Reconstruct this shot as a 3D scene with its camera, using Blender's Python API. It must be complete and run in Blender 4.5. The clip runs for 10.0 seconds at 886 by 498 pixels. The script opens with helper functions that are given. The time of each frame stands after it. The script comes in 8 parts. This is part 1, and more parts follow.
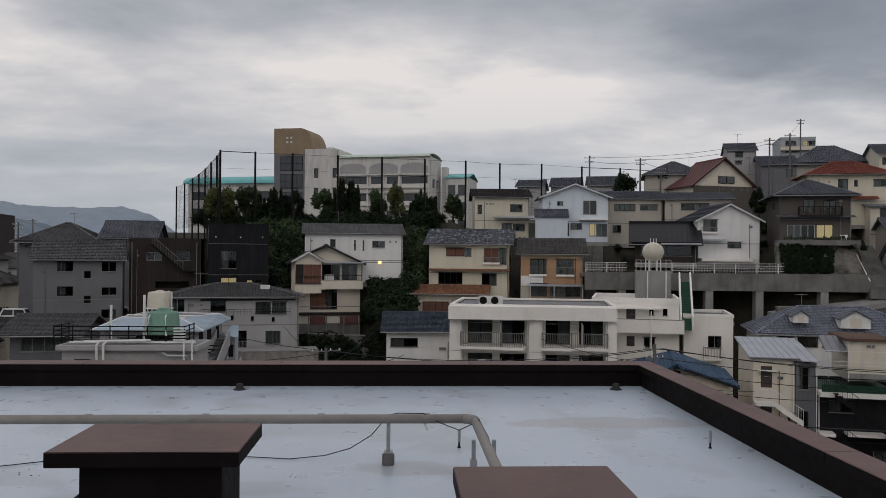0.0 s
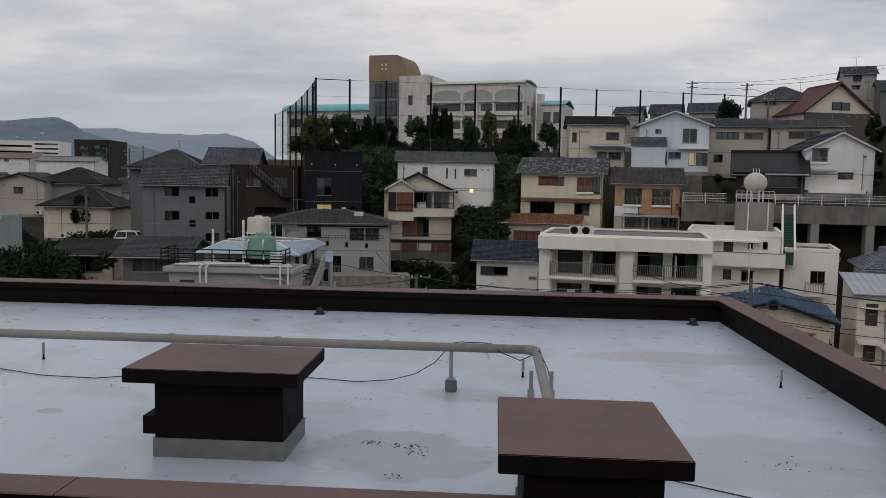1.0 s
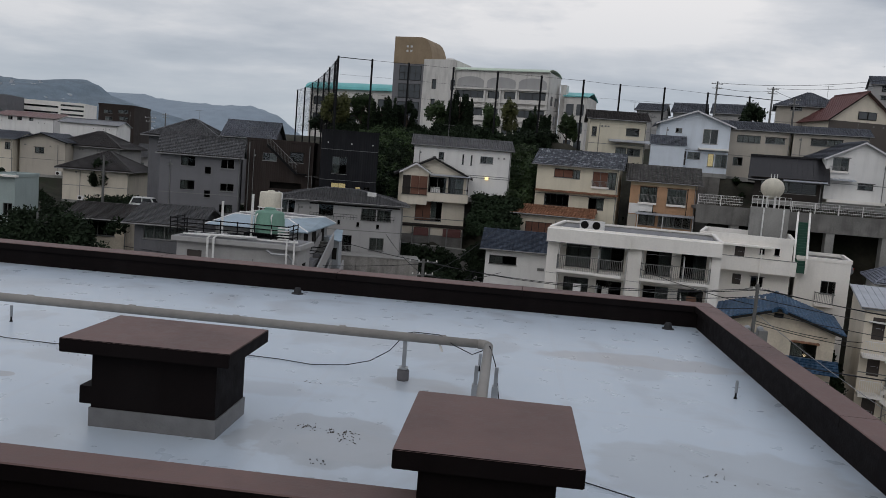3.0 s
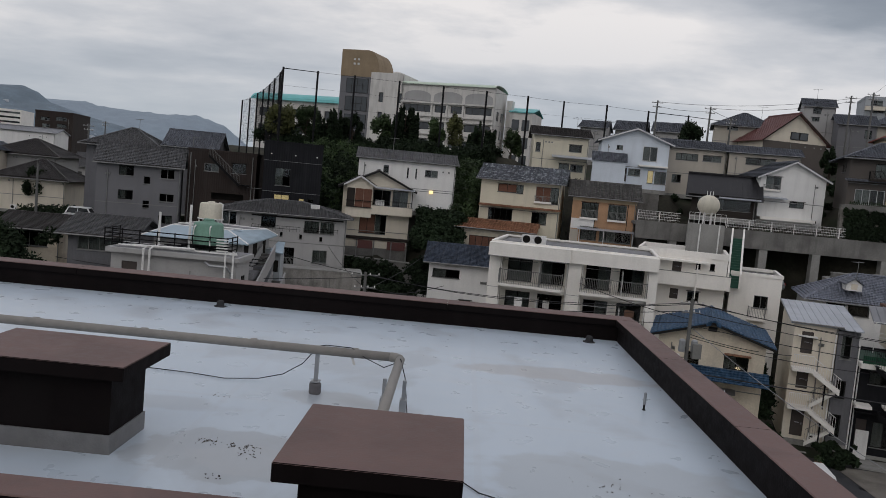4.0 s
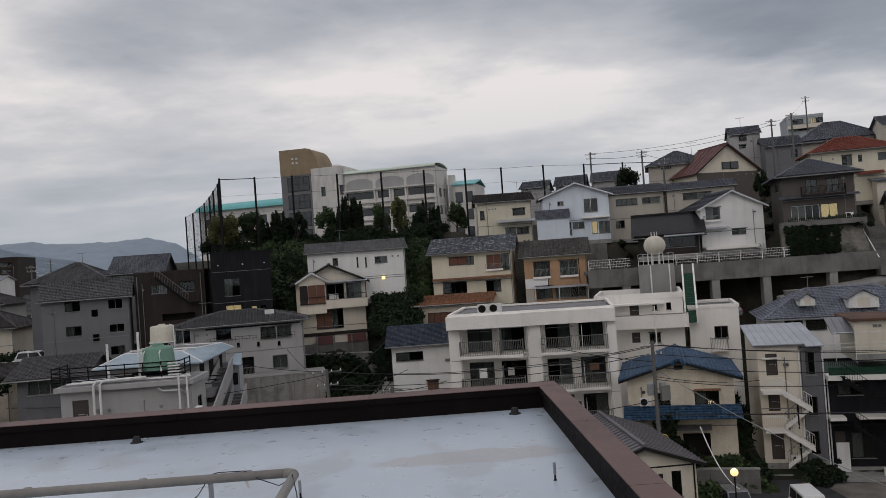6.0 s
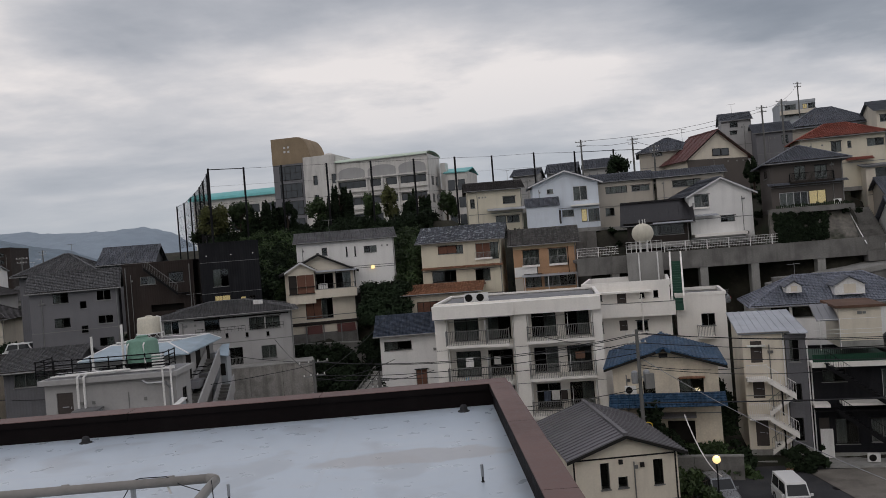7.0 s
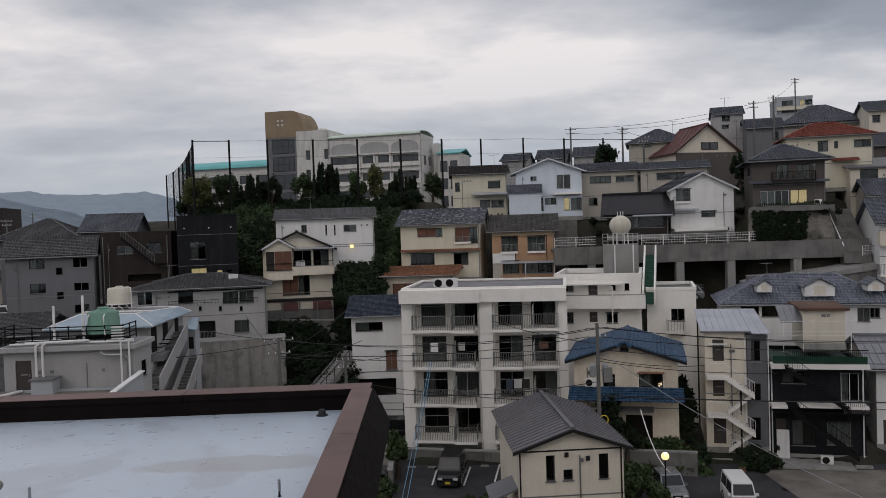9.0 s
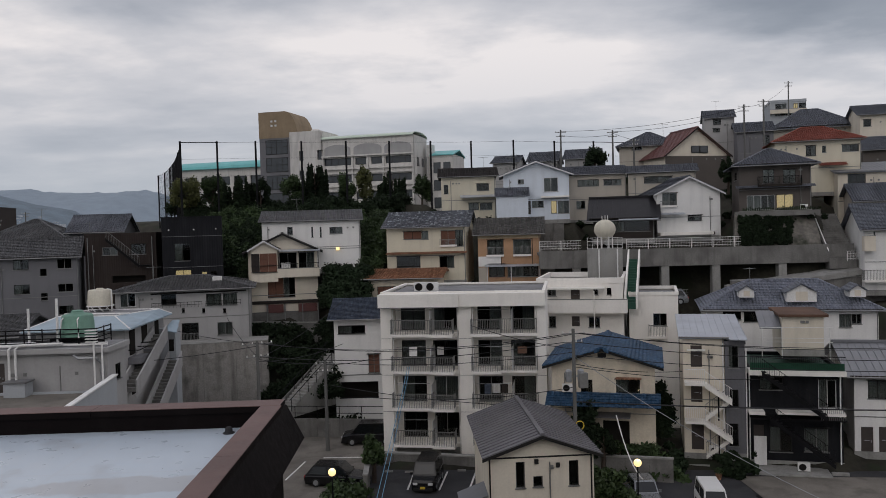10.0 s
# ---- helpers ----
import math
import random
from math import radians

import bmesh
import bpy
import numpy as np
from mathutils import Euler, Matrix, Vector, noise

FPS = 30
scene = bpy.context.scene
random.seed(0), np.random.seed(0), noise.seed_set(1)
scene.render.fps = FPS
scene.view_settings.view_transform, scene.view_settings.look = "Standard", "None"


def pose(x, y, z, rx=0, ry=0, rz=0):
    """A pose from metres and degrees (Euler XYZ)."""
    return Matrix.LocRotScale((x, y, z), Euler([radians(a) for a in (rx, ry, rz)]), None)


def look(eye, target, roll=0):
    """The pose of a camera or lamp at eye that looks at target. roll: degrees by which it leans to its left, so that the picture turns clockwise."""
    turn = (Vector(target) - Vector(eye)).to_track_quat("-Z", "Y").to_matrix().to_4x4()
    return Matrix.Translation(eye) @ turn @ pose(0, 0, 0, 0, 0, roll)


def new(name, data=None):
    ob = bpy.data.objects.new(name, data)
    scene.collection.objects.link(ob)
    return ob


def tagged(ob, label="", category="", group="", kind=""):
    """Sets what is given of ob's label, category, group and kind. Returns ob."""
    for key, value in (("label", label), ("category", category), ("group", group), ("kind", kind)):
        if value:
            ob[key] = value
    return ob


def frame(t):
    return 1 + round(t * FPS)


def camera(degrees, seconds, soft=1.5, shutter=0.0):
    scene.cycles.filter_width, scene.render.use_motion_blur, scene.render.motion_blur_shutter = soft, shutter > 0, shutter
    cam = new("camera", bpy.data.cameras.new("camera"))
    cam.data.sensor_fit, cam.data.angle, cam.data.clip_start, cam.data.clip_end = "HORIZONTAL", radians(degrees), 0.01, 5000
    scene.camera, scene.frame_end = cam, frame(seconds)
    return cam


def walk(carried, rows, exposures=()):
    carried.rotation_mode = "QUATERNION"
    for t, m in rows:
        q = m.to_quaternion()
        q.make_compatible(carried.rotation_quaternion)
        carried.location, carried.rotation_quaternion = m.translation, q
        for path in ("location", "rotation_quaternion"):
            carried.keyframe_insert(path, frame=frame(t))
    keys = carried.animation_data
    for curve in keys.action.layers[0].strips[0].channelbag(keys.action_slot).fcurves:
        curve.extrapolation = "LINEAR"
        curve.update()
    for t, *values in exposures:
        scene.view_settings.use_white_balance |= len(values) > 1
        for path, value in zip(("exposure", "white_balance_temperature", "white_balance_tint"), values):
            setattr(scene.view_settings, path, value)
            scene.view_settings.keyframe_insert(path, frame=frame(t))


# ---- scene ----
cam = camera(58.4, 10.0, 0.75)
CLOUD_SCALE, CLOUD_SHIFT, CLOUD_STRENGTH, SUN_ENERGY = 0.62, (1.3, 0.4, 0.0), 0.9, 0.26
EXPOSURES = [(0.0, -0.1, 6600, 11), (1.0, -0.05, 6550, 11), (2.0, 0.0, 6350, 9), (2.7, 0.0, 6300, 9), (4.0, 0.0, 6450, 10), (5.5, -0.05, 6580, 11), (10.0, 0.0, 6480, 12)]
PATH = [
    (0, (0.624, 2.015, 2.407), (0.519, 4.012, 2.421), 0.5),
    (0.5, (0.802, 2.0, 2.434), (0.581, 3.987, 2.36), 0.6),
    (1, (0.977, 2.008, 2.455), (0.639, 3.972, 2.285), 1.0),
    (1.5, (1.158, 2.031, 2.488), (0.74, 3.975, 2.267), 1.3),
    (2, (1.339, 2.053, 2.505), (0.881, 3.985, 2.263), 2.4),
    (2.5, (1.51, 2.083, 2.53), (1.081, 4.022, 2.295), 3.5),
    (3.8, (1.913, 2.159, 2.588), (1.636, 4.133, 2.419), 5.2),
    (4, (2.034, 2.138, 2.596), (1.783, 4.116, 2.431), 5.3),
    (4.5, (2.226, 2.134, 2.643), (2.033, 4.121, 2.517), 4.7),
    (5, (2.467, 2.158, 2.702), (2.28, 4.149, 2.666), 0.8),
    (5.5, (2.762, 2.199, 2.753), (2.582, 4.19, 2.788), -3.3),
    (7, (3.996, 2.336, 2.934), (3.836, 4.33, 2.932), -4.5),
    (7.5, (4.521, 2.357, 3.021), (4.361, 4.351, 2.995), -3.5),
    (8, (5.089, 2.403, 3.102), (4.927, 4.396, 3.059), -2.8),
    (8.5, (5.736, 2.412, 3.211), (5.574, 4.404, 3.159), -2.2),
    (9, (6.458, 2.45, 3.344), (6.293, 4.443, 3.287), -1.9),
    (9.5, (7.232, 2.545, 3.43), (7.067, 4.538, 3.375), -1.7),
    (10, (8.122, 2.665, 3.612), (7.955, 4.657, 3.555), -1.6),
]
walk(cam, [(t, look(eye, target, roll)) for t, eye, target, roll in PATH], EXPOSURES)

# ---- world and light: a dusk sky under broken cloud ----
world = bpy.data.worlds.new("sky")
scene.world = world
world.use_nodes = True
wn, wl = world.node_tree.nodes, world.node_tree.links
wn.clear()


def wnode(kind, **values):
    n = wn.new(kind)
    for k, v in values.items():
        n.inputs[k].default_value = v
    return n


def wmath(op, a, b=None, clamp=False):
    n = wn.new("ShaderNodeMath")
    n.operation, n.use_clamp = op, clamp
    for i, v in enumerate((a, b)):
        if v is None:
            continue
        if isinstance(v, (int, float)):
            n.inputs[i].default_value = v
        else:
            wl.new(v, n.inputs[i])
    return n.outputs[0]


def wramp(fac, stops):
    n = wn.new("ShaderNodeValToRGB")
    el = n.color_ramp.elements
    while len(el) < len(stops):
        el.new(0.5)
    for e, (p, c) in zip(el, stops):
        e.position, e.color = p, (*c, 1)
    wl.new(fac, n.inputs[0])
    return n.outputs[0]


def wmix(fac, a, b, mode="MIX"):
    n = wn.new("ShaderNodeMix")
    n.data_type, n.blend_type = "RGBA", mode
    for i, v in ((0, fac), (6, a), (7, b)):
        if isinstance(v, (int, float)):
            n.inputs[i].default_value = v
        elif isinstance(v, tuple):
            n.inputs[i].default_value = (*v, 1)
        else:
            wl.new(v, n.inputs[i])
    return n.outputs[2]


SUN_ELEVATION, SUN_ROTATION = 38.0, 200.0
sky = wn.new("ShaderNodeTexSky")
sky.sky_type, sky.sun_disc = "NISHITA", False
sky.sun_elevation, sky.sun_rotation = radians(SUN_ELEVATION), radians(SUN_ROTATION)
coord = wn.new("ShaderNodeTexCoord")
sep = wn.new("ShaderNodeSeparateXYZ")
wl.new(coord.outputs["Generated"], sep.inputs[0])
up = wmath("MAXIMUM", sep.outputs[2], 0.0)
# cloud layer: directions laid out on a flat sheet overhead
low = wmath("ADD", up, 0.16)
flat = wn.new("ShaderNodeCombineXYZ")
wl.new(wmath("DIVIDE", sep.outputs[0], low), flat.inputs[0])
wl.new(wmath("DIVIDE", sep.outputs[1], low), flat.inputs[1])
cloud = wnode("ShaderNodeTexNoise", Scale=CLOUD_SCALE, Detail=7.0, Roughness=0.55, Distortion=0.25)
move = wn.new("ShaderNodeMapping")
move.inputs["Location"].default_value = CLOUD_SHIFT
move.inputs["Scale"].default_value = (0.8, 1.0, 1.0)
wl.new(flat.outputs[0], move.inputs[0])
wl.new(move.outputs[0], cloud.inputs["Vector"])
fluff = wnode("ShaderNodeTexNoise", Scale=3.2, Detail=6.0, Roughness=0.55)
wl.new(move.outputs[0], fluff.inputs["Vector"])
broad = wmath("ADD", wmath("MULTIPLY", cloud.outputs[0], 0.82), wmath("MULTIPLY", fluff.outputs[0], 0.18))


def bank(x, y, rx, ry):
    """A broad mass of cloud on the flat sheet, ragged at its rim."""
    mp = wn.new("ShaderNodeMapping")
    mp.vector_type = "TEXTURE"
    mp.inputs["Location"].default_value, mp.inputs["Scale"].default_value = (x, y, 0), (rx, ry, 1)
    wl.new(flat.outputs[0], mp.inputs[0])
    ln = wn.new("ShaderNodeVectorMath")
    ln.operation = "LENGTH"
    wl.new(mp.outputs[0], ln.inputs[0])
    ragged = wmath("ADD", ln.outputs["Value"], wmath("MULTIPLY", wmath("SUBTRACT", cloud.outputs[0], 0.5), 2.6))
    r = wn.new("ShaderNodeMapRange")
    r.interpolation_type = "SMOOTHSTEP"
    for i, v in enumerate((0.5, 1.35, 1.0, 0.0)):
        r.inputs[i + 1].default_value = v
    wl.new(ragged, r.inputs[0])
    return r.outputs[0]


dark_bank, dark_left, bright_gap = bank(1.42, 2.2, 0.62, 0.5), bank(-0.75, 1.95, 0.6, 0.22), bank(-0.25, 2.75, 0.75, 0.5)
broad = wmath("SUBTRACT", wmath("ADD", broad, wmath("MULTIPLY", bright_gap, 0.12)), wmath("ADD", wmath("MULTIPLY", dark_bank, 0.125), wmath("MULTIPLY", dark_left, 0.05)))
body = wramp(broad, [(0.20, (0.20, 0.23, 0.275)), (0.35, (0.31, 0.34, 0.385)), (0.44, (0.47, 0.49, 0.53)), (0.51, (0.65, 0.65, 0.67)), (0.575, (0.90, 0.86, 0.84))])
haze = wramp(up, [(0.0, (0.42, 0.475, 0.54)), (0.10, (0.47, 0.505, 0.56)), (0.22, (0.60, 0.61, 0.64))])
veil = wramp(up, [(0.03, (0.9, 0.9, 0.9)), (0.21, (0.05, 0.05, 0.05))])
cover = wmix(veil, body, haze)
overhead = wramp(up, [(0.35, (1.0, 1.0, 1.0)), (0.8, (1.15, 1.15, 1.2))])
cover = wmix(1.0, cover, overhead, "MULTIPLY")
bg_cloud, bg_sky, both = wn.new("ShaderNodeBackground"), wn.new("ShaderNodeBackground"), wn.new("ShaderNodeAddShader")
bg_cloud.inputs[1].default_value = CLOUD_STRENGTH
bg_sky.inputs[1].default_value = 0.006
wl.new(cover, bg_cloud.inputs[0])
wl.new(sky.outputs[0], bg_sky.inputs[0])
wl.new(bg_cloud.outputs[0], both.inputs[0])
wl.new(bg_sky.outputs[0], both.inputs[1])
wl.new(both.outputs[0], wn.new("ShaderNodeOutputWorld").inputs[0])

sun = bpy.data.lights.new("sun", "SUN")
sun.energy, sun.angle, sun.color = SUN_ENERGY, radians(40), (1.0, 0.93, 0.84)
sun_ob = new("sun", sun)
s_az, s_el = radians(SUN_ROTATION), radians(SUN_ELEVATION)
sun_ob.matrix_world = look((math.sin(s_az) * math.cos(s_el) * 50, math.cos(s_az) * math.cos(s_el) * 50, math.sin(s_el) * 50), (0, 0, 0))

# ---- materials ----
MATS = {}


def material(name, color, rough=0.8, metal=0.0, grain=8.0, vary=0.12, streak=0.0, bump=0.15, bump_scale=40.0, dirt=(0.08, 0.075, 0.07), spec=0.25, each=0.0,
             waves=None, depth=0.02, blotch=0.0, blotch_color=(0.3, 0.28, 0.25), blotch_scale=0.8):
    """A surface with two scales of variation, run-off streaks, fine relief and, for tiles and boards, ridges across it."""
    m = bpy.data.materials.new(name)
    m.use_nodes = True
    nt, n, l = m.node_tree, m.node_tree.nodes, m.node_tree.links
    b = n["Principled BSDF"]
    b.inputs["Roughness"].default_value, b.inputs["Metallic"].default_value = rough, metal
    b.inputs["Specular IOR Level"].default_value = spec
    tc = n.new("ShaderNodeTexCoord")

    def noise_of(scale, detail=4.0, stretch=None):
        t = n.new("ShaderNodeTexNoise")
        t.inputs["Scale"].default_value, t.inputs["Detail"].default_value = scale, detail
        if stretch:
            mp = n.new("ShaderNodeMapping")
            mp.inputs["Scale"].default_value = stretch
            l.new(tc.outputs["Object"], mp.inputs[0])
            l.new(mp.outputs[0], t.inputs["Vector"])
        else:
            l.new(tc.outputs["Object"], t.inputs["Vector"])
        return t.outputs[0]

    def mix(fac, a, c, mode="MIX"):
        x = n.new("ShaderNodeMix")
        x.data_type, x.blend_type = "RGBA", mode
        for i, v in ((0, fac), (6, a), (7, c)):
            if isinstance(v, float):
                x.inputs[i].default_value = v
            elif isinstance(v, tuple):
                x.inputs[i].default_value = (*v, 1)
            else:
                l.new(v, x.inputs[i])
        return x.outputs[2]

    def span(v, a, c, lo, hi):
        r = n.new("ShaderNodeMapRange")
        for i, k in enumerate((a, c, lo, hi)):
            r.inputs[i + 1].default_value = k
        l.new(v, r.inputs[0])
        return r.outputs[0]

    big, fine = noise_of(0.45, 3.0), noise_of(grain, 5.0)
    tone = n.new("ShaderNodeMath")
    tone.operation = "MULTIPLY"
    l.new(span(big, 0.3, 0.7, 1 - vary, 1 + vary), tone.inputs[0])
    l.new(span(fine, 0.3, 0.7, 1 - vary * 0.7, 1 + vary * 0.7), tone.inputs[1])
    hsv = n.new("ShaderNodeHueSaturation")
    hsv.inputs["Color"].default_value = (*color, 1)
    l.new(tone.outputs[0], hsv.inputs["Value"])
    col = hsv.outputs[0]
    if each:
        info = n.new("ShaderNodeObjectInfo")
        geo = n.new("ShaderNodeNewGeometry")
        add = n.new("ShaderNodeMath")
        add.operation = "ADD"
        l.new(info.outputs["Random"], add.inputs[0])
        l.new(geo.outputs["Random Per Island"], add.inputs[1])
        h2 = n.new("ShaderNodeHueSaturation")
        l.new(col, h2.inputs["Color"])
        l.new(span(add.outputs[0], 0.0, 2.0, 1 - each, 1 + each), h2.inputs["Value"])
        col = h2.outputs[0]
    if blotch:
        col = mix(span(noise_of(blotch_scale, 6.0), 0.52, 0.66, 0.0, blotch), col, blotch_color)
    if streak:
        col = mix(span(noise_of(1.0, 5.0, (1.6, 1.6, 0.22)), 0.5, 0.78, 0.0, streak), col, dirt)
    l.new(col, b.inputs["Base Color"])
    l.new(span(fine, 0.3, 0.7, max(0.02, rough - 0.08), min(1.0, rough + 0.08)), b.inputs["Roughness"])
    height = noise_of(bump_scale, 3.0)
    if waves:
        w = n.new("ShaderNodeTexWave")
        w.wave_type, w.bands_direction = "BANDS", waves[0]
        w.inputs["Scale"].default_value = 0.314 / waves[1]
        l.new(tc.outputs["Object"], w.inputs["Vector"])
        mx = n.new("ShaderNodeMath")
        mx.operation = "MULTIPLY_ADD"
        l.new(w.outputs[1], mx.inputs[0])
        mx.inputs[1].default_value = waves[2]
        l.new(height, mx.inputs[2])
        height = mx.outputs[0]
    bp = n.new("ShaderNodeBump")
    bp.inputs["Strength"].default_value, bp.inputs["Distance"].default_value = bump, depth
    l.new(height, bp.inputs["Height"])
    l.new(bp.outputs[0], b.inputs["Normal"])
    MATS[name] = m
    return m


for tint, rgb in dict(cream=(0.66, 0.60, 0.50), white=(0.74, 0.73, 0.71), yellow=(0.64, 0.59, 0.47), tan=(0.50, 0.40, 0.27), grey=(0.36, 0.355, 0.35),
                      darkgrey=(0.165, 0.165, 0.175), palegrey=(0.38, 0.40, 0.42), brown=(0.10, 0.088, 0.08), bluewhite=(0.62, 0.67, 0.73),
                      beige=(0.46, 0.42, 0.36), mint=(0.34, 0.40, 0.39)).items():
    material("plaster_" + tint, rgb, 0.88, streak=0.13, vary=0.06, bump=0.2, bump_scale=60)
material("plaster_stained", (0.62, 0.55, 0.44), 0.9, streak=0.25, vary=0.12, blotch=0.4, blotch_color=(0.36, 0.29, 0.22), blotch_scale=0.7)
material("concrete_white", (0.80, 0.77, 0.72), 0.85, streak=0.10, vary=0.05, bump=0.15)
material("concrete", (0.17, 0.165, 0.155), 0.92, streak=0.65, vary=0.22, blotch=0.6, blotch_color=(0.10, 0.095, 0.09), blotch_scale=0.5, bump=0.4, bump_scale=18)
material("concrete_stained", (0.30, 0.285, 0.265), 0.92, streak=0.8, vary=0.25, blotch=0.7, blotch_color=(0.07, 0.068, 0.062), blotch_scale=0.45, bump=0.4, bump_scale=18)
material("concrete_mossy", (0.13, 0.12, 0.105), 0.95, streak=0.6, vary=0.35, grain=3, blotch=0.9, blotch_color=(0.022, 0.028, 0.016), blotch_scale=0.6, bump=0.7, bump_scale=9)
material("concrete_pale", (0.27, 0.265, 0.25), 0.9, streak=0.45, vary=0.15, bump=0.3, bump_scale=22)
material("cladding_grey", (0.13, 0.13, 0.14), 0.6, streak=0.2, waves=("X", 0.22, 1.5), bump=0.4)
material("cladding_black", (0.013, 0.0135, 0.016), 0.6, spec=0.1, streak=0.1, waves=("X", 0.3, 1.5), bump=0.4, dirt=(0.1, 0.1, 0.1))
material("cladding_brown", (0.036, 0.028, 0.025), 0.7, spec=0.12, streak=0.25, waves=("X", 0.25, 1.5), bump=0.4)
material("wood_dark", (0.026, 0.021, 0.018), 0.75, grain=20, vary=0.25)
material("wood_brown", (0.11, 0.06, 0.04), 0.7, grain=20, vary=0.25)
for tint, rgb in dict(dark=(0.065, 0.06, 0.06), navy=(0.06, 0.075, 0.105), blue=(0.032, 0.078, 0.145), worn=(0.12, 0.115, 0.11), rust=(0.27, 0.14, 0.085),
                      grey=(0.19, 0.19, 0.20), slate=(0.145, 0.155, 0.18), pale=(0.22, 0.235, 0.28), flat=(0.12, 0.12, 0.125), red=(0.28, 0.09, 0.065)).items():
    material("tile_" + tint, rgb, 0.6, vary=0.2, streak=0.12, waves=("X", 0.28, 2.0), bump=0.9, depth=0.07, blotch=0.6 if tint in ("blue", "navy", "worn", "rust") else 0.22, blotch_color=tuple(c * 2.0 + 0.03 for c in rgb), blotch_scale=3.0, each=0.12)
material("tile_silver", (0.13, 0.14, 0.16), 0.5, vary=0.35, waves=("X", 0.3, 2.0), bump=0.9, depth=0.07, blotch=0.9, blotch_color=(0.55, 0.58, 0.63), blotch_scale=2.6)
for tint, rgb in dict(dark=(0.155, 0.15, 0.16), light=(0.46, 0.48, 0.52), grey=(0.20, 0.205, 0.22), black=(0.022, 0.021, 0.023), red=(0.15, 0.068, 0.063)).items():
    material("metal_" + tint, rgb, 0.42, 0.25, vary=0.1, streak=0.12, bump=0.1)
material("roof_grey", (0.20, 0.20, 0.205), 0.7, vary=0.2, blotch=0.5, blotch_color=(0.11, 0.11, 0.11))
material("roof_green", (0.06, 0.11, 0.085), 0.7, vary=0.2)
material("frame_dark", (0.02, 0.019, 0.018), 0.5, spec=0.15)
material("frame_white", (0.60, 0.60, 0.60), 0.5)
material("shutter", (0.16, 0.075, 0.05), 0.6, waves=("Z", 0.07, 2.0), vary=0.2, bump=0.5)
material("curtain", (0.50, 0.49, 0.47), 0.9, waves=("X", 0.16, 3.0), bump=0.8)
# Near-black colour that carries the shade inside rooms and openings.
material("interior_shade", (0.022, 0.02, 0.018), 0.9, spec=0.05)
material("door_dark", (0.06, 0.05, 0.046), 0.5)
material("steel_black", (0.009, 0.009, 0.01), 0.55, spec=0.1)
material("steel_grey", (0.34, 0.35, 0.36), 0.45, 0.6, streak=0.3)
material("rail_grey", (0.22, 0.22, 0.215), 0.5, 0.5)
material("paint_white", (0.72, 0.71, 0.69), 0.6, streak=0.25)
material("asphalt", (0.042, 0.042, 0.045), 0.9, grain=30, vary=0.2, blotch=0.4, blotch_color=(0.068, 0.066, 0.064), bump=0.4)
material("paving", (0.165, 0.15, 0.13), 0.92, grain=20, vary=0.25, blotch=0.5, blotch_color=(0.09, 0.08, 0.07), bump=0.4)
material("soil", (0.032, 0.030, 0.022), 0.95, grain=3, vary=0.4, blotch=0.7, blotch_color=(0.02, 0.03, 0.014), blotch_scale=0.35, bump=0.6, bump_scale=6)
material("leaf_dark", (0.015, 0.024, 0.012), 0.75, spec=0.1, vary=0.4, grain=2, each=0.45)
material("leaf_green", (0.038, 0.062, 0.022), 0.6, vary=0.4, grain=2, each=0.45)
material("leaf_olive", (0.075, 0.08, 0.028), 0.65, vary=0.4, grain=2, each=0.4)
material("bark", (0.06, 0.045, 0.035), 0.9, vary=0.3, streak=0.3, bump=0.6)
material("teal_roof", (0.16, 0.46, 0.46), 0.5, streak=0.12, vary=0.06)
material("school_wall", (0.60, 0.58, 0.55), 0.85, streak=0.3, vary=0.06)
material("school_ochre", (0.27, 0.205, 0.135), 0.8, streak=0.2, waves=("Z", 0.5, 0.6))
material("tank_cream", (0.62, 0.58, 0.48), 0.55, streak=0.25)
material("tank_green", (0.16, 0.30, 0.23), 0.55, streak=0.3)
material("orange_panel", (0.42, 0.255, 0.15), 0.7, streak=0.3, vary=0.15)
material("screen_green", (0.02, 0.075, 0.045), 0.8)
material("tread_green", (0.03, 0.085, 0.06), 0.7)
material("metal_pale_blue", (0.30, 0.38, 0.44), 0.45, 0.1, streak=0.2)
material("rope_blue", (0.16, 0.34, 0.50), 0.7)
material("vine", (0.03, 0.05, 0.02), 0.7)


def glass(name, tint):
    m = bpy.data.materials.new(name)
    m.use_nodes = True
    n, l = m.node_tree.nodes, m.node_tree.links
    n.remove(n["Principled BSDF"])
    fr, tr, gl, mx = n.new("ShaderNodeFresnel"), n.new("ShaderNodeBsdfTransparent"), n.new("ShaderNodeBsdfGlossy"), n.new("ShaderNodeMixShader")
    fr.inputs[0].default_value = 1.55
    tr.inputs[0].default_value = (*tint, 1)
    gl.inputs["Roughness"].default_value = 0.03
    for a, b in ((fr.outputs[0], mx.inputs[0]), (tr.outputs[0], mx.inputs[1]), (gl.outputs[0], mx.inputs[2])):
        l.new(a, b)
    l.new(mx.outputs[0], n["Material Output"].inputs[0])
    MATS[name] = m


glass("pane_glass", (0.62, 0.66, 0.66))


def glow(name, rgb, strength):
    m = bpy.data.materials.new(name)
    m.use_nodes = True
    b = m.node_tree.nodes["Principled BSDF"]
    b.inputs["Base Color"].default_value = (*rgb, 1)
    b.inputs["Emission Color"].default_value = (*rgb, 1)
    b.inputs["Emission Strength"].default_value = strength
    MATS[name] = m


glow("room_light", (1.0, 0.72, 0.36), 0.75)
glow("lamp_globe", (1.0, 0.74, 0.34), 1.1)

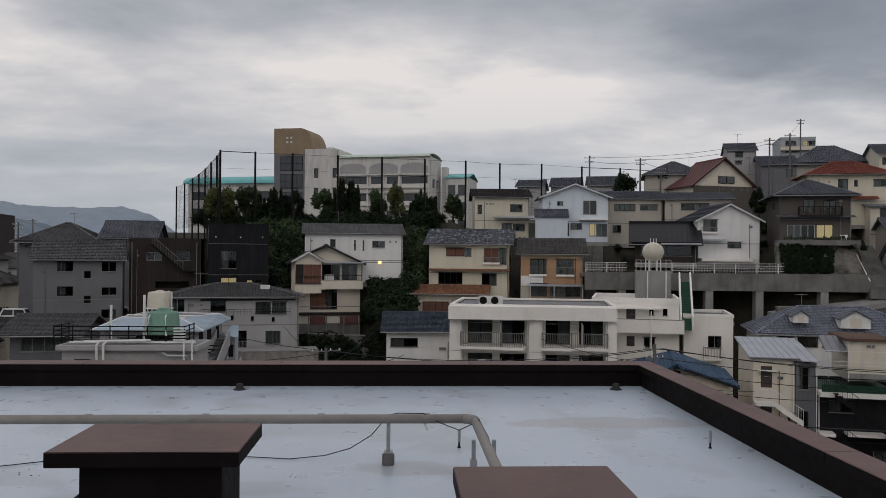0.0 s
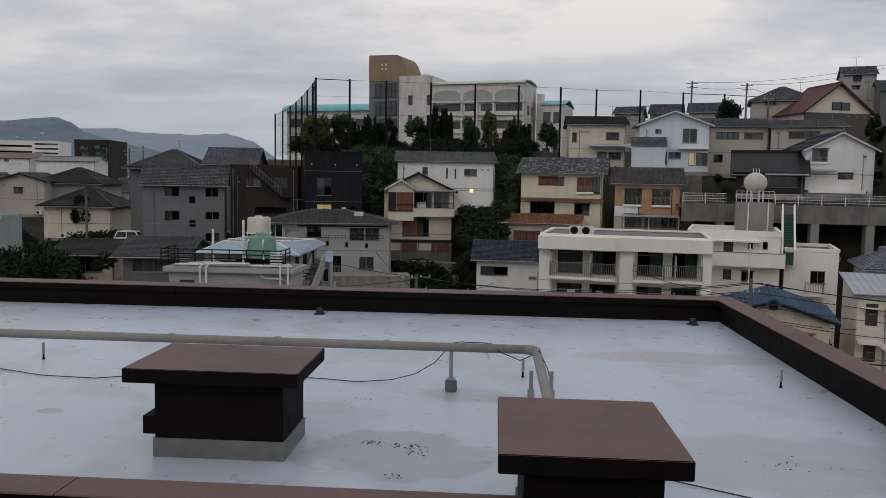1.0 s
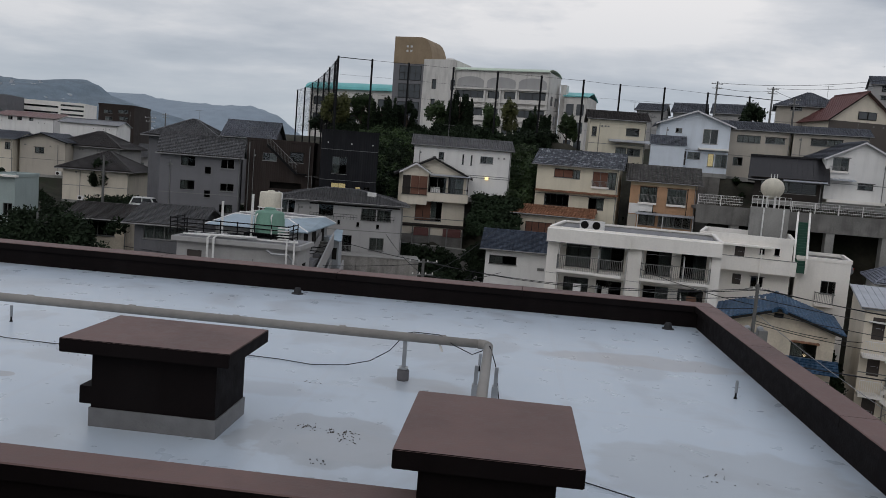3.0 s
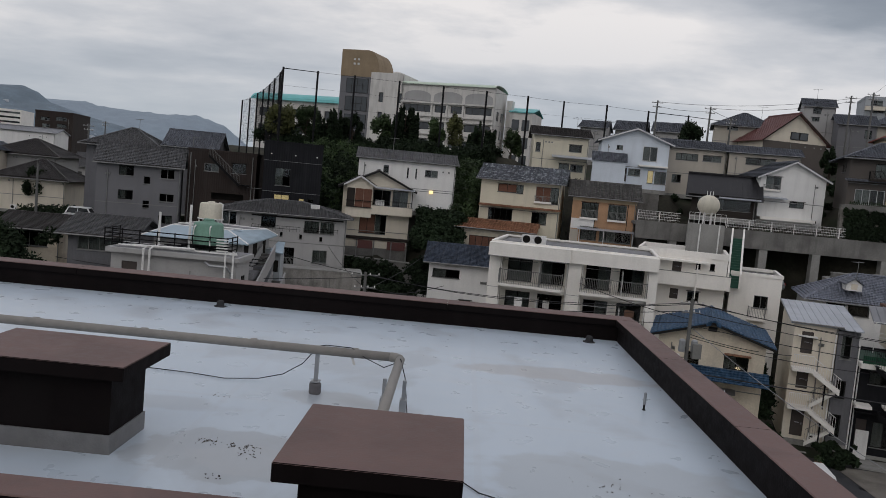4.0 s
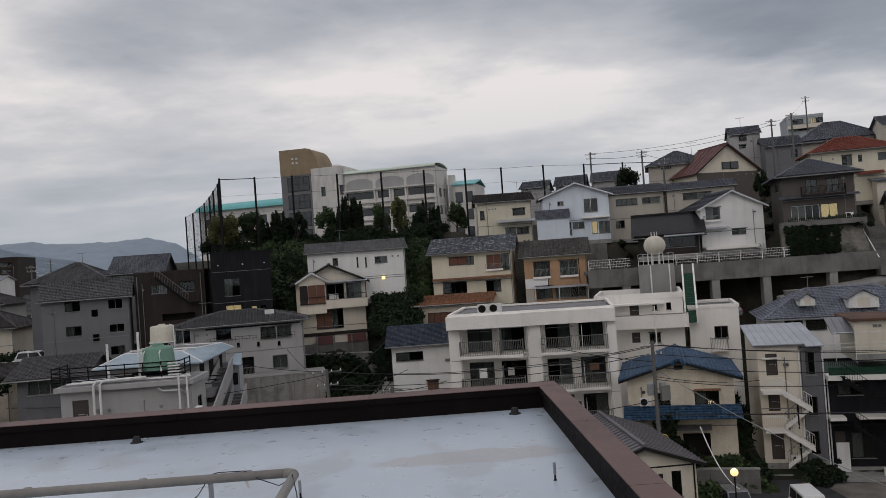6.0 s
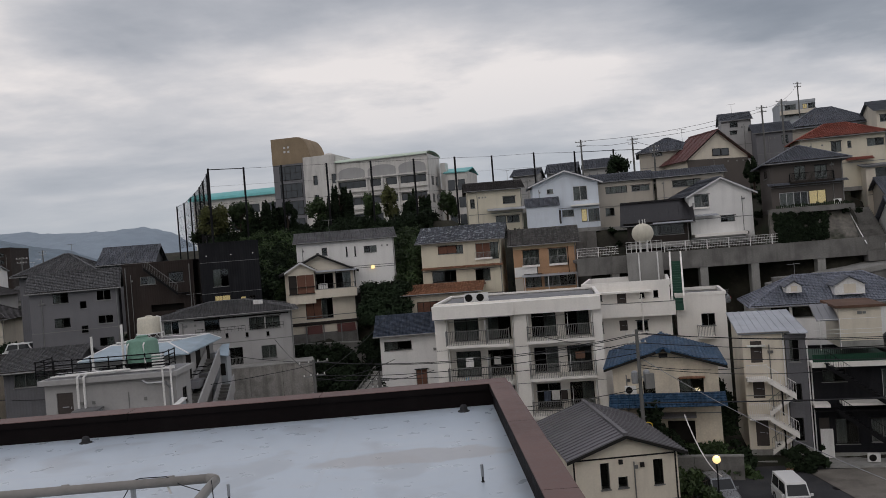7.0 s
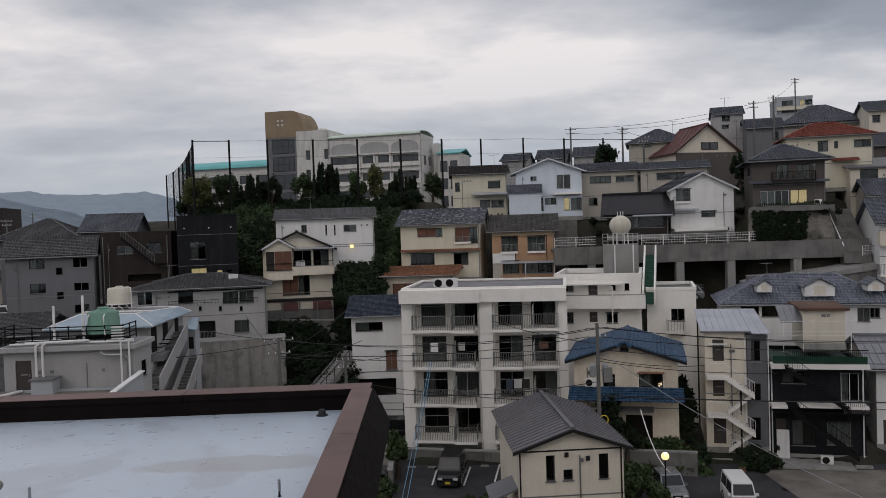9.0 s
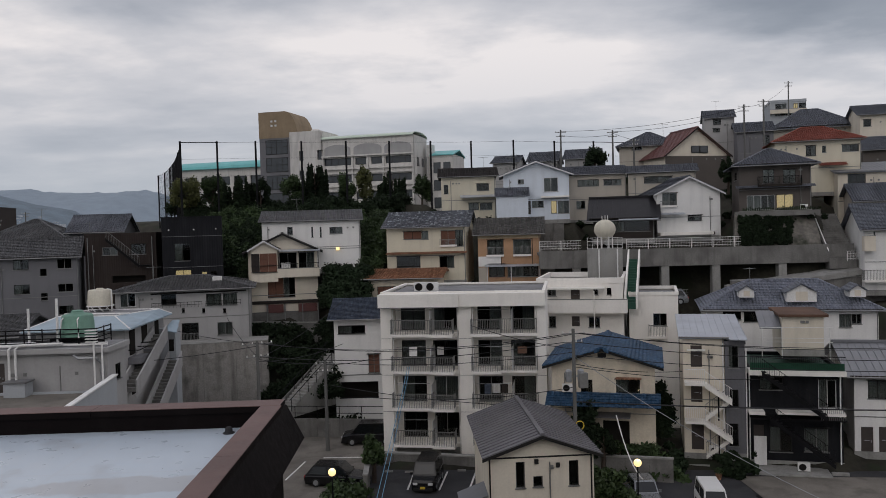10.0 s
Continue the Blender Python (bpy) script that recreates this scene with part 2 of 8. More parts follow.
# ---- building blocks ----
class Shape:
    """Collects faces of one mesh."""

    def __init__(self):
        self.v, self.f = [], []

    def face(self, *pts):
        i = len(self.v)
        self.v += [tuple(p) for p in pts]
        self.f.append(tuple(range(i, i + len(pts))))
        return self

    def box(self, x0, y0, z0, x1, y1, z1):
        i = len(self.v)
        self.v += [(x, y, z) for z in (z0, z1) for x, y in ((x0, y0), (x1, y0), (x1, y1), (x0, y1))]
        self.f += [(i, i + 3, i + 2, i + 1), (i + 4, i + 5, i + 6, i + 7)] + [(i + a, i + (a + 1) % 4, i + 4 + (a + 1) % 4, i + 4 + a) for a in range(4)]
        return self

    def slab(self, pts, depth):
        """A plate: pts is its top face, counterclockwise from outside; depth is the offset of its underside."""
        d = Vector(depth)
        low = [Vector(p) + d for p in pts]
        i, k = len(self.v), len(pts)
        self.v += [tuple(p) for p in pts] + [tuple(p) for p in low]
        self.f += [tuple(range(i, i + k)), tuple(range(i + 2 * k - 1, i + k - 1, -1))]
        self.f += [(i + a, i + k + a, i + k + (a + 1) % k, i + (a + 1) % k) for a in range(k)]
        return self

    def tube(self, path, radius, sides=8, close=True):
        path = [Vector(p) for p in path]
        radii = radius if isinstance(radius, (list, tuple)) else [radius] * len(path)
        start = len(self.v)
        for j, p in enumerate(path):
            d = (path[min(j + 1, len(path) - 1)] - path[max(j - 1, 0)]).normalized()
            a = d.orthogonal().normalized() if abs(d.z) < 0.99 else Vector((1, 0, 0))
            if abs(d.z) < 0.99:
                a = d.cross(Vector((0, 0, 1))).normalized()
            b = d.cross(a)
            self.v += [tuple(p + (a * math.cos(q) + b * math.sin(q)) * radii[j]) for q in (2 * math.pi * s / sides for s in range(sides))]
        for j in range(len(path) - 1):
            for s in range(sides):
                o, e = start + j * sides, (s + 1) % sides
                self.f.append((o + s, o + e, o + sides + e, o + sides + s))
        if close:
            self.f += [tuple(range(start + sides - 1, start - 1, -1)), tuple(range(len(self.v) - sides, len(self.v)))]
        return self

    def turned(self, profile, center=(0, 0, 0), sides=20):
        """A turned shape from (radius, height) pairs."""
        start, c = len(self.v), Vector(center)
        for r, z in profile:
            self.v += [tuple(c + Vector((r * math.cos(2 * math.pi * s / sides), r * math.sin(2 * math.pi * s / sides), z))) for s in range(sides)]
        for j in range(len(profile) - 1):
            for s in range(sides):
                o, e = start + j * sides, (s + 1) % sides
                self.f.append((o + s, o + e, o + sides + e, o + sides + s))
        self.f += [tuple(range(start + sides - 1, start - 1, -1)), tuple(range(len(self.v) - sides, len(self.v)))]
        return self

    def mesh(self, name, mat, smooth=False):
        me = bpy.data.meshes.new(name)
        me.from_pydata(self.v, [], self.f)
        me.materials.append(MATS[mat] if isinstance(mat, str) else mat)
        if smooth:
            me.polygons.foreach_set("use_smooth", [True] * len(me.polygons))
        me.update()
        return me


def part(name, shape, mat, parent, label="", smooth=False):
    ob = new(name, shape.mesh(name, mat, smooth))
    ob.parent = parent
    return tagged(ob, label)


def thing(name, label, category, m=None, group="", kind=""):
    ob = new(name)
    if m:
        ob.matrix_world = m
    return tagged(ob, label, category, group, kind)


def solid(name, shape, mat, label, category, m=None, group="", kind="", smooth=False):
    ob = new(name, shape.mesh(name, mat, smooth))
    if m:
        ob.matrix_world = m
    return tagged(ob, label, category, group, kind)


def facade(s, w, h, holes, put, reveal=0.16):
    """A wall sheet w by h with recessed openings; put maps (along, inward, up) to the house's own axes."""
    us = sorted({0.0, w, *(min(max(q, 0), w) for o in holes for q in (o[0], o[0] + o[2]))})
    zs = sorted({0.0, h, *(min(max(q, 0), h) for o in holes for q in (o[1], o[1] + o[3]))})
    for a, b in zip(us, us[1:]):
        for c, d in zip(zs, zs[1:]):
            mu, mz = (a + b) / 2, (c + d) / 2
            if b - a < 1e-4 or d - c < 1e-4 or any(o[0] < mu < o[0] + o[2] and o[1] < mz < o[1] + o[3] for o in holes):
                continue
            s.face(put(a, 0, c), put(b, 0, c), put(b, 0, d), put(a, 0, d))
    for u, z, ww, hh, *_ in holes:
        a, b, c, d, r = u, u + ww, z, z + hh, reveal
        s.face(put(a, 0, c), put(a, r, c), put(b, r, c), put(b, 0, c))
        s.face(put(a, 0, d), put(b, 0, d), put(b, r, d), put(a, r, d))
        s.face(put(a, 0, c), put(a, 0, d), put(a, r, d), put(a, r, c))
        s.face(put(b, 0, c), put(b, r, c), put(b, r, d), put(b, 0, d))


def prism(s, put, u0, u1, i0, i1, z0, z1):
    p = [put(u, i, z) for z in (z0, z1) for u, i in ((u0, i0), (u1, i0), (u1, i1), (u0, i1))]
    k = len(s.v)
    s.v += p
    s.f += [(k, k + 3, k + 2, k + 1), (k + 4, k + 5, k + 6, k + 7)] + [(k + a, k + (a + 1) % 4, k + 4 + (a + 1) % 4, k + 4 + a) for a in range(4)]


def window(parent, put, u, z, w, h, kind):
    if kind == "o":
        return
    if kind == "d":
        s = Shape()
        prism(s, put, u, u + w, 0.08, 0.13, z, z + h)
        door = part("door", s, "door_dark", parent, "dark metal entrance door")
        s = Shape()
        prism(s, put, u + w * 0.82, u + w * 0.87, 0.03, 0.08, z + h * 0.45, z + h * 0.52)
        part("handle", s, "steel_grey", door)
        s = Shape()
        prism(s, put, u + w * 0.3, u + w * 0.7, 0.065, 0.08, z + h * 0.5, z + h * 0.53)
        part("mail_slot", s, "steel_grey", door)
        return
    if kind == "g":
        # The lining is painted near black in place of the recess's own shade.
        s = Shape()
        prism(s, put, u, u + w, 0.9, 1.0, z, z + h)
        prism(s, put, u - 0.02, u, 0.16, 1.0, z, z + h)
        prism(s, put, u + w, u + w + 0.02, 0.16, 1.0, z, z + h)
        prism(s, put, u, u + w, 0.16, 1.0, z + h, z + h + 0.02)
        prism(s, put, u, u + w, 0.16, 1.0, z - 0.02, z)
        part("recess", s, "interior_shade", parent, "open recess with shade painted into its near-black lining")
        return
    s, t = Shape(), 0.05 if w > 0.6 else 0.035
    for a, b, c, d in ((0, w, 0, t), (0, w, h - t, h), (0, t, t, h - t), (w - t, w, t, h - t)):
        prism(s, put, u + a, u + b, 0.05, 0.12, z + c, z + d)
    if w > 0.75:
        prism(s, put, u + w / 2 - t / 2, u + w / 2 + t / 2, 0.06, 0.13, z + t, z + h - t)
    if w > 2.4:
        for q in (0.25, 0.75):
            prism(s, put, u + w * q - t / 2, u + w * q + t / 2, 0.06, 0.13, z + t, z + h - t)
    win = part("window", s, random.choice(("frame_dark", "frame_dark", "rail_grey", "frame_white") if kind == "c" else ("frame_dark", "frame_dark", "rail_grey")), parent)
    s = Shape()
    if kind == "s":
        prism(s, put, u + t, u + w - t, 0.085, 0.11, z + t, z + h - t)
        part("shutter", s, "shutter", win, "closed red-brown slatted shutter")
    else:
        prism(s, put, u + t, u + w - t, 0.085, 0.095, z + t, z + h - t)
        part("pane", s, "pane_glass", win).visible_shadow = False
        s = Shape()
        if kind == "l":
            prism(s, put, u, u + w, 0.3, 0.32, z, z + h)
            part("lit_blind", s, "room_light", win, "warmly lit blind")
        elif kind == "c":
            n, cut = max(2, int(w / 0.12)), random.choice((1.0, 1.0, 0.55))
            for i in range(int(n * cut)):
                prism(s, put, u + w * i / n, u + w * (i + 1) / n, 0.20 + 0.03 * (i % 2), 0.22 + 0.03 * (i % 2), z, z + h)
            part("curtain", s, "curtain", win, "pale drawn curtain")
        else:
            # A near-black panel stands in for the unlit depth of the room.
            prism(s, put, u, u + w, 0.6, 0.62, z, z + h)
            part("dark_room", s, "interior_shade", win)
            if w > 0.8 and random.random() < 0.5:
                n, half = max(2, int(w / 0.24)), random.choice((0.0, 0.5))
                c = Shape()
                for i in range(n):
                    prism(c, put, u + w * half + w * 0.5 * i / n, u + w * half + w * 0.5 * (i + 1) / n, 0.20 + 0.03 * (i % 2), 0.22 + 0.03 * (i % 2), z, z + h)
                part("curtain", c, "curtain", win, "pale half-drawn curtain")
    s = Shape()
    prism(s, put, u - 0.06, u + w + 0.06, -0.07, 0.05, z - 0.06, z)
    part("sill", s, "rail_grey", win)
    if w > 0.9 and z > 1.2 and random.random() < 0.45:
        s = Shape()
        prism(s, put, u - 0.1, u + w + 0.1, -0.22, 0.0, z + h + 0.02, z + h + 0.07)
        part("hood", s, "frame_dark", win)


def balcony(parent, u, z, w, h, depth, style):
    s = Shape()
    wall = {"solid": "plaster_cream", "solid_dark": "plaster_brown"}.get(style, "concrete_white")
    floor_h = min(0.22, h * 0.35)
    s.box(u, -depth, z, u + w, 0.0, z + floor_h)
    bars = "steel_black" if style == "rail_dark" else "rail_grey"
    bal = part("balcony", s, "wood_dark" if style == "rail_dark" else wall, parent)
    if style == "slab":
        return
    if style.startswith("solid"):
        s = Shape()
        s.box(u, -depth, z + floor_h, u + w, -depth + 0.1, z + h)
        s.box(u, -depth + 0.1, z + floor_h, u + 0.1, 0, z + h)
        s.box(u + w - 0.1, -depth + 0.1, z + floor_h, u + w, 0, z + h)
        part("parapet", s, wall, bal)
        s = Shape()
        s.box(u - 0.03, -depth - 0.03, z + h, u + w + 0.03, -depth + 0.13, z + h + 0.05)
        part("coping", s, "rail_grey", bal)
        return
    top = z + h
    s = Shape()
    s.box(u, -depth, top - 0.05, u + w, -depth + 0.05, top)
    if depth > 0.5:
        for x in (u, u + w - 0.05):
            s.box(x, -depth + 0.05, top - 0.045, x + 0.05, 0, top - 0.005)
    part("railing", s, bars, bal, "dark metal railing" if style == "rail_dark" else "grey metal railing")
    n = max(2, int(w / 0.13))
    me = Shape().box(0, 0.005, z + floor_h, 0.028, 0.035, top - 0.05).mesh("bar", bars)
    spots = [(u + (w - 0.03) * i / n, -depth) for i in range(n + 1)]
    if depth > 0.5:
        spots += [(x, -depth + depth * k / 6) for x in (u + 0.01, u + w - 0.04) for k in range(1, 6)]
    for x, y in spots:
        b = new("bar", me)
        b.location = (x, y, 0)
        b.parent = bal


def slope(parent, a, b, c, d, mat, thick=0.1):
    """One roof slope: a, b along the eave, d above a and c above b; tiles lie in stepped courses, metal has standing seams."""
    a, b, c, d = (Vector(p) for p in (a, b, c, d))
    n = (b - a).cross(d - a if (d - a).length > 1e-3 else c - a).normalized()
    length = ((d + c) / 2 - (a + b) / 2).length
    rows = []
    if mat.startswith("metal"):
        k, step = max(2, int((b - a).length / 0.5)), (b - a).length
        for i in range(k + 1):
            for du, up in ((-0.018, 0.0), (-0.018, 0.05), (0.018, 0.05), (0.018, 0.0)):
                t = min(1.0, max(0.0, i / k + du / step))
                rows.append((a.lerp(b, t) + n * up, d.lerp(c, t) + n * up))
    else:
        k = max(3, int(length / 0.26)) if mat.startswith("tile") else 1
        for i in range(k):
            t0, t1 = i / k, (i + 1) / k
            rows.append((b.lerp(c, t0) + n * 0.085, a.lerp(d, t0) + n * 0.085))
            rows.append((b.lerp(c, t1) + n * 0.012, a.lerp(d, t1) + n * 0.012))
    s = Shape()
    s.v = [tuple(q) for r in rows for q in r] + [tuple(q - n * thick) for r in (rows[0], rows[-1]) for q in r]
    m = len(rows)
    s.f = [(2 * i, 2 * i + 2, 2 * i + 3, 2 * i + 1) for i in range(m - 1)]
    e = 2 * m
    s.f += [(e, e + 1, e + 3, e + 2), (0, 1, e + 1, e), (2 * m - 2, e + 2, e + 3, 2 * m - 1)]
    s.f += [tuple([2 * i for i in range(m)] + [e + 2, e]), tuple([2 * i + 1 for i in range(m)] + [e + 3, e + 1])]
    return part("roof", s, mat, parent)


PADS = []


def house(label, at, ang, w, d, h, roof=None, wall="plaster_cream", tiles="tile_dark", front=(), right=(), left=(), balconies=(), category="house", pad=True, scale=1.0):
    """A building with its front along its own x axis, walls with recessed windows, and a roof. Returns the thing."""
    ob = thing("house" if category == "house" else category.replace(" ", "_"), label, category, pose(*at, 0, 0, ang) @ Matrix.Scale(scale, 4))
    if pad:
        PADS.append((at, ang, w * scale, d * scale))
    kind, rise, over = roof or ("flat", 0.2, 0)

    def F(u, i, z):
        return (u, i, z)

    def R(u, i, z):
        return (w - i, u, z)

    def L(u, i, z):
        return (i, u, z)

    def B(u, i, z):
        return (u, d - i, z)
    s = Shape()
    ok = lambda o, lim: o[0] > 0.02 and o[0] + o[2] < lim - 0.02 and o[1] > -0.01 and o[1] + o[3] < h + 0.01
    fr, ri, le = [o for o in front if ok(o, w)], [o for o in right if ok(o, d)], [o for o in left if ok(o, d)]
    for holes, lim, put in ((fr, w, F), (ri, d, R), (le, d, L), ((), w, B)):
        facade(s, lim, h, holes, put)
    if kind == "gx":
        for x in (0, w):
            s.face((x, 0, h), (x, d, h), (x, d / 2, h + rise))
    if kind == "gy":
        for y in (0, d):
            s.face((0, y, h), (w, y, h), (w / 2, y, h + rise))
    if kind == "shed":
        s.face((0, d, h), (w, d, h), (w, d, h + rise), (0, d, h + rise))
        for x in (0, w):
            s.face((x, 0, h), (x, d, h), (x, d, h + rise))
    part("wall", s, wall, ob)
    s, o, base = Shape(), over, h + 0.02
    if kind == "flat":
        s.box(0.2, 0.2, h - 0.3, w - 0.2, d - 0.2, h - 0.2)
        part("roof", s, tiles, ob)
        s = Shape()
        e = 0.06
        for q in ((-e, -e, w + e, 0.2), (-e, d - 0.2, w + e, d + e), (-e, 0.2, 0.2, d - 0.2), (w - 0.2, 0.2, w + e, d - 0.2)):
            s.box(q[0], q[1], h - 0.1, q[2], q[3], h + max(rise, 0.05))
        part("parapet", s, wall, ob)
    elif kind == "gx":
        k = rise / (d / 2)
        z = base - o * k
        slope(ob, (-o, -o, z), (w + o, -o, z), (w + o, d / 2, base + rise), (-o, d / 2, base + rise), tiles)
        slope(ob, (w + o, d + o, z), (-o, d + o, z), (-o, d / 2, base + rise), (w + o, d / 2, base + rise), tiles)
        s = Shape()
        s.box(-o, d / 2 - 0.14, base + rise - 0.02, w + o, d / 2 + 0.14, base + rise + 0.16)
        part("ridge", s, tiles, ob)
    elif kind == "gy":
        k = rise / (w / 2)
        z = base - o * k
        slope(ob, (-o, d + o, z), (-o, -o, z), (w / 2, -o, base + rise), (w / 2, d + o, base + rise), tiles)
        slope(ob, (w + o, -o, z), (w + o, d + o, z), (w / 2, d + o, base + rise), (w / 2, -o, base + rise), tiles)
        s = Shape()
        s.box(w / 2 - 0.12, -o - 0.03, base + rise - 0.03, w / 2 + 0.12, d + o, base + rise + 0.12)
        part("ridge", s, tiles, ob)
        s = Shape()
        for q in (-1, 1):
            x0, x1 = w / 2 + q * (w / 2 + o), w / 2
            s.slab([(x0, -o - 0.03, z - 0.02), (x1, -o - 0.03, base + rise - 0.02), (x1, -o - 0.03, base + rise - 0.2), (x0, -o - 0.03, z - 0.2)][::q], (0, 0.05, 0))
        part("bargeboard", s, "frame_white" if wall in ("plaster_white", "plaster_bluewhite") else "frame_dark", ob)
    elif kind == "hip":
        k = rise / (d / 2)
        z, g = base - o * k, min(d / 2, w / 2 - 0.3)
        p, q = (g, d / 2, base + rise), (w - g, d / 2, base + rise)
        c = ((-o, -o, z), (w + o, -o, z), (w + o, d + o, z), (-o, d + o, z))
        slope(ob, c[0], c[1], q, p, tiles)
        slope(ob, c[1], c[2], q, q, tiles)
        slope(ob, c[2], c[3], p, q, tiles)
        slope(ob, c[3], c[0], p, p, tiles)
        s = Shape()
        for a, b in ((p, q), (c[0], p), (c[1], q), (c[2], q), (c[3], p)):
            a, b = Vector(a) + Vector((0, 0, 0.08)), Vector(b) + Vector((0, 0, 0.08))
            s.tube([a, b], 0.11, 6)
        part("ridge", s, tiles, ob)
    elif kind == "shed":
        k = rise / d
        slope(ob, (-o, -o, base - o * k), (w + o, -o, base - o * k), (w + o, d + o, base + rise + o * k), (-o, d + o, base + rise + o * k), tiles)
    if kind in ("gx", "hip", "shed"):
        s = Shape()
        s.tube([(-o, -o - 0.06, z if kind != "shed" else base), (w + o, -o - 0.06, z if kind != "shed" else base)], 0.06, 6)
        zz = (z if kind != "shed" else base)
        s.tube([(w - 0.1, -o - 0.06, zz), (w - 0.1, -0.08, zz - 0.5), (w - 0.1, -0.08, 0.1)], 0.045, 6)
        part("gutter", s, "rail_grey", ob)
    for holes, put in ((fr, F), (ri, R), (le, L)):
        for u, z1, ww, hh, k1 in holes:
            window(ob, put, u, z1, ww, hh, k1)
    # plinth, belt line, vents, pipes and outdoor units on the front
    part("plinth", Shape().box(-0.04, -0.04, 0, w + 0.04, 0.02, 0.55), "concrete_pale", ob)
    free = [q for q in (random.uniform(0.6, w - 0.9) for _ in range(14)) if not any(o1[0] - 0.9 < q < o1[0] + o1[2] + 0.3 for o1 in fr)]
    if h > 4.6 and wall.startswith("plaster"):
        part("belt", Shape().box(0.0, -0.025, h * 0.49, w, 0.005, h * 0.49 + 0.07), "rail_grey", ob)
    for q in free[:3]:
        part("vent_hood", Shape().box(q, -0.1, h * 0.83, q + 0.2, 0.01, h * 0.83 + 0.2), "rail_grey", ob)
    if free and h > 4.6 and not wall.startswith("concrete"):
        q = free[-1]
        part("conduit", Shape().tube([(q, -0.06, 0.4), (q, -0.06, h * 0.9)], 0.04, 6), "rail_grey", ob)
        unit = part("cooler", Shape().box(q - 0.1, -0.45, 0.6, q + 0.7, -0.1, 1.2), "paint_white", ob)
        part("fan", Shape().tube([(q + 0.2, -0.46, 0.9), (q + 0.2, -0.44, 0.9)], 0.22, 12), "interior_shade", unit)
    part("soffit", Shape().box(-over * 0.6, -over * 0.85, h - 0.16, w + over * 0.6, 0.02, h - 0.1), "wood_dark", ob) if over > 0.35 and kind in ("gx", "hip") else None
    for u, z1, ww, hh, dep, style in balconies:
        balcony(ob, u, z1, ww, hh, dep, style)
    return ob


# ---- the houses on the slope ----
APT_FLOORS = [0.95 + 2.85 * k for k in range(4)]
APT_BAYS = ((0.85, 5.25, ((0.4, 1.95), (2.95, 1.95))), (7.1, 5.0, ((0.3, 1.9), (2.9, 1.85))))
apt_house = house("four-storey white concrete apartment block with recessed balconies", (-2.0, 64.1, -14.1), -4, 12.72, 9.5, 12.62, roof=('flat', 0.02, 0.0), wall="concrete_white", tiles="roof_grey",
      front=[(u, fl, w, 2.3, 'o') for fl in APT_FLOORS for u, w, _ in APT_BAYS],
      balconies=[(u, fl - 0.25, w, 1.33, dep, 'rail') for fl in APT_FLOORS for u, w, dep in ((0.85, 3.1, 0.95), (3.98, 1.75, 1.3), (7.1, 2.25, 1.0), (9.38, 2.72, 0.55))], category="apartment block")
for fl in APT_FLOORS:
    for u0, w, doors in APT_BAYS:
        s, back = Shape(), lambda u, i, z, u0=u0, fl=fl: (u0 + u, 1.35 + i, fl + z)
        holes = [(a, 0.04, b, 2.0) for a, b in doors]
        facade(s, w, 2.3, holes, back)
        u1, z1 = u0 + w, fl + 2.3
        s.face((u0, 0.1, fl), (u1, 0.1, fl), (u1, 1.35, fl), (u0, 1.35, fl)).face((u0, 0.1, z1), (u0, 1.35, z1), (u1, 1.35, z1), (u1, 0.1, z1))
        s.face((u0, 0.1, fl), (u0, 1.35, fl), (u0, 1.35, z1), (u0, 0.1, z1)).face((u1, 0.1, fl), (u1, 0.1, z1), (u1, 1.35, z1), (u1, 1.35, fl))
        part("loggia", s, "concrete_white", apt_house, "recessed white balcony wall")
        for a, z, b, hh in holes:
            window(apt_house, back, a, z, b, hh, random.choice("ccw"))
        part("divider", Shape().box(u0 + 3.08, -0.9, fl, u0 + 3.12, 1.3, fl + 1.75), "frame_white", apt_house, "pale balcony divider")
        part("clothes_pole", Shape().tube([(u0 + 0.3, -0.35, fl + 1.75), (u0 + 2.9, -0.35, fl + 1.78)], 0.02, 6), "steel_grey", apt_house)
stepped_house = house("white stepped apartment block with flat roof and outside stair", (10.55, 75.5, -14.95), -10, 7.68, 9.0, 13.17, roof=('flat', 0.4, 0.0), wall="concrete_white", tiles="roof_grey",
      front=[(0.84, 11.96, 0.87, 0.62, 'w'), (3.04, 11.54, 0.81, 1.08, 'd'), (5.06, 12.04, 0.4, 0.61, 'w'), (6.25, 12.04, 0.4, 0.61, 'w'), (1.03, 9.07, 0.62, 1.03, 'w'), (3.08, 9.18, 0.71, 0.92, 'd'), (4.59, 9.09, 1.0, 0.92, 'w')],
      balconies=[(0.87, 10.5, 7.17, 1.21, 1.2, 'solid_white')], category="apartment block")
stepped2_house = house("white block wing with a flat roof below the stair", (18.71, 75.0, -15.51), -10, 4.25, 7.0, 12.55, roof=('flat', 0.2, 0.0), wall="concrete_white", tiles="roof_grey",
      front=[(-0.48, 9.55, 1.09, 0.72, 'w'), (2.09, 9.71, 1.17, 1.11, 'w')],
      balconies=[(1.68, 8.66, 1.45, 1.2, 0.8, 'rail')], category="apartment block")
white_l_house = house("white two-storey house with navy tiled roof", (-8.44, 75.5, -15.34), 5, 6.2, 7.0, 9.27, scale=1.15, roof=('gx', 1.11, 0.5), wall="plaster_white", tiles="tile_navy",
      front=[(0.33, 7.95, 2.21, 0.69, 'w'), (-0.12, 5.38, 2.07, 1.02, 'w'), (2.72, 4.71, 0.92, 1.53, 's'), (0.26, 2.62, 3.22, 1.39, 'g')])
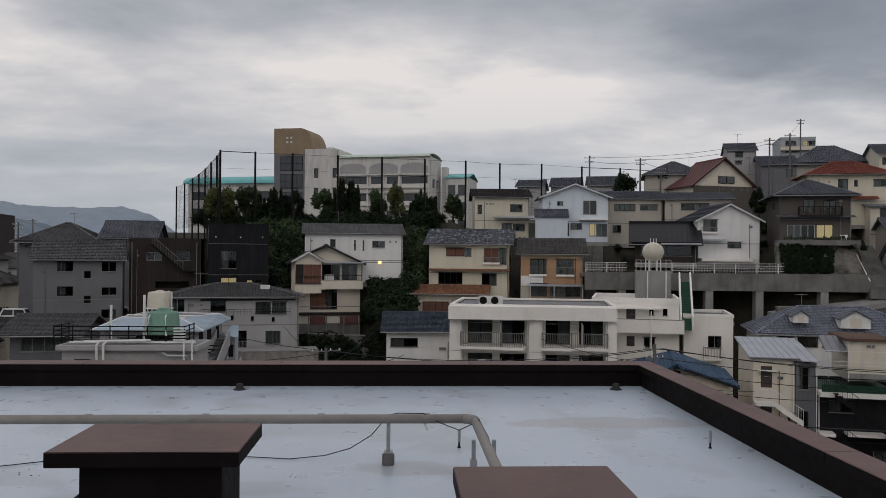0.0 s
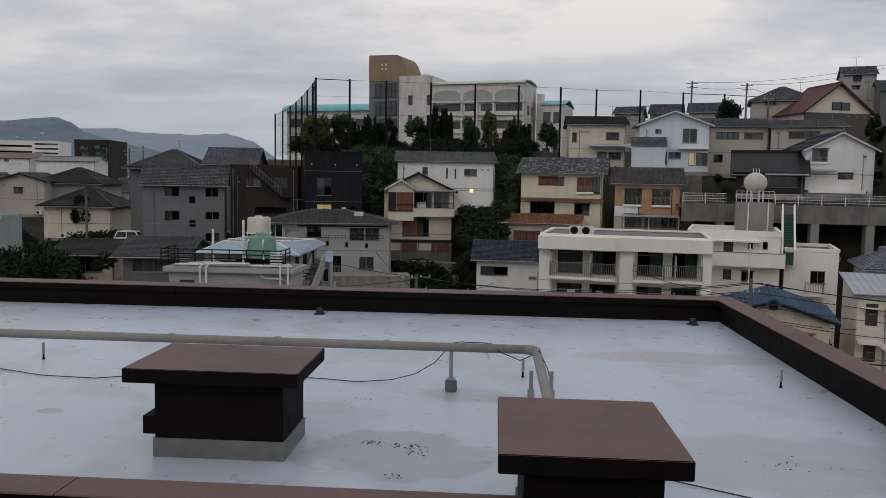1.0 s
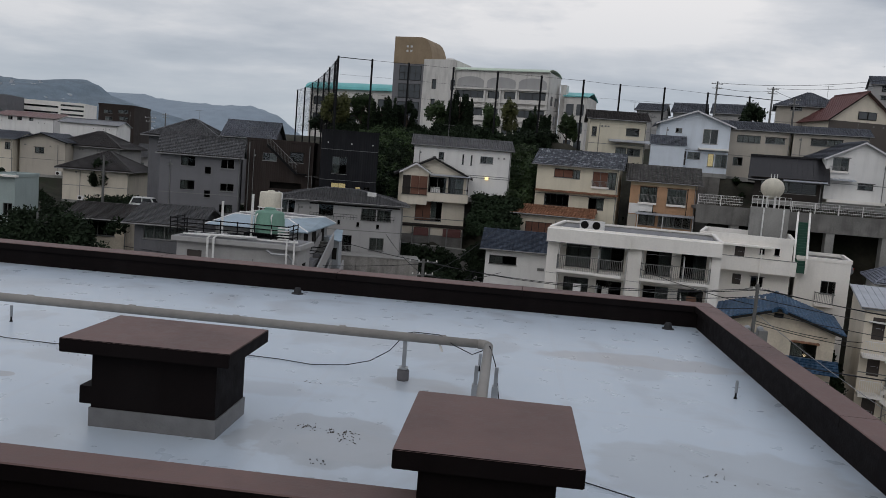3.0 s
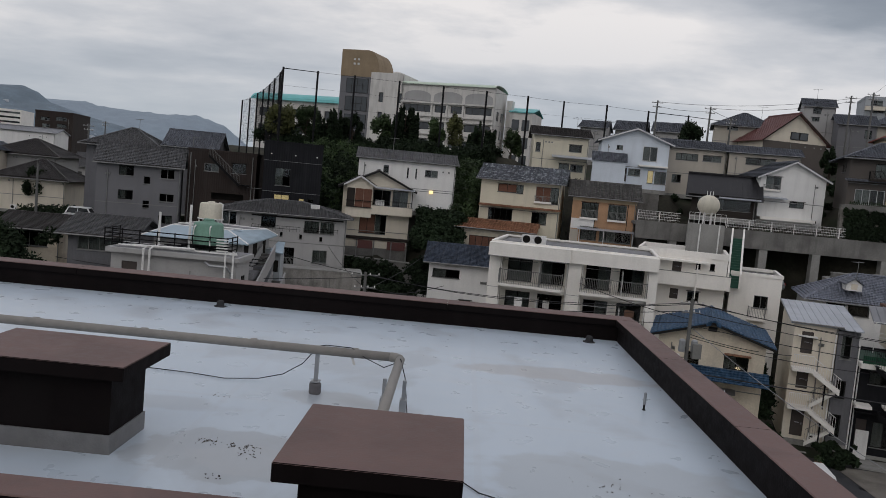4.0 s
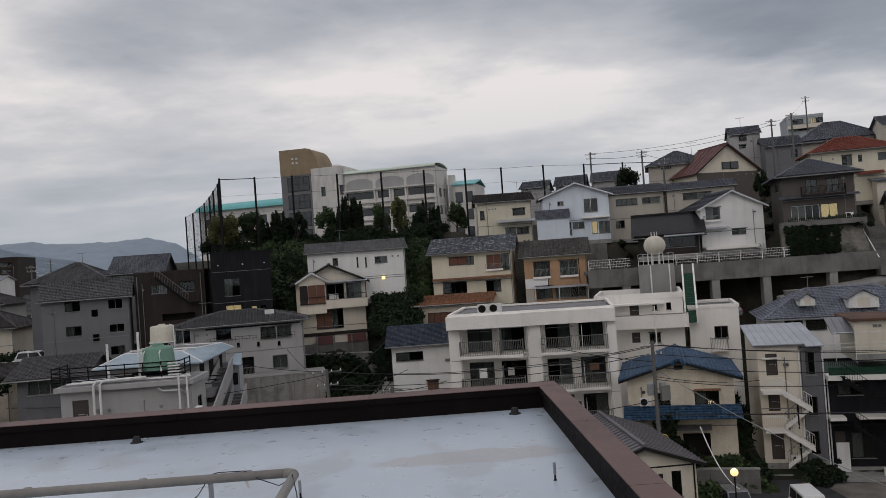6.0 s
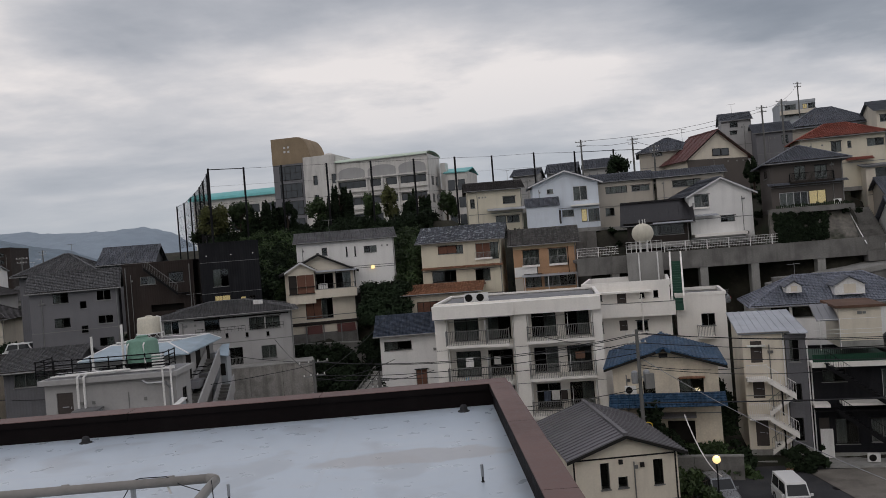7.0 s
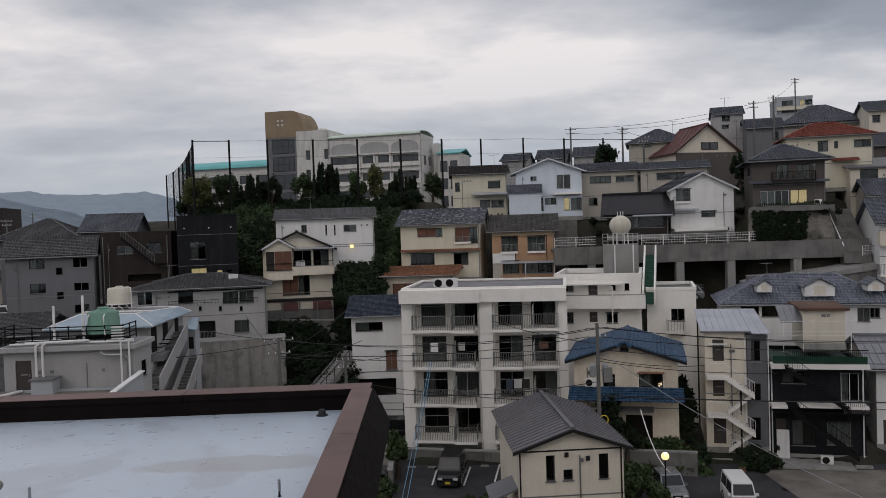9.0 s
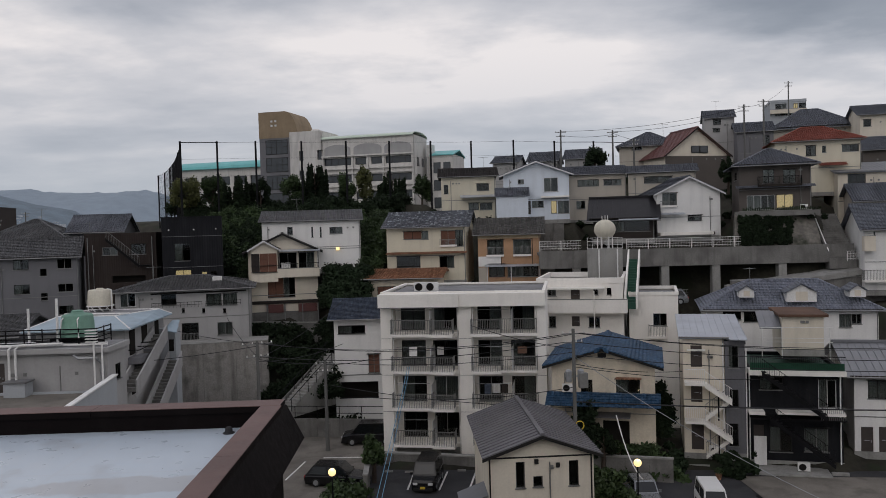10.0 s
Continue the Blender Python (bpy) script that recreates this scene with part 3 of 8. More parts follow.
metal_house = house("cream house with dark standing-seam metal roof", (6.72, 46.3, -14.66), 8, 5.84, 9.0, 5.58, roof=('gy', 1.02, 0.45), wall="plaster_cream", tiles="metal_dark",
      front=[(1.45, 3.61, 0.51, 1.46, 'w'), (2.42, 3.63, 0.54, 0.6, 'w'), (4.44, 3.63, 0.54, 1.4, 'w')])
blue_house = house("weathered cream house with blue tiled roofs", (10.97, 61.0, -13.7), -10, 7.33, 8.0, 7.1, roof=('gy', 1.15, 0.6), wall="plaster_stained", tiles="tile_blue",
      front=[(4.62, 5.0, 1.66, 0.98, 'c'), (2.09, 4.88, 0.85, 1.03, 'w'), (3.63, 1.29, 1.87, 1.68, 'g')])
narrow_house = house("narrow three-storey cream house with outside stairs and grey roof", (20.75, 62.5, -14.25), -10, 2.9, 8.0, 9.18, roof=('shed', 0.7, 0.3), wall="plaster_cream", tiles="metal_light",
      front=[(0.54, 6.95, 0.8, 1.6, 'd'), (0.53, 4.34, 0.8, 1.35, 'd'), (0.51, 0.79, 0.88, 1.94, 'd')])
narrow2_house = house("dark grey clad stair tower beside the narrow house", (23.63, 61.9, -14.13), -10, 1.36, 8.0, 8.7, roof=('flat', 0.1, 0.0), wall="cladding_grey", tiles="metal_light",
      front=[(0.24, 6.8, 0.7, 1.7, 'c'), (0.27, 3.9, 0.62, 1.33, 'w'), (0.23, 1.06, 0.62, 1.67, 'w')])
green_house = house("dark two-storey building with green roof terrace", (25.32, 62.0, -14.62), -10, 6.28, 8.0, 7.18, roof=('flat', 0.05, 0.0), wall="cladding_black", tiles="roof_green",
      front=[(0.73, 5.7, 1.61, 0.91, 'c'), (4.67, 4.41, 1.19, 2.11, 'c'), (1.36, 1.17, 1.53, 1.86, 'c'), (3.72, 1.28, 1.57, 1.72, 'c'), (0.28, 1.1, 0.7, 2.0, 'd')],
      balconies=[(-0.12, 4.09, 1.06, 0.61, 1.2, 'slab'), (1.76, 4.18, 2.88, 0.52, 1.2, 'slab'), (4.72, 4.14, 1.52, 0.56, 1.2, 'slab')], category="building")
green_top_house = house("cream rooftop room with brown flat roof edge", (28.56, 64.5, -6.99), -10, 2.91, 5.0, 3.08, roof=('flat', 0.15, 0.0), wall="plaster_cream", tiles="wood_brown", category="rooftop room")
right_grey_house = house("white house with grey metal roof and dark cladding", (32.73, 62.0, -14.06), -10, 4.67, 9.0, 6.22, roof=('gx', 1.61, 0.6), wall="plaster_white", tiles="metal_grey",
      front=[(0.91, 4.41, 1.32, 1.31, 'c'), (0.42, 0.27, 0.81, 2.06, 'd'), (1.6, 0.33, 0.66, 2.05, 'd')])
dormer_house = house("large pale house with blue-grey slate roof and white dormers", (25.48, 75.0, -12.0), -10, 13.93, 8.0, 7.7, roof=('hip', 2.07, 0.5), wall="plaster_white", tiles="tile_pale",
      front=[(1.42, 6.65, 1.52, 0.7, 'w'), (3.17, 6.45, 1.69, 0.85, 'w'), (6.35, 7.21, 0.37, 0.54, 'w'), (7.26, 7.21, 0.37, 0.54, 'w'), (10.86, 5.99, 0.98, 1.17, 'c'), (11.84, 6.29, 0.79, 0.87, 'w')])
edge_r_house = house("white house with grey gable roof and balconies", (43.01, 84.0, -4.38), -10, 6.44, 8.0, 6.69, roof=('gx', 2.31, 0.5), wall="plaster_white", tiles="tile_slate",
      front=[(0.83, 5.47, 0.15, 0.83, 'w')],
      balconies=[(-0.22, 4.41, 1.0, 1.49, 1, 'solid'), (-0.26, 1.37, 2.48, 1.21, 1, 'rail')])
orange_house = house("two-storey house with orange panels and dark tiled roof", (4.65, 90.5, -4.26), -2, 6.84, 7.5, 6.99, roof=('gx', 1.52, 0.6), wall="orange_panel", tiles="tile_worn",
      front=[(1.03, 4.53, 1.81, 1.69, 'c'), (3.89, 4.46, 1.98, 1.74, 'c'), (1.15, 2.15, 1.75, 1.38, 'c'), (3.2, 2.09, 3.41, 1.25, 'w')],
      balconies=[(0.91, 4.36, 1.93, 1.06, 0.3, 'rail'), (3.89, 4.35, 1.98, 1.05, 0.3, 'rail')])
yellow_house = house("pale yellow two-storey house with weathered tiled roof", (-5.61, 90.99, -2.89), -4, 9.22, 8.0, 6.85, scale=0.967, roof=('gx', 1.57, 0.6), wall="plaster_yellow", tiles="tile_silver",
      front=[(1.99, 5.33, 2.13, 0.92, 's'), (4.13, 5.29, 0.8, 0.98, 'c'), (6.36, 4.45, 1.71, 1.82, 's'), (8.07, 4.41, 0.92, 1.88, 'c'), (1.1, 2.06, 2.81, 1.31, 'w'), (6.15, 1.98, 1.71, 1.3, 'w')],
      balconies=[(6.27, 4.39, 1.97, 0.84, 0.3, 'rail')])
small_brown_house = house("low cream house with rust-brown tiled roof", (-6.82, 85.17, -7.69), -2, 6.97, 7.0, 5.69, scale=1.06, roof=('gx', 0.59, 0.6), wall="plaster_stained", tiles="tile_rust",
      front=[(0.91, 3.58, 2.62, 1.29, 's')])
w1_house = house("white modern house with grey tiled roof", (-19.3, 89.0, -1.29), 12, 11.65, 8.0, 6.43, scale=0.935, roof=('gx', 1.11, 0.4), wall="plaster_white", tiles="tile_grey",
      front=[(2.96, 4.74, 0.66, 0.95, 'w'), (5.82, 4.39, 0.2, 1.22, 'w'), (6.83, 4.36, 0.2, 1.22, 'w'), (7.98, 4.72, 1.55, 0.82, 'w')])
bal_house = house("cream house with rust-red shutters, two gables and a balcony", (-20.15, 86.5, -8.18), 15, 7.4, 7.0, 9.75, roof=('gy', 1.75, 0.6), wall="plaster_cream", tiles="tile_dark",
      front=[(3.3, 7.65, 1.9, 1.75, 'w'), (5.4, 7.65, 1.7, 1.75, 'w'), (2.0, 4.55, 1.7, 2.1, 's'), (3.72, 4.55, 1.2, 2.1, 'w')],
      right=[(1.0, 4.7, 1.9, 1.9, 's'), (1.2, 7.9, 1.2, 1.2, 'w'), (4.0, 7.9, 1.2, 1.0, 'w')],
      balconies=[(3.1, 6.75, 4.5, 0.95, 1.0, 'solid')])
gr_house = house("pale grey rendered house with dark hipped roof", (-29.34, 75.0, -7.29), 17, 12.42, 9.0, 5.55, roof=('hip', 0.96, 0.6), wall="plaster_grey", tiles="tile_flat",
      front=[(0.41, 4.04, 1.42, 1.29, 'c'), (4.14, 4.08, 1.4, 1.14, 'w'), (8.31, 3.82, 1.43, 1.16, 'c'), (9.85, 3.8, 1.39, 1.16, 'c'), (5.94, 0.25, 1.57, 1.98, 'w'), (9.27, 0.89, 1.44, 1.27, 'c'), (6.02, 3.25, 0.26, 0.44, 'w'), (7.9, 3.15, 0.26, 0.44, 'w'), (9.86, 3.05, 0.27, 0.44, 'w')],
      balconies=[(5.95, 0.29, 1.57, 0.98, 0.3, 'rail')])
black_house = house("black-clad flat-roofed house with a lit window", (-27.55, 81.66, -3.42), 20, 7.32, 8.0, 10.67, scale=0.82, roof=('flat', 0.05, 0.0), wall="cladding_black", tiles="roof_grey",
      front=[(1.48, 5.13, 1.9, 2.22, 'c'), (1.51, 2.98, 1.91, 1.0, 'l'), (4.65, 3.08, 0.69, 0.58, 'l'), (5.76, 2.96, 0.76, 0.72, 'w')])
brown_house = house("dark brown building with outside steel stair", (-35.85, 81.69, -6.76), 15, 7.63, 9.0, 11.32, scale=0.926, roof=('flat', 0.15, 0.0), wall="cladding_brown", tiles="roof_grey",
      front=[(1.82, 9.0, 1.63, 0.89, 'w'), (2.78, 5.85, 3.58, 0.77, 'g'), (4.91, 9.02, 1.58, 1.15, 'w')])
gh_house = house("grey rendered three-storey house with dark tiled roof", (-43.35, 77.2, -6.5), 23, 8.1, 5.0, 8.27, roof=('gx', 1.7, 0.4), wall="plaster_darkgrey", tiles="tile_flat",
      front=[(2.11, 6.93, 1.42, 1.0, 'w'), (6.1, 6.89, 1.4, 1.01, 'w'), (4.52, 6.23, 0.62, 0.73, 'w'), (2.12, 4.48, 1.42, 0.95, 'c'), (6.11, 4.51, 1.45, 0.85, 'w'), (4.53, 3.76, 0.62, 0.73, 'w'), (6.13, 2.25, 1.35, 0.85, 'w')])
tank_house = house("pale grey flat-roofed building with rooftop water tanks", (-25.2, 49.35, -12.04), 6, 8.1, 3.0, 8.45, roof=('flat', 0.05, 0.0), wall="plaster_grey", tiles="roof_grey",
      front=[(0.7, 6.0, 1.0, 1.85, 'd')], right=[(1.2, 6.4, 0.9, 1.0, 'w')], category="building")
wh3_house = house("white rendered house with low gable roof", (24.62, 92.75, 1.19), 6, 7.44, 7.5, 5.75, scale=0.955, roof=('gy', 1.83, 0.5), wall="plaster_white", tiles="tile_slate",
      front=[(0.63, 4.1, 1.72, 1.58, 'w'), (3.62, 5.07, 1.66, 0.79, 'w'), (3.57, 2.37, 1.66, 0.66, 'w')],
      balconies=[(0.26, 4.03, 1.98, 0.72, 0.3, 'rail')])
blackroof_house = house("low dark wooden house with black metal roof", (17.49, 92.0, 1.18), -10, 6.56, 7.0, 2.93, roof=('gx', 2.22, 0.7), wall="wood_dark", tiles="metal_black",
      front=[(0.62, 1.31, 5.46, 1.37, 'w')])
dk_house = house("dark brown tiled house with lit ground-floor windows", (33.24, 91.66, 3.84), -10, 8.03, 9.0, 6.25, scale=0.905, roof=('hip', 1.9, 0.9), wall="plaster_brown", tiles="tile_slate",
      front=[(2.69, 3.86, 1.26, 1.62, 'c'), (4.95, 3.77, 1.37, 1.61, 'c'), (0.86, 0.65, 3.16, 1.76, 'c'), (4.16, 0.83, 1.87, 1.61, 'l')],
      left=[(2.4, 4.45, 2.73, 1.05, 'w')],
      balconies=[(2.07, 3.4, 4.83, 1.2, 0.9, 'rail_dark')])
cr_house = house("cream two-storey house with dark tiled gables", (-0.70, 107.75, 3.85), 4, 7.43, 8.0, 6.56, scale=0.97, roof=('gx', 1.21, 0.5), wall="plaster_yellow", tiles="tile_dark",
      front=[(0.34, 4.18, 0.62, 1.24, 'w'), (4.83, 4.5, 1.7, 0.93, 'w'), (3.68, 1.91, 1.39, 0.93, 'c'), (5.22, 1.86, 1.7, 0.93, 'w')])
bw_house = house("blue-white rendered house with a grey gable roof", (7.59, 98.37, 3.57), 0, 8.67, 8.0, 6.71, scale=0.9, roof=('gy', 1.64, 0.6), wall="plaster_bluewhite", tiles="tile_slate",
      front=[(1.92, 5.42, 0.82, 0.6, 'w'), (5.36, 4.25, 1.86, 1.87, 'c'), (2.66, 1.34, 0.9, 1.81, 'd'), (3.72, 2.2, 1.57, 0.9, 'w'), (6.25, 1.38, 0.75, 1.65, 'l'), (7.15, 1.35, 1.49, 1.65, 'c')],
      balconies=[(4.92, 3.45, 3.7, 0.74, 0.8, 'slab')])
cr2_house = house("beige house with long grey roof", (15.37, 101.83, 3.43), -2, 7.93, 8.0, 6.75, scale=0.907, roof=('gx', 1.19, 0.4), wall="plaster_beige", tiles="tile_slate",
      front=[(1.47, 5.1, 2.88, 0.92, 'c'), (4.95, 5.15, 2.4, 0.76, 'w'), (1.25, 2.06, 1.21, 1.08, 'c')])
beige2_house = house("beige house with grey tiled roof", (22.7, 100.63, 4.48), -10, 8.44, 8.0, 5.35, scale=0.93, roof=('gx', 0.99, 0.4), wall="plaster_beige", tiles="tile_slate",
      front=[(2.01, 3.91, 3.52, 0.8, 'w'), (7.99, 5.1, 0.48, 0.72, 'w')])
red_house = house("cream and brown house with dark red gable roof", (30.38, 117.0, 7.73), 18, 9.66, 6.5, 5.25, roof=('gy', 3.69, 0.6), wall="plaster_cream", tiles="metal_red",
      front=[(4.28, 5.24, 2.51, 0.88, 'w'), (-1.54, 5.13, 0.7, 0.95, 'w')])
cube_house = house("tall pale grey tower house", (39.21, 131.0, 11.71), -10, 4.44, 6.0, 7.76, roof=('gx', 1.35, 0.3), wall="plaster_grey", tiles="tile_slate",
      front=[(1.29, 6.64, 1.17, 0.79, 'w'), (1.27, 5.5, 1.01, 0.53, 'w')])
grey_l_house = house("grey tiled house with cream walls", (24.94, 124.0, 10.1), -10, 8.47, 8.0, 4.85, roof=('hip', 2.1, 0.5), wall="plaster_beige", tiles="tile_slate",
      front=[(1.84, 4.1, 1.48, 0.67, 'w')])
redroof2_house = house("cream house with orange-red tiled roof", (40.91, 103.28, 6.0), -10, 10.87, 8.0, 7.88, scale=0.88, roof=('hip', 1.96, 0.6), wall="plaster_yellow", tiles="tile_red",
      front=[(3.93, 5.6, 1.29, 1.4, 'w'), (6.01, 5.98, 0.5, 0.93, 'w'), (8.49, 5.97, 2.1, 0.92, 'w')])
long_house = house("long cream apartment building with dark tiled roof", (51.27, 136.0, 12.62), -10, 12.67, 10.0, 5.53, roof=('hip', 3.14, 0.8), wall="plaster_beige", tiles="tile_slate",
      front=[(1.54, 4.69, 1.36, 0.91, 'w'), (4.42, 4.68, 2.09, 0.9, 'l'), (7.35, 4.92, 0.58, 0.9, 'w'), (9.0, 4.81, 0.91, 0.9, 'w'), (10.9, 5.06, 0.98, 0.71, 'w')])
topapt_house = house("concrete apartment building on the hilltop", (61.77, 170.0, 15.82), -10, 6.8, 9.0, 11.13, roof=('flat', 0.4, 0.0), wall="plaster_palegrey", tiles="roof_grey",
      front=[(0.99, 9.74, 2.13, 1.03, 'w'), (4.4, 9.67, 0.85, 1.02, 'l'), (5.45, 9.37, 1.26, 1.25, 'w'), (0.96, 8.34, 2.98, 0.57, 'w')],
      balconies=[(-0.02, 8.72, 6.76, 0.79, 1, 'solid')], category="apartment block")
rt1_house = house("cream house with grey roof on the upper slope", (61.47, 128.0, 10.56), -10, 7.49, 8.0, 8.23, roof=('gx', 1.67, 0.5), wall="plaster_cream", tiles="tile_slate",
      front=[(0.47, 6.36, 1.08, 1.02, 'w')])
rt2_house = house("grey house with a dark low roof on the upper slope", (57.6, 118.0, 3.41), -10, 7.86, 8.0, 9.3, roof=('gx', 1.9, 0.5), wall="plaster_brown", tiles="tile_slate",
      front=[(0.6, 8.98, 0.85, 0.94, 'w')])
rt3_house = house("cream house with a grey metal roof and dark windows", (46.97, 100.0, 1.91), -10, 7.0, 8.0, 6.77, roof=('shed', 1.46, 0.4), wall="plaster_cream", tiles="metal_grey",
      front=[(1.04, 5.38, 1.93, 1.13, 'w')])
rt4_house = house("pale house with grey gable roof among the houses", (46.51, 94.0, -1.94), -10, 6.91, 7.0, 7.21, roof=('gx', 1.79, 0.5), wall="plaster_beige", tiles="tile_slate")
bhind1_house = house("small grey house behind the netting posts", (42.53, 125.0, 10.0), -10, 5.12, 8.0, 6.51, roof=('gx', 1.62, 0.4), wall="plaster_darkgrey", tiles="tile_slate",
      front=[(1.67, 5.03, 1.1, 1.51, 'w'), (3.55, 4.51, 0.94, 1.25, 'w')])
bhind2_house = house("grey roofed house on the ridge", (5.78, 130.0, 7.52), -10, 3.92, 8.0, 5.97, roof=('gx', 1.24, 0.4), wall="plaster_grey", tiles="tile_slate")
bhind3_house = house("grey tiled house on the ridge", (11.58, 135.0, 7.63), -10, 4.66, 8.0, 6.32, roof=('gx', 1.65, 0.4), wall="plaster_grey", tiles="tile_slate")
bhind4_house = house("dark roofed house on the ridge", (17.61, 135.0, 7.87), -10, 5.49, 8.0, 6.31, roof=('gx', 1.65, 0.4), wall="plaster_grey", tiles="tile_slate")
hipA_house = house("dark grey house with a hipped tiled roof", (-53.76, 92.0, -6.25), 14, 8.45, 9.0, 9.97, roof=('hip', 2.09, 0.8), wall="cladding_grey", tiles="tile_flat")
hipA2_house = house("brown-grey house with a plain gable roof", (-45.79, 96.0, -4.8), 14, 6.11, 8.0, 9.04, roof=('gx', 1.99, 0.5), wall="cladding_grey", tiles="tile_slate",
      front=[(3.25, 9.12, 2.01, 0.5, 'w')])
hipB_house = house("cream house with a dark pyramid roof", (-70.17, 98.0, -6.6), 14, 8.87, 9.0, 5.12, roof=('hip', 2.16, 0.8), wall="plaster_cream", tiles="tile_dark")
hipC_house = house("pale house with a dark hipped roof", (-81.88, 112.0, -3.87), 14, 9.71, 10.0, 5.25, roof=('hip', 2.15, 0.8), wall="plaster_grey", tiles="tile_dark")
hipD_house = house("beige house with grey gable roof", (-85.09, 108.0, -4.15), 14, 6.7, 9.0, 5.75, roof=('gy', 1.03, 0.6), wall="plaster_beige", tiles="tile_slate",
      front=[(2.23, 3.74, 1.37, 0.86, 'w')])
hipE_house = house("cream house with grey roof and balconies", (-88.82, 106.0, -4.47), 14, 3.57, 8.0, 5.96, roof=('gx', 1.02, 0.6), wall="plaster_cream", tiles="tile_slate",
      front=[(2.38, 4.32, 0.85, 1.02, 'w'), (0.51, 2.5, 1.02, 1.54, 'w')])
hipF_house = house("grey house at the town edge", (-96.89, 104.0, -4.84), 14, 8.06, 9.0, 5.96, roof=('gx', 1.36, 0.6), wall="plaster_grey", tiles="tile_slate")
lowA_house = house("low wooden house with brown tiled roof", (-43.97, 64.0, -8.72), 12, 5.06, 6.0, 4.38, roof=('gx', 0.91, 0.6), wall="plaster_stained", tiles="tile_dark",
      front=[(1.01, 2.76, 3.04, 1.27, 'w')])
lowB_house = house("dark two-storey house with tiled roof and pale shutters", (-35.03, 60.0, -9.8), 12, 4.64, 7.0, 6.02, roof=('gx', 1.07, 0.8), wall="cladding_grey", tiles="tile_flat",
      front=[(0.73, 4.59, 3.34, 1.21, 'c')])
mintb_house = house("pale mint stair house", (-53.82, 66.0, -11.63), 15, 2.3, 5.0, 10.06, roof=('flat', 0.2, 0.0), wall="plaster_mint", tiles="roof_grey",
      front=[(0.21, 6.3, 0.73, 1.18, 'w'), (1.25, 6.37, 0.84, 1.18, 'w'), (0.41, 3.53, 0.94, 1.72, 'w')],
      balconies=[(0.49, 5.52, 2.07, 0.69, 0.8, 'rail'), (0.15, 9.98, 2.48, 0.53, 0.5, 'slab')])
whiteL_house = house("long white building with a red roof edge", (-151.92, 180.0, -1.89), 20, 14.62, 10.0, 8.37, roof=('shed', 1.54, 0.4), wall="plaster_white", tiles="metal_red",
      front=[(3.46, 7.42, 1.11, 0.87, 'w'), (5.68, 7.43, 1.11, 0.87, 'w'), (8.46, 7.46, 1.12, 0.87, 'w')])
towerbrown_house = house("dark brown apartment block in the distance", (-129.03, 190.0, -2.97), 15, 9.13, 14.0, 14.35, roof=('flat', 0.3, 0.0), wall="cladding_brown", tiles="roof_grey",
      front=[(1.3, 12.16, 2.21, 0.88, 'w'), (4.98, 12.4, 2.65, 0.89, 'w'), (1.77, 10.4, 1.77, 0.89, 'w'), (5.3, 10.64, 2.36, 0.89, 'w')], category="apartment block")
office_house = house("white hospital-like office block with bands of windows", (-273.46, 330.0, -2.94), 20, 33.83, 20.0, 20.52, roof=('flat', 0.5, 0.0), wall="concrete_white", tiles="roof_grey",
      front=[(1.01, 18.03, 20.91, 0.8, 'w'), (1.01, 15.38, 20.93, 0.8, 'w'), (1.01, 12.72, 20.94, 0.8, 'w'), (22.95, 19.17, 10.31, 0.8, 'w'), (22.97, 17.03, 10.32, 0.8, 'w'), (22.98, 14.89, 10.32, 0.8, 'w'), (23.0, 12.75, 10.33, 0.8, 'w')], category="office block")
office2_house = house("dark glass office building with lit floors", (-282.94, 300.0, -6.3), 20, 27.77, 20.0, 24.07, roof=('flat', 0.5, 0.0), wall="cladding_grey", tiles="roof_grey",
      front=[(2.37, 19.57, 13.58, 1.72, 'w'), (16.42, 20.27, 6.13, 1.73, 'l'), (2.35, 16.94, 23.52, 1.48, 'w'), (2.32, 13.66, 14.08, 1.48, 'w'), (16.87, 14.3, 4.25, 1.24, 'l'), (2.29, 11.0, 23.57, 1.49, 'w')], category="office block")
hallmid_house = house("long low building with a pale roof", (-121.4, 165.0, -0.95), 15, 12.93, 9.0, 6.6, roof=('gx', 1.0, 0.4), wall="plaster_white", tiles="metal_grey")


# ---- ground: one sheet, terraced under the houses ----
def ground_height(x, y):
    """Height of the slope: a plain that climbs towards the back and the right, drawn level under each building."""
    total, weight = 0.0, 0.0
    for (px, py, pz), ang, w, d in PADS:
        a = radians(ang)
        dx, dy = x - px, y - py
        u, v = dx * math.cos(a) + dy * math.sin(a), -dx * math.sin(a) + dy * math.cos(a)
        ex, ey = max(-u - 0.5, u - w - 0.5, 0.0), max(-v - 1.0, v - d - 0.5, 0.0)
        q = 1.0 / (0.3 + ex * ex + ey * ey) ** 1.6
        total, weight = total + q * (pz + 0.12), weight + q
    return total / weight


PADS += [((-20, -8, -14.85), 0, 28, 26), ((-9, 36, -14.9), 0, 50, 24), ((-15, 50, -14.9), 0, 12, 22), ((-28.6, 62, -13.0), 16, 15.5, 11.4), ((-120, 20, -13.0), 0, 60, 40), ((60, 20, -13.0), 0, 60, 30)] + [ ((40, 50, -14.6), 0, 12, 3), ((14, 92, 0.0), 0, 18, 1), ((11, 81, -7.0), 0, 17, 8), ((28, 83.5, -6.0), 0, 20, 3), ((-30, 96, -0.5), 0, 8, 2),
         ((-62, 150, 6.0), -10, 62, 40)] + [ ((-30, 112, 6.6), -8, 30, 6), ((70, 180, 18.0), 0, 80, 40), ((-300, 400, -8.0), 0, 800, 600), ((10, 150, 9.0), 0, 30, 10)]
NX, NY = 150, 150
xs = [-1 + 2 * i / (NX - 1) for i in range(NX)]
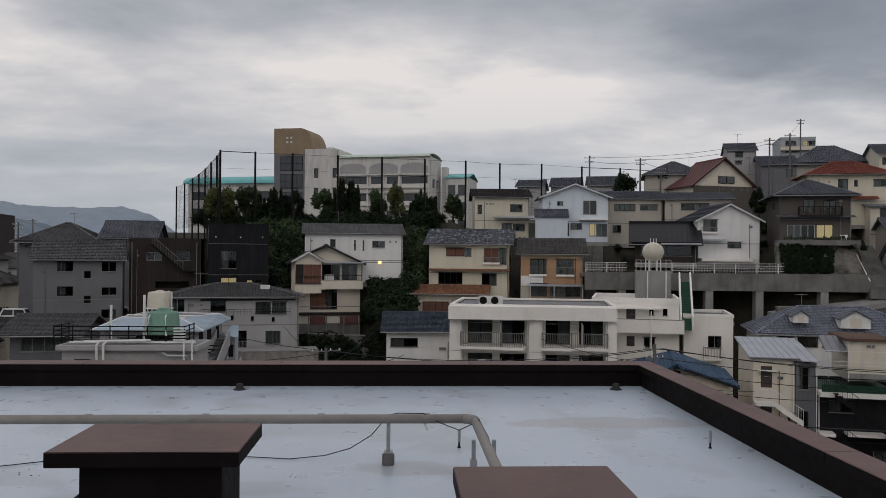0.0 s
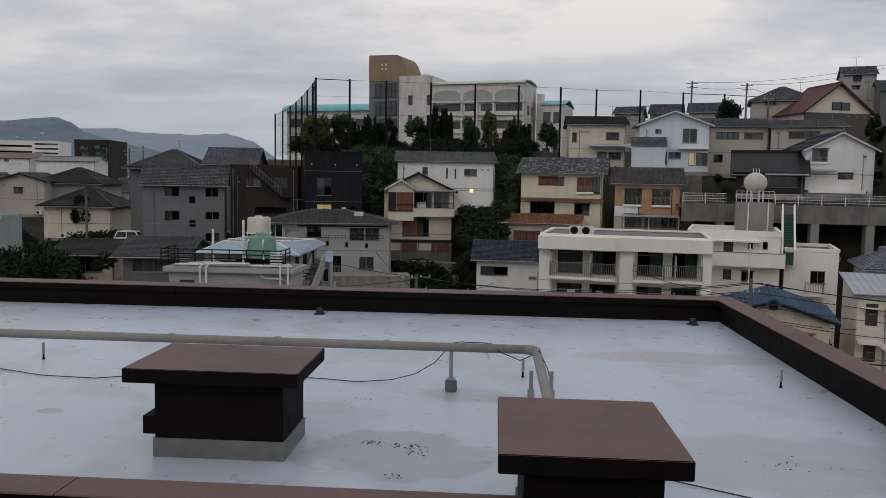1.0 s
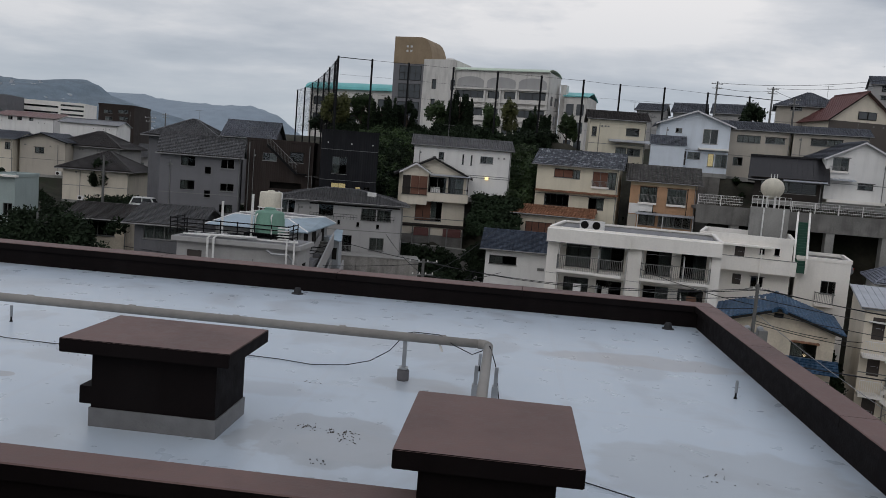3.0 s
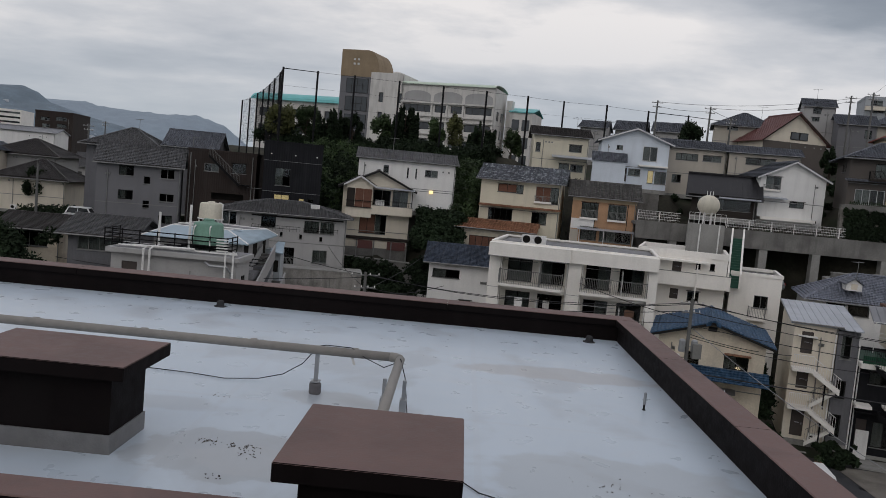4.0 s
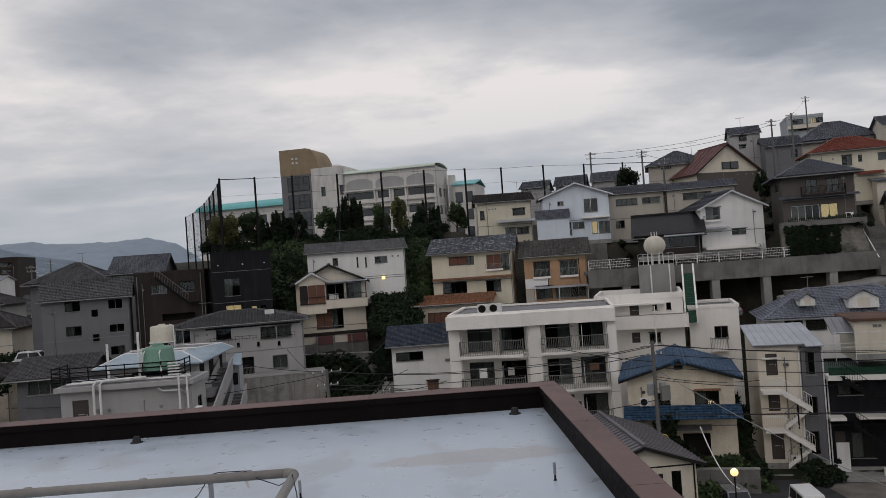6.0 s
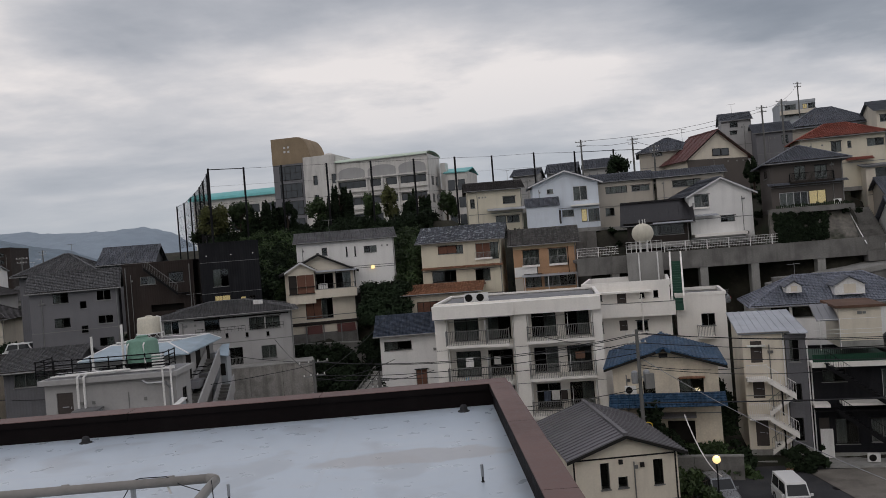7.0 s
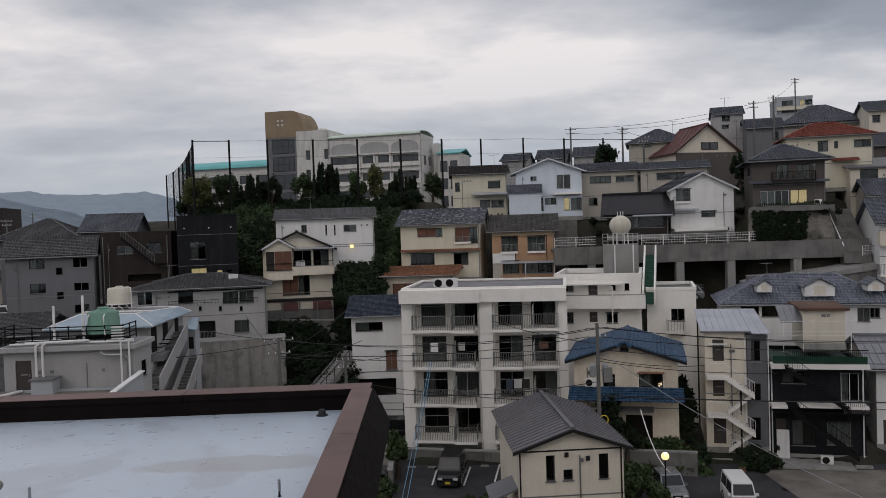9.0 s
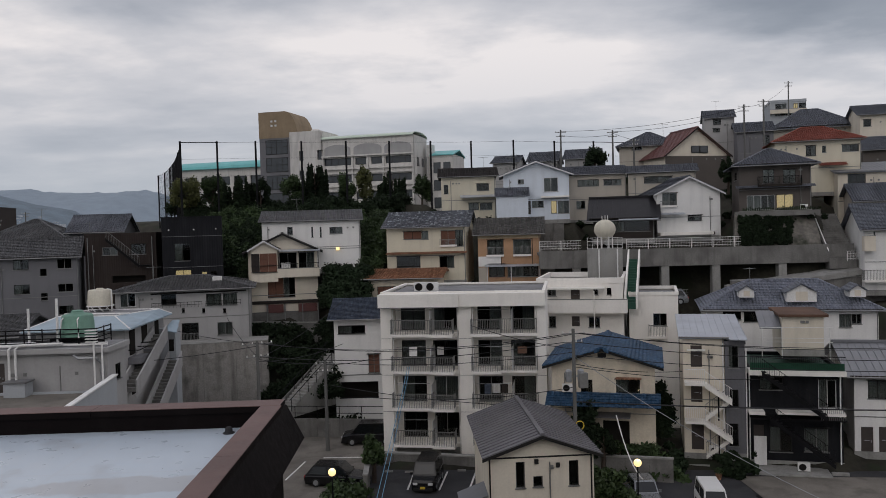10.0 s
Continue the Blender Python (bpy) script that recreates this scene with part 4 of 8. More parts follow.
gx = [q * 95 + (abs(q) ** 5) * q * 3900 for q in xs]
gy = [-60 + 260 * (j / (NY - 1)) + 4200 * (j / (NY - 1)) ** 9 for j in range(NY)]
s = Shape()
for y in gy:
    for x in gx:
        far = min(1.0, max(0.0, (math.hypot(x, y) - 260) / 300))
        s.v.append((x, y, ground_height(x, y) * (1 - far) - 8.0 * far))
s.f = [(j * NX + i, j * NX + i + 1, (j + 1) * NX + i + 1, (j + 1) * NX + i) for j in range(NY - 1) for i in range(NX - 1)]
solid("ground", s, "soil", "earthy hillside ground between the houses", "ground", kind="structure", smooth=True)

# ---- the flat roof in the foreground; own axes: origin at the inner far right corner of the parapet ----
ROOF = Matrix.Translation((3.55, 16.93, 0)) @ pose(0, 0, 0, 0, 0, 6)
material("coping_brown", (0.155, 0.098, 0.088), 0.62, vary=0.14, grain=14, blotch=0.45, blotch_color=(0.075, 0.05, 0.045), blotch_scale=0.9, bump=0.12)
# Dark brown pushed near black: shade from the building behind is in the colour.
material("chocolate_shaded", (0.0075, 0.0055, 0.0055), 0.65, vary=0.2, streak=0.12, dirt=(0.03, 0.027, 0.027), bump=0.15, spec=0.06)
material("plinth_grey", (0.17, 0.17, 0.172), 0.7, vary=0.18, streak=0.3, bump=0.25)
material("pipe_grey", (0.25, 0.235, 0.215), 0.5, vary=0.14, streak=0.25, blotch=0.3, bump=0.08)
material("rubber", (0.03, 0.03, 0.032), 0.7)
material("weight_grey", (0.13, 0.125, 0.13), 0.8, bump=0.3)


def membrane():
    """Grey-blue coated waterproof sheet with lap lines, dried puddles and rust-brown silt."""
    m = material("membrane", (0.48, 0.545, 0.61), 0.33, vary=0.04, grain=3, bump=0.012, bump_scale=2.0, spec=0.5)
    n, l = m.node_tree.nodes, m.node_tree.links
    b = n["Principled BSDF"]
    col = b.inputs["Base Color"].links[0].from_socket
    tc = n.new("ShaderNodeTexCoord")
    warp = n.new("ShaderNodeTexNoise")
    warp.inputs["Scale"].default_value, warp.inputs["Detail"].default_value = 2.2, 6.0
    l.new(tc.outputs["Object"], warp.inputs["Vector"])

    def spot(x, y, rx, ry, edge):
        mp = n.new("ShaderNodeMapping")
        mp.vector_type = "TEXTURE"
        mp.inputs["Location"].default_value, mp.inputs["Scale"].default_value = (x, y, 0), (rx, ry, 1)
        l.new(tc.outputs["Object"], mp.inputs[0])
        ln = n.new("ShaderNodeVectorMath")
        ln.operation = "LENGTH"
        l.new(mp.outputs[0], ln.inputs[0])
        ad = n.new("ShaderNodeMath")
        ad.operation = "MULTIPLY_ADD"
        l.new(warp.outputs[0], ad.inputs[0])
        ad.inputs[1].default_value = 1.1
        l.new(ln.outputs["Value"], ad.inputs[2])
        r = n.new("ShaderNodeMapRange")
        r.interpolation_type = "SMOOTHSTEP"
        for i, v in enumerate((1.55 - edge, 1.55 + edge, 1.0, 0.0)):
            r.inputs[i + 1].default_value = v
        l.new(ad.outputs[0], r.inputs[0])
        return r.outputs[0]

    def over(fac, amount, rgb):
        nonlocal col
        k = n.new("ShaderNodeMath")
        k.operation = "MULTIPLY"
        l.new(fac, k.inputs[0])
        k.inputs[1].default_value = amount
        x = n.new("ShaderNodeMix")
        x.data_type = "RGBA"
        l.new(k.outputs[0], x.inputs[0])
        l.new(col, x.inputs[6])
        x.inputs[7].default_value = (*rgb, 1)
        col = x.outputs[2]
    wide = n.new("ShaderNodeTexNoise")
    wide.inputs["Scale"].default_value, wide.inputs["Detail"].default_value, wide.inputs["Distortion"].default_value = 0.7, 5.0, 0.6
    l.new(tc.outputs["Object"], wide.inputs["Vector"])
    r = n.new("ShaderNodeMapRange")
    for i, v in enumerate((0.53, 0.62, 0.0, 1.0)):
        r.inputs[i + 1].default_value = v
    l.new(wide.outputs[0], r.inputs[0])
    over(r.outputs[0], 0.35, (0.29, 0.30, 0.315))
    wide2 = n.new("ShaderNodeTexNoise")
    wide2.inputs["Scale"].default_value, wide2.inputs["Detail"].default_value = 1.6, 6.0
    l.new(tc.outputs["Object"], wide2.inputs["Vector"])
    r2 = n.new("ShaderNodeMapRange")
    for i, v in enumerate((0.6, 0.7, 0.0, 1.0)):
        r2.inputs[i + 1].default_value = v
    l.new(wide2.outputs[0], r2.inputs[0])
    over(r2.outputs[0], 0.3, (0.48, 0.51, 0.55))
    over(spot(-4.95, -7.65, 0.85, 0.62, 0.05), 0.32, (0.24, 0.24, 0.24))
    over(spot(-4.75, -7.75, 0.55, 0.36, 0.10), 0.35, (0.46, 0.48, 0.50))
    over(spot(-4.95, -7.65, 0.86, 0.63, 0.25), 0.22, (0.24, 0.23, 0.22))
    over(spot(-1.4, -7.5, 1.3, 0.8, 0.12), 0.3, (0.24, 0.225, 0.20))
    over(spot(-1.5, -3.2, 1.4, 0.4, 0.15), 0.5, (0.33, 0.30, 0.28))
    over(spot(-8.7, -6.76, 0.14, 0.10, 0.08), 0.5, (0.22, 0.20, 0.18))
    over(spot(-4.4, -5.6, 0.6, 0.3, 0.2), 0.35, (0.24, 0.22, 0.20))
    over(spot(-6.2, -6.3, 0.8, 0.25, 0.2), 0.25, (0.25, 0.23, 0.21))
    # lap lines of the sheets
    for axis, places in (("X", (-10.6, -8.2, -5.5, -2.7)), ("Y", (-2.6, -5.9))):
        sp = n.new("ShaderNodeSeparateXYZ")
        l.new(tc.outputs["Object"], sp.inputs[0])
        for q in places:
            c = n.new("ShaderNodeMath")
            c.operation = "COMPARE"
            l.new(sp.outputs[axis], c.inputs[0])
            c.inputs[1].default_value, c.inputs[2].default_value = q, 0.035
            over(c.outputs[0], 0.22, (0.45, 0.48, 0.52))
    l.new(col, b.inputs["Base Color"])
    return m


membrane()
s = Shape()
s.box(-24, -9.6, -0.25, 0.1, 0.0, 0.0)
solid("roof_deck", s, "membrane", "pale grey-blue waterproof coated flat roof, stained", "flat roof", ROOF, kind="structure")
# body of our own building below the roof, and the raised wing from which the view is taken
s = Shape()
s.box(-24, -9.75, -14.6, 0.22, 0.3, -0.255)
solid("wall_own", s, "chocolate_shaded", "dark brown outer wall of the flat-roofed building", "wall", ROOF, kind="structure")
s = Shape()
s.box(-24, -22, -14.6, 8, -13.2, 0.85)
solid("wall_wing", s, "chocolate_shaded", "dark brown wing of the building behind the roof", "wall", ROOF, kind="structure")


def parapet(name, x0, y0, x1, y1, along):
    """A low roof-edge wall in lengths, with an overhanging sheet coping."""
    ob = thing(name, "dark brown roof parapet, coping faded brown on top with shade painted on its sides", "parapet", ROOF, kind="structure")
    s = Shape()
    s.box(x0 + 0.02, y0 + 0.02, 0.0, x1 - 0.02, y1 - 0.02, 0.29)
    part("upstand", s, "chocolate_shaded", ob)
    n = max(1, round((x1 - x0 if along == "x" else y1 - y0) / 3.3))
    for i in range(n):
        s, e = Shape(), 0.004
        if along == "x":
            a, b = x0 + (x1 - x0) * i / n + e, x0 + (x1 - x0) * (i + 1) / n - e
            sec = [(y0 - 0.03, 0.285), (y0 - 0.03, 0.395), (y0 - 0.022, 0.405), (y1 + 0.022, 0.40), (y1 + 0.03, 0.39), (y1 + 0.03, 0.285)]
            ring = [[(x, y, z) for y, z in sec] for x in (a, b)]
        else:
            a, b = y0 + (y1 - y0) * i / n + e, y0 + (y1 - y0) * (i + 1) / n - e
            sec = [(x0 - 0.03, 0.285), (x0 - 0.03, 0.395), (x0 - 0.022, 0.405), (x1 + 0.022, 0.40), (x1 + 0.03, 0.39), (x1 + 0.03, 0.285)]
            ring = [[(x, y, z) for x, z in sec] for y in (a, b)]
        k = len(sec)
        s.v = ring[0] + ring[1]
        s.f = [(j, (j + 1) % k, k + (j + 1) % k, k + j) for j in range(k)] + [tuple(range(k)), tuple(range(2 * k - 1, k - 1, -1))]
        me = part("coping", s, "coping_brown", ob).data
        # Upright coping faces take the shade-darkened brown, the top keeps the lighter one.
        me.materials.append(MATS["chocolate_shaded"])
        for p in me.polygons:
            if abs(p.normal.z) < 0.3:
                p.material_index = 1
    return ob


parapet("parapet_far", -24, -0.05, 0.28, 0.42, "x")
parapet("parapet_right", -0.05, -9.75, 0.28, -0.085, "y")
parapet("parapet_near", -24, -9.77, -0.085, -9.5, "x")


# slanted fascia below the coping on the outer sides
for name, top, low in (("fascia_right", [(0.30, -9.75, 0.30), (0.30, 0.44, 0.30)], [(0.58, -9.75, -0.42), (0.58, 0.72, -0.42)]),
                       ("fascia_far", [(0.30, 0.44, 0.30), (-24, 0.44, 0.30)], [(0.58, 0.72, -0.42), (-24, 0.72, -0.42)])):
    s = Shape()
    s.slab([low[0], low[1], top[1], top[0]], (-0.06, 0, 0) if name == "fascia_right" else (0, -0.06, 0))
    solid(name, s, "chocolate_shaded", "dark brown slanted fascia below the roof coping", "fascia", ROOF, kind="structure")


def roof_vent(x0, y0, x1, y1, bx0, by0, bx1, by1, side_duct):
    ob = thing("roof_vent", "dark brown boxed roof vent, cap slab faded brown on top with shade painted on its sides", "roof vent", ROOF @ Matrix.Translation((0, 0, 0)), group="roof vents")
    s = Shape()
    s.box(bx0 - 0.015, by0 - 0.015, -0.02, bx1 + 0.015, by1 + 0.015, 0.17)
    part("plinth", s, "plinth_grey", ob, "grey coated plinth")
    s = Shape()
    s.box(bx0, by0, 0.17, bx1, by1, 0.72)
    part("body", s, "chocolate_shaded", ob)
    bm = bmesh.new()
    bmesh.ops.create_cube(bm, size=1, matrix=Matrix.Translation(((x0 + x1) / 2, (y0 + y1) / 2, 0.76)) @ Matrix.Diagonal((x1 - x0, y1 - y0, 0.125, 1)))
    bmesh.ops.bevel(bm, geom=bm.edges[:], offset=0.006, segments=2, affect="EDGES")
    me = bpy.data.meshes.new("cap")
    bm.to_mesh(me)
    bm.free()
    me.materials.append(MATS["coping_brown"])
    me.materials.append(MATS["chocolate_shaded"])
    # Shade on the cap's sides is painted: only its top gets the lighter brown.
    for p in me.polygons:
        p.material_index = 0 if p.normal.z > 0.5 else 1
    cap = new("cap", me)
    cap.parent = ob
    if side_duct:
        s = Shape()
        s.box(bx0 - 0.11, by0, 0.20, bx0, by0 + 0.32, 0.36)
        part("side_duct", s, "chocolate_shaded", ob)
    return ob


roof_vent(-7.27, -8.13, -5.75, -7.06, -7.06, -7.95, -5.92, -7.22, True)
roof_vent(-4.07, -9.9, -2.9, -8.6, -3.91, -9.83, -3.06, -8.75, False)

# vent pipe on stands
ob = thing("vent_pipe", "weathered grey plastic pipe on steel stands across the roof", "pipe", ROOF)
bend = [(-3.62 - 0.12 * (1 - math.sin(radians(q))), -5.47 - 0.12 * (1 - math.cos(radians(q))), 0.53) for q in (0, 30, 60, 90)]
s = Shape()
s.tube([(-24, -5.42, 0.53), (-3.74, -5.47, 0.53)], 0.052, 14)
part("long_run", s, "pipe_grey", ob, smooth=True)
s = Shape()
s.tube(bend, 0.056, 14)
part("elbow", s, "pipe_grey", ob, smooth=True)
s = Shape()
s.tube([(-3.62, -5.59, 0.53), (-3.6, -8.76, 0.50)], 0.052, 14)
part("short_run", s, "pipe_grey", ob, smooth=True)
for x in (-13.2, -12.0, -10.6, -9.3, -8.0, -6.7, -5.4, -4.2):
    s = Shape()
    s.tube([(x, -5.42, 0.53), (x + 0.07, -5.42, 0.53)], 0.0545, 14)
    part("coupling", s, "pipe_grey", ob, smooth=True)
for x in (-13.4, -10.27, -4.6):
    for dx in ((0.0, -0.16) if x < -5 else (0.0,)):
        s = Shape()
        s.box(x + dx - 0.022, -5.45, 0.1, x + dx + 0.022, -5.40, 0.48)
        s.box(x + dx - 0.05, -5.49, 0.14, x + dx + 0.05, -5.37, 0.155)
        stand = part("stand", s, "steel_grey", ob)
        s = Shape()
        s.turned([(0.068, 0.0), (0.072, 0.02), (0.07, 0.12), (0.06, 0.13)], (x + dx, -5.43, 0), 18)
        part("foot", s, "weight_grey", stand, smooth=False)
for x in (-3.71, -3.5):
    s = Shape()
    s.box(x - 0.035, -6.42, 0.16, x + 0.035, -6.34, 0.30)
    s.box(x - 0.02, -6.40, 0.0, x + 0.02, -6.36, 0.5)
    part("bracket", s, "steel_grey", ob)

# thin cable slung over the pipe
cable = Shape()
cable.tube([(-10.3, -5.15, 0.012), (-9.6, -5.4, 0.012), (-8.9, -5.45, 0.012), (-8.4, -5.2, 0.012), (-7.4, -5.0, 0.012), (-6.2, -5.1, 0.012), (-5.75, -5.2, 0.012), (-5.35, -5.12, 0.03),
            (-5.05, -5.15, 0.12), (-4.8, -5.27, 0.30), (-4.6, -5.40, 0.56), (-4.5, -5.45, 0.592), (-4.2, -5.47, 0.592), (-4.02, -5.53, 0.50), (-3.8, -5.56, 0.42), (-3.66, -5.62, 0.50), (-3.6, -5.8, 0.592),
            (-3.52, -6.05, 0.45), (-3.45, -6.35, 0.15), (-3.40, -6.6, 0.012), (-3.1, -7.4, 0.012), (-2.7, -8.0, 0.012), (-2.0, -8.4, 0.012), (-0.9, -8.9, 0.012)], 0.006, 5)
solid("cable", cable, "rubber", "thin black cable slung loosely over the pipe", "cable", ROOF)
s = Shape()
s.slab([(-4.22, -5.47, 0.52), (-4.19, -5.47, 0.52), (-4.14, -5.49, 0.40), (-4.17, -5.49, 0.40)], (0, 0.004, 0))
solid("cable_tag", s, "paint_white", "small white tape tag on the cable", "tag", ROOF)

# anchor rods and drain caps
for x, y in ((-10.09, -4.54), (-3.73, -4.65), (-0.57, -4.73)):
    s = Shape()
    s.turned([(0.024, 0.0), (0.018, 0.012), (0.013, 0.02), (0.013, 0.13)], (0, 0, 0), 10)
    ob = thing("anchor_rod", "short upright steel rod with a pale sleeve on the roof", "rod", ROOF @ Matrix.Translation((x, y, 0)), group="anchor rods")
    part("rod", s, "steel_black", ob)
    s = Shape()
    s.turned([(0.016, 0.07), (0.019, 0.075), (0.019, 0.22), (0.014, 0.225)], (0, 0, 0), 10)
    part("sleeve", s, "steel_grey", ob)
for x in (-13.9, -7.29, -0.59):
    s = Shape()
    s.turned([(0.11, 0.0), (0.108, 0.012), (0.072, 0.016), (0.062, 0.09), (0.045, 0.115), (0.0, 0.12)], (0, 0, 0), 16)
    solid("drain_vent", s, "rubber", "black rubber drain vent dome on the roof edge", "drain vent", ROOF @ Matrix.Translation((x, -0.41, 0)), group="drain vents")

# dry leaf litter and grit left where puddles dried
rng = np.random.default_rng(4)
s = Shape()
for x, y, spread, count in ((-5.22, -7.38, 0.045, 30), (-5.0, -7.42, 0.03, 12), (-4.86, -7.47, 0.05, 24), (-4.78, -7.62, 0.05, 14), (-4.95, -8.2, 0.05, 10), (-8.4, -5.75, 0.08, 8), (-1.45, -7.5, 0.12, 16), (-8.9, -5.5, 0.1, 8), (-5.6, -5.9, 0.1, 8), (-2.0, -3.0, 1.4, 5), (-0.35, -3.4, 0.25, 5), (-6.5, -3.0, 2.5, 5)):
    for k in range(count):
        px, py, r, q = x + rng.normal() * spread * 1.3, y + rng.normal() * spread, rng.uniform(0.003, 0.011), rng.uniform(0, 3.1)
        u, v = Vector((math.cos(q), math.sin(q), 0)) * r, Vector((-math.sin(q), math.cos(q), 0)) * r * 0.5
        c = Vector((px, min(py, -0.1), 0.006))
        s.slab([c - u, c - v, c + u, c + v], (0, 0, -0.005))
solid("leaf_litter", s, "bark", "brown leaf crumbs and grit on the roof", "litter", ROOF, kind="stuff")


# ---- school on the hill ----
def school():
    """Own axes: x along the long front, origin at the foot of the tower's front left edge."""
    ob = thing("school_building", "pale concrete school with an ochre tower and teal roofs", "school", pose(-43.6, 166.0, 6.0, 0, 0, -10))
    s = Shape()
    s.box(0, 0, 0, 7.0, 8, 17.0)
    part("tower_base", s, "plaster_darkgrey", ob, "grey glazed tower shaft")
    s = Shape()
    prof = [(-0.05, 17.0), (8.7, 17.0)] + [(6.0 + 2.7 * math.cos(radians(q)), 17.0 + 5.45 * math.sin(radians(q))) for q in (15, 30, 45, 60, 75, 90)] + [(-0.05, 22.5)]
    s.slab([(x, -0.05, z) for x, z in prof], (0, 8.2, 0))
    part("tower_head", s, "school_ochre", ob, "ochre tower head with a rounded shoulder")
    for i in (0, 1):
        for j in (0, 1):
            s = Shape()
            s.box(2.7 + i * 0.9, -0.08, 19.4 + j * 0.9, 3.15 + i * 0.9, -0.02, 19.8 + j * 0.9)
            part("vent_window", s, "frame_white", ob)
    for k in range(4):
        s = Shape()
        s.box(1.4, -0.06, 13.6 - 3.7 * k, 6.4, 0.0, 16.6 - 3.7 * k)
        w = part("window", s, "frame_dark", ob)
        for i in range(4):
            for j in range(2):
                s = Shape()
                s.box(1.5 + i * 1.23, -0.08, 13.7 - 3.7 * k + j * 1.45, 2.62 + i * 1.23, -0.061, 15.05 - 3.7 * k + j * 1.45)
                part("pane", s, "pane_dark", w)
    # stair block and long wing
    def wing(x0, x1, y0, y1, z1, holes, name):
        s = Shape()
        facade(s, x1 - x0, z1, holes, lambda u, i, z: (x0 + u, y0 + i, z), 0.5)
        s.box(x0, y0 + 0.55, 0, x1, y1, z1)
        part(name, s, "school_wall", ob)
        for u, z, w, h in holes:
            s = Shape()
            s.box(x0 + u, y0 + 0.4, z, x0 + u + w, y0 + 0.5, z + h)
            g = part("window", s, "frame_dark", ob)
            n = max(1, int(w / 1.3))
            for i in range(n):
                s = Shape()
                s.box(x0 + u + w * i / n + 0.06, y0 + 0.37, z + 0.08, x0 + u + w * (i + 1) / n - 0.06, y0 + 0.395, z + h - 0.08)
                part("pane", s, "pane_dark", g)
    wing(7.0, 14.0, -0.3, 9, 18.0, [(2.0, 12.0, 1.0, 2.0), (6.1, 12.0, 1.0, 2.0), (2.0, 8.0, 1.0, 2.0), (6.1, 8.0, 1.0, 2.0)], "stair_block")
    holes = [(u, z, w, 1.45) for z in (10.65, 7.15, 3.65, 0.4) for u, w in ((0.35, 6.1), (7.2, 2.4), (10.6, 2.4), (13.7, 5.5))]
    wing(14.0, 33.6, 0.2, 10, 16.2, holes, "long_wing")
    for z, h in ((12.35, 0.3), (9.75, 0.22), (8.8, 0.25), (6.2, 0.22), (5.3, 0.25)):
        part("ledge", Shape().box(13.95, -0.35, z, 33.65, 0.2, z + h), "school_wall", ob)
    for u in (14.0, 20.45, 23.7, 27.1, 33.25):
        part("pier", Shape().box(u, -0.2, 0, u + 0.35, 0.2, 12.35), "school_wall", ob)
    for u, w in ((14.5, 5.7), (20.9, 6.0), (27.5, 5.7)):
        arch = [(u, 12.7), (u + w, 12.7)] + [(u + w / 2 + w / 2 * math.cos(radians(q)), 13.9 + 1.0 * math.sin(radians(q))) for q in range(0, 181, 15)]
        part("arch_panel", Shape().slab([(x, 0.14, z) for x, z in arch], (0, 0.06, 0)), "plaster_grey", ob, "grey blind arch")
    for i in range(10):
        q0, q1 = radians(180 * i / 10), radians(180 * (i + 1) / 10)
        a, b = (5.0 - 5.3 * math.cos(q0), 16.2 + 0.85 * math.sin(q0)), (5.0 - 5.3 * math.cos(q1), 16.2 + 0.85 * math.sin(q1))
        part("roof_panel", Shape().slab([(13.9, *a), (33.7, *a), (33.7, *b), (13.9, *b)], (0, 0, -0.12)), "roof_palegreen", ob)
    part("eave", Shape().box(13.9, -0.25, 16.05, 33.7, 0.25, 16.25), "paint_white", ob)
    for y, z in ((2.5, 10.0), (2.5, 6.4), (6.0, 10.0), (6.0, 6.4)):
        part("side_window", Shape().box(33.58, y, z, 33.64, y + 1.6, z + 1.8), "pane_dark", ob)
    s = Shape()
    s.box(34.4, 7, 0, 35.6, 9, 14.6)
    s.box(35.6, 6, 0, 40.2, 16, 12.4)
    part("end_block", s, "school_wall", ob)
    for k in range(3):
        for i in range(2):
            s = Shape()
            s.box(36.1 + i * 2.1, 5.9, 1.4 + 3.6 * k, 37.6 + i * 2.1, 6.02, 3.6 + 3.6 * k)
            part("window", s, "pane_dark", ob)
    s = Shape()
    s.slab([(35.3, 5.7, 12.4), (40.5, 5.7, 12.4), (40.5, 11, 13.6), (35.3, 11, 13.6)], (0, 0, -0.2))
    s.slab([(35.3, 11, 13.6), (40.5, 11, 13.6), (40.5, 16.3, 12.4), (35.3, 16.3, 12.4)], (0, 0, -0.2))
    part("end_roof", s, "teal_roof", ob, "teal metal roof")
    s = Shape()
    s.turned([(1.2, 0), (1.15, 0.3), (1.0, 0.6), (0.6, 0.8), (0, 0.9)], (11.5, 3, 17.9), 16)
    part("roof_dome", s, "school_wall", ob)


material("pane_dark", (0.03, 0.035, 0.04), 0.12, vary=0.2, spec=0.7, bump=0.02)
material("roof_palegreen", (0.52, 0.60, 0.50), 0.5, vary=0.06, streak=0.1)
school()


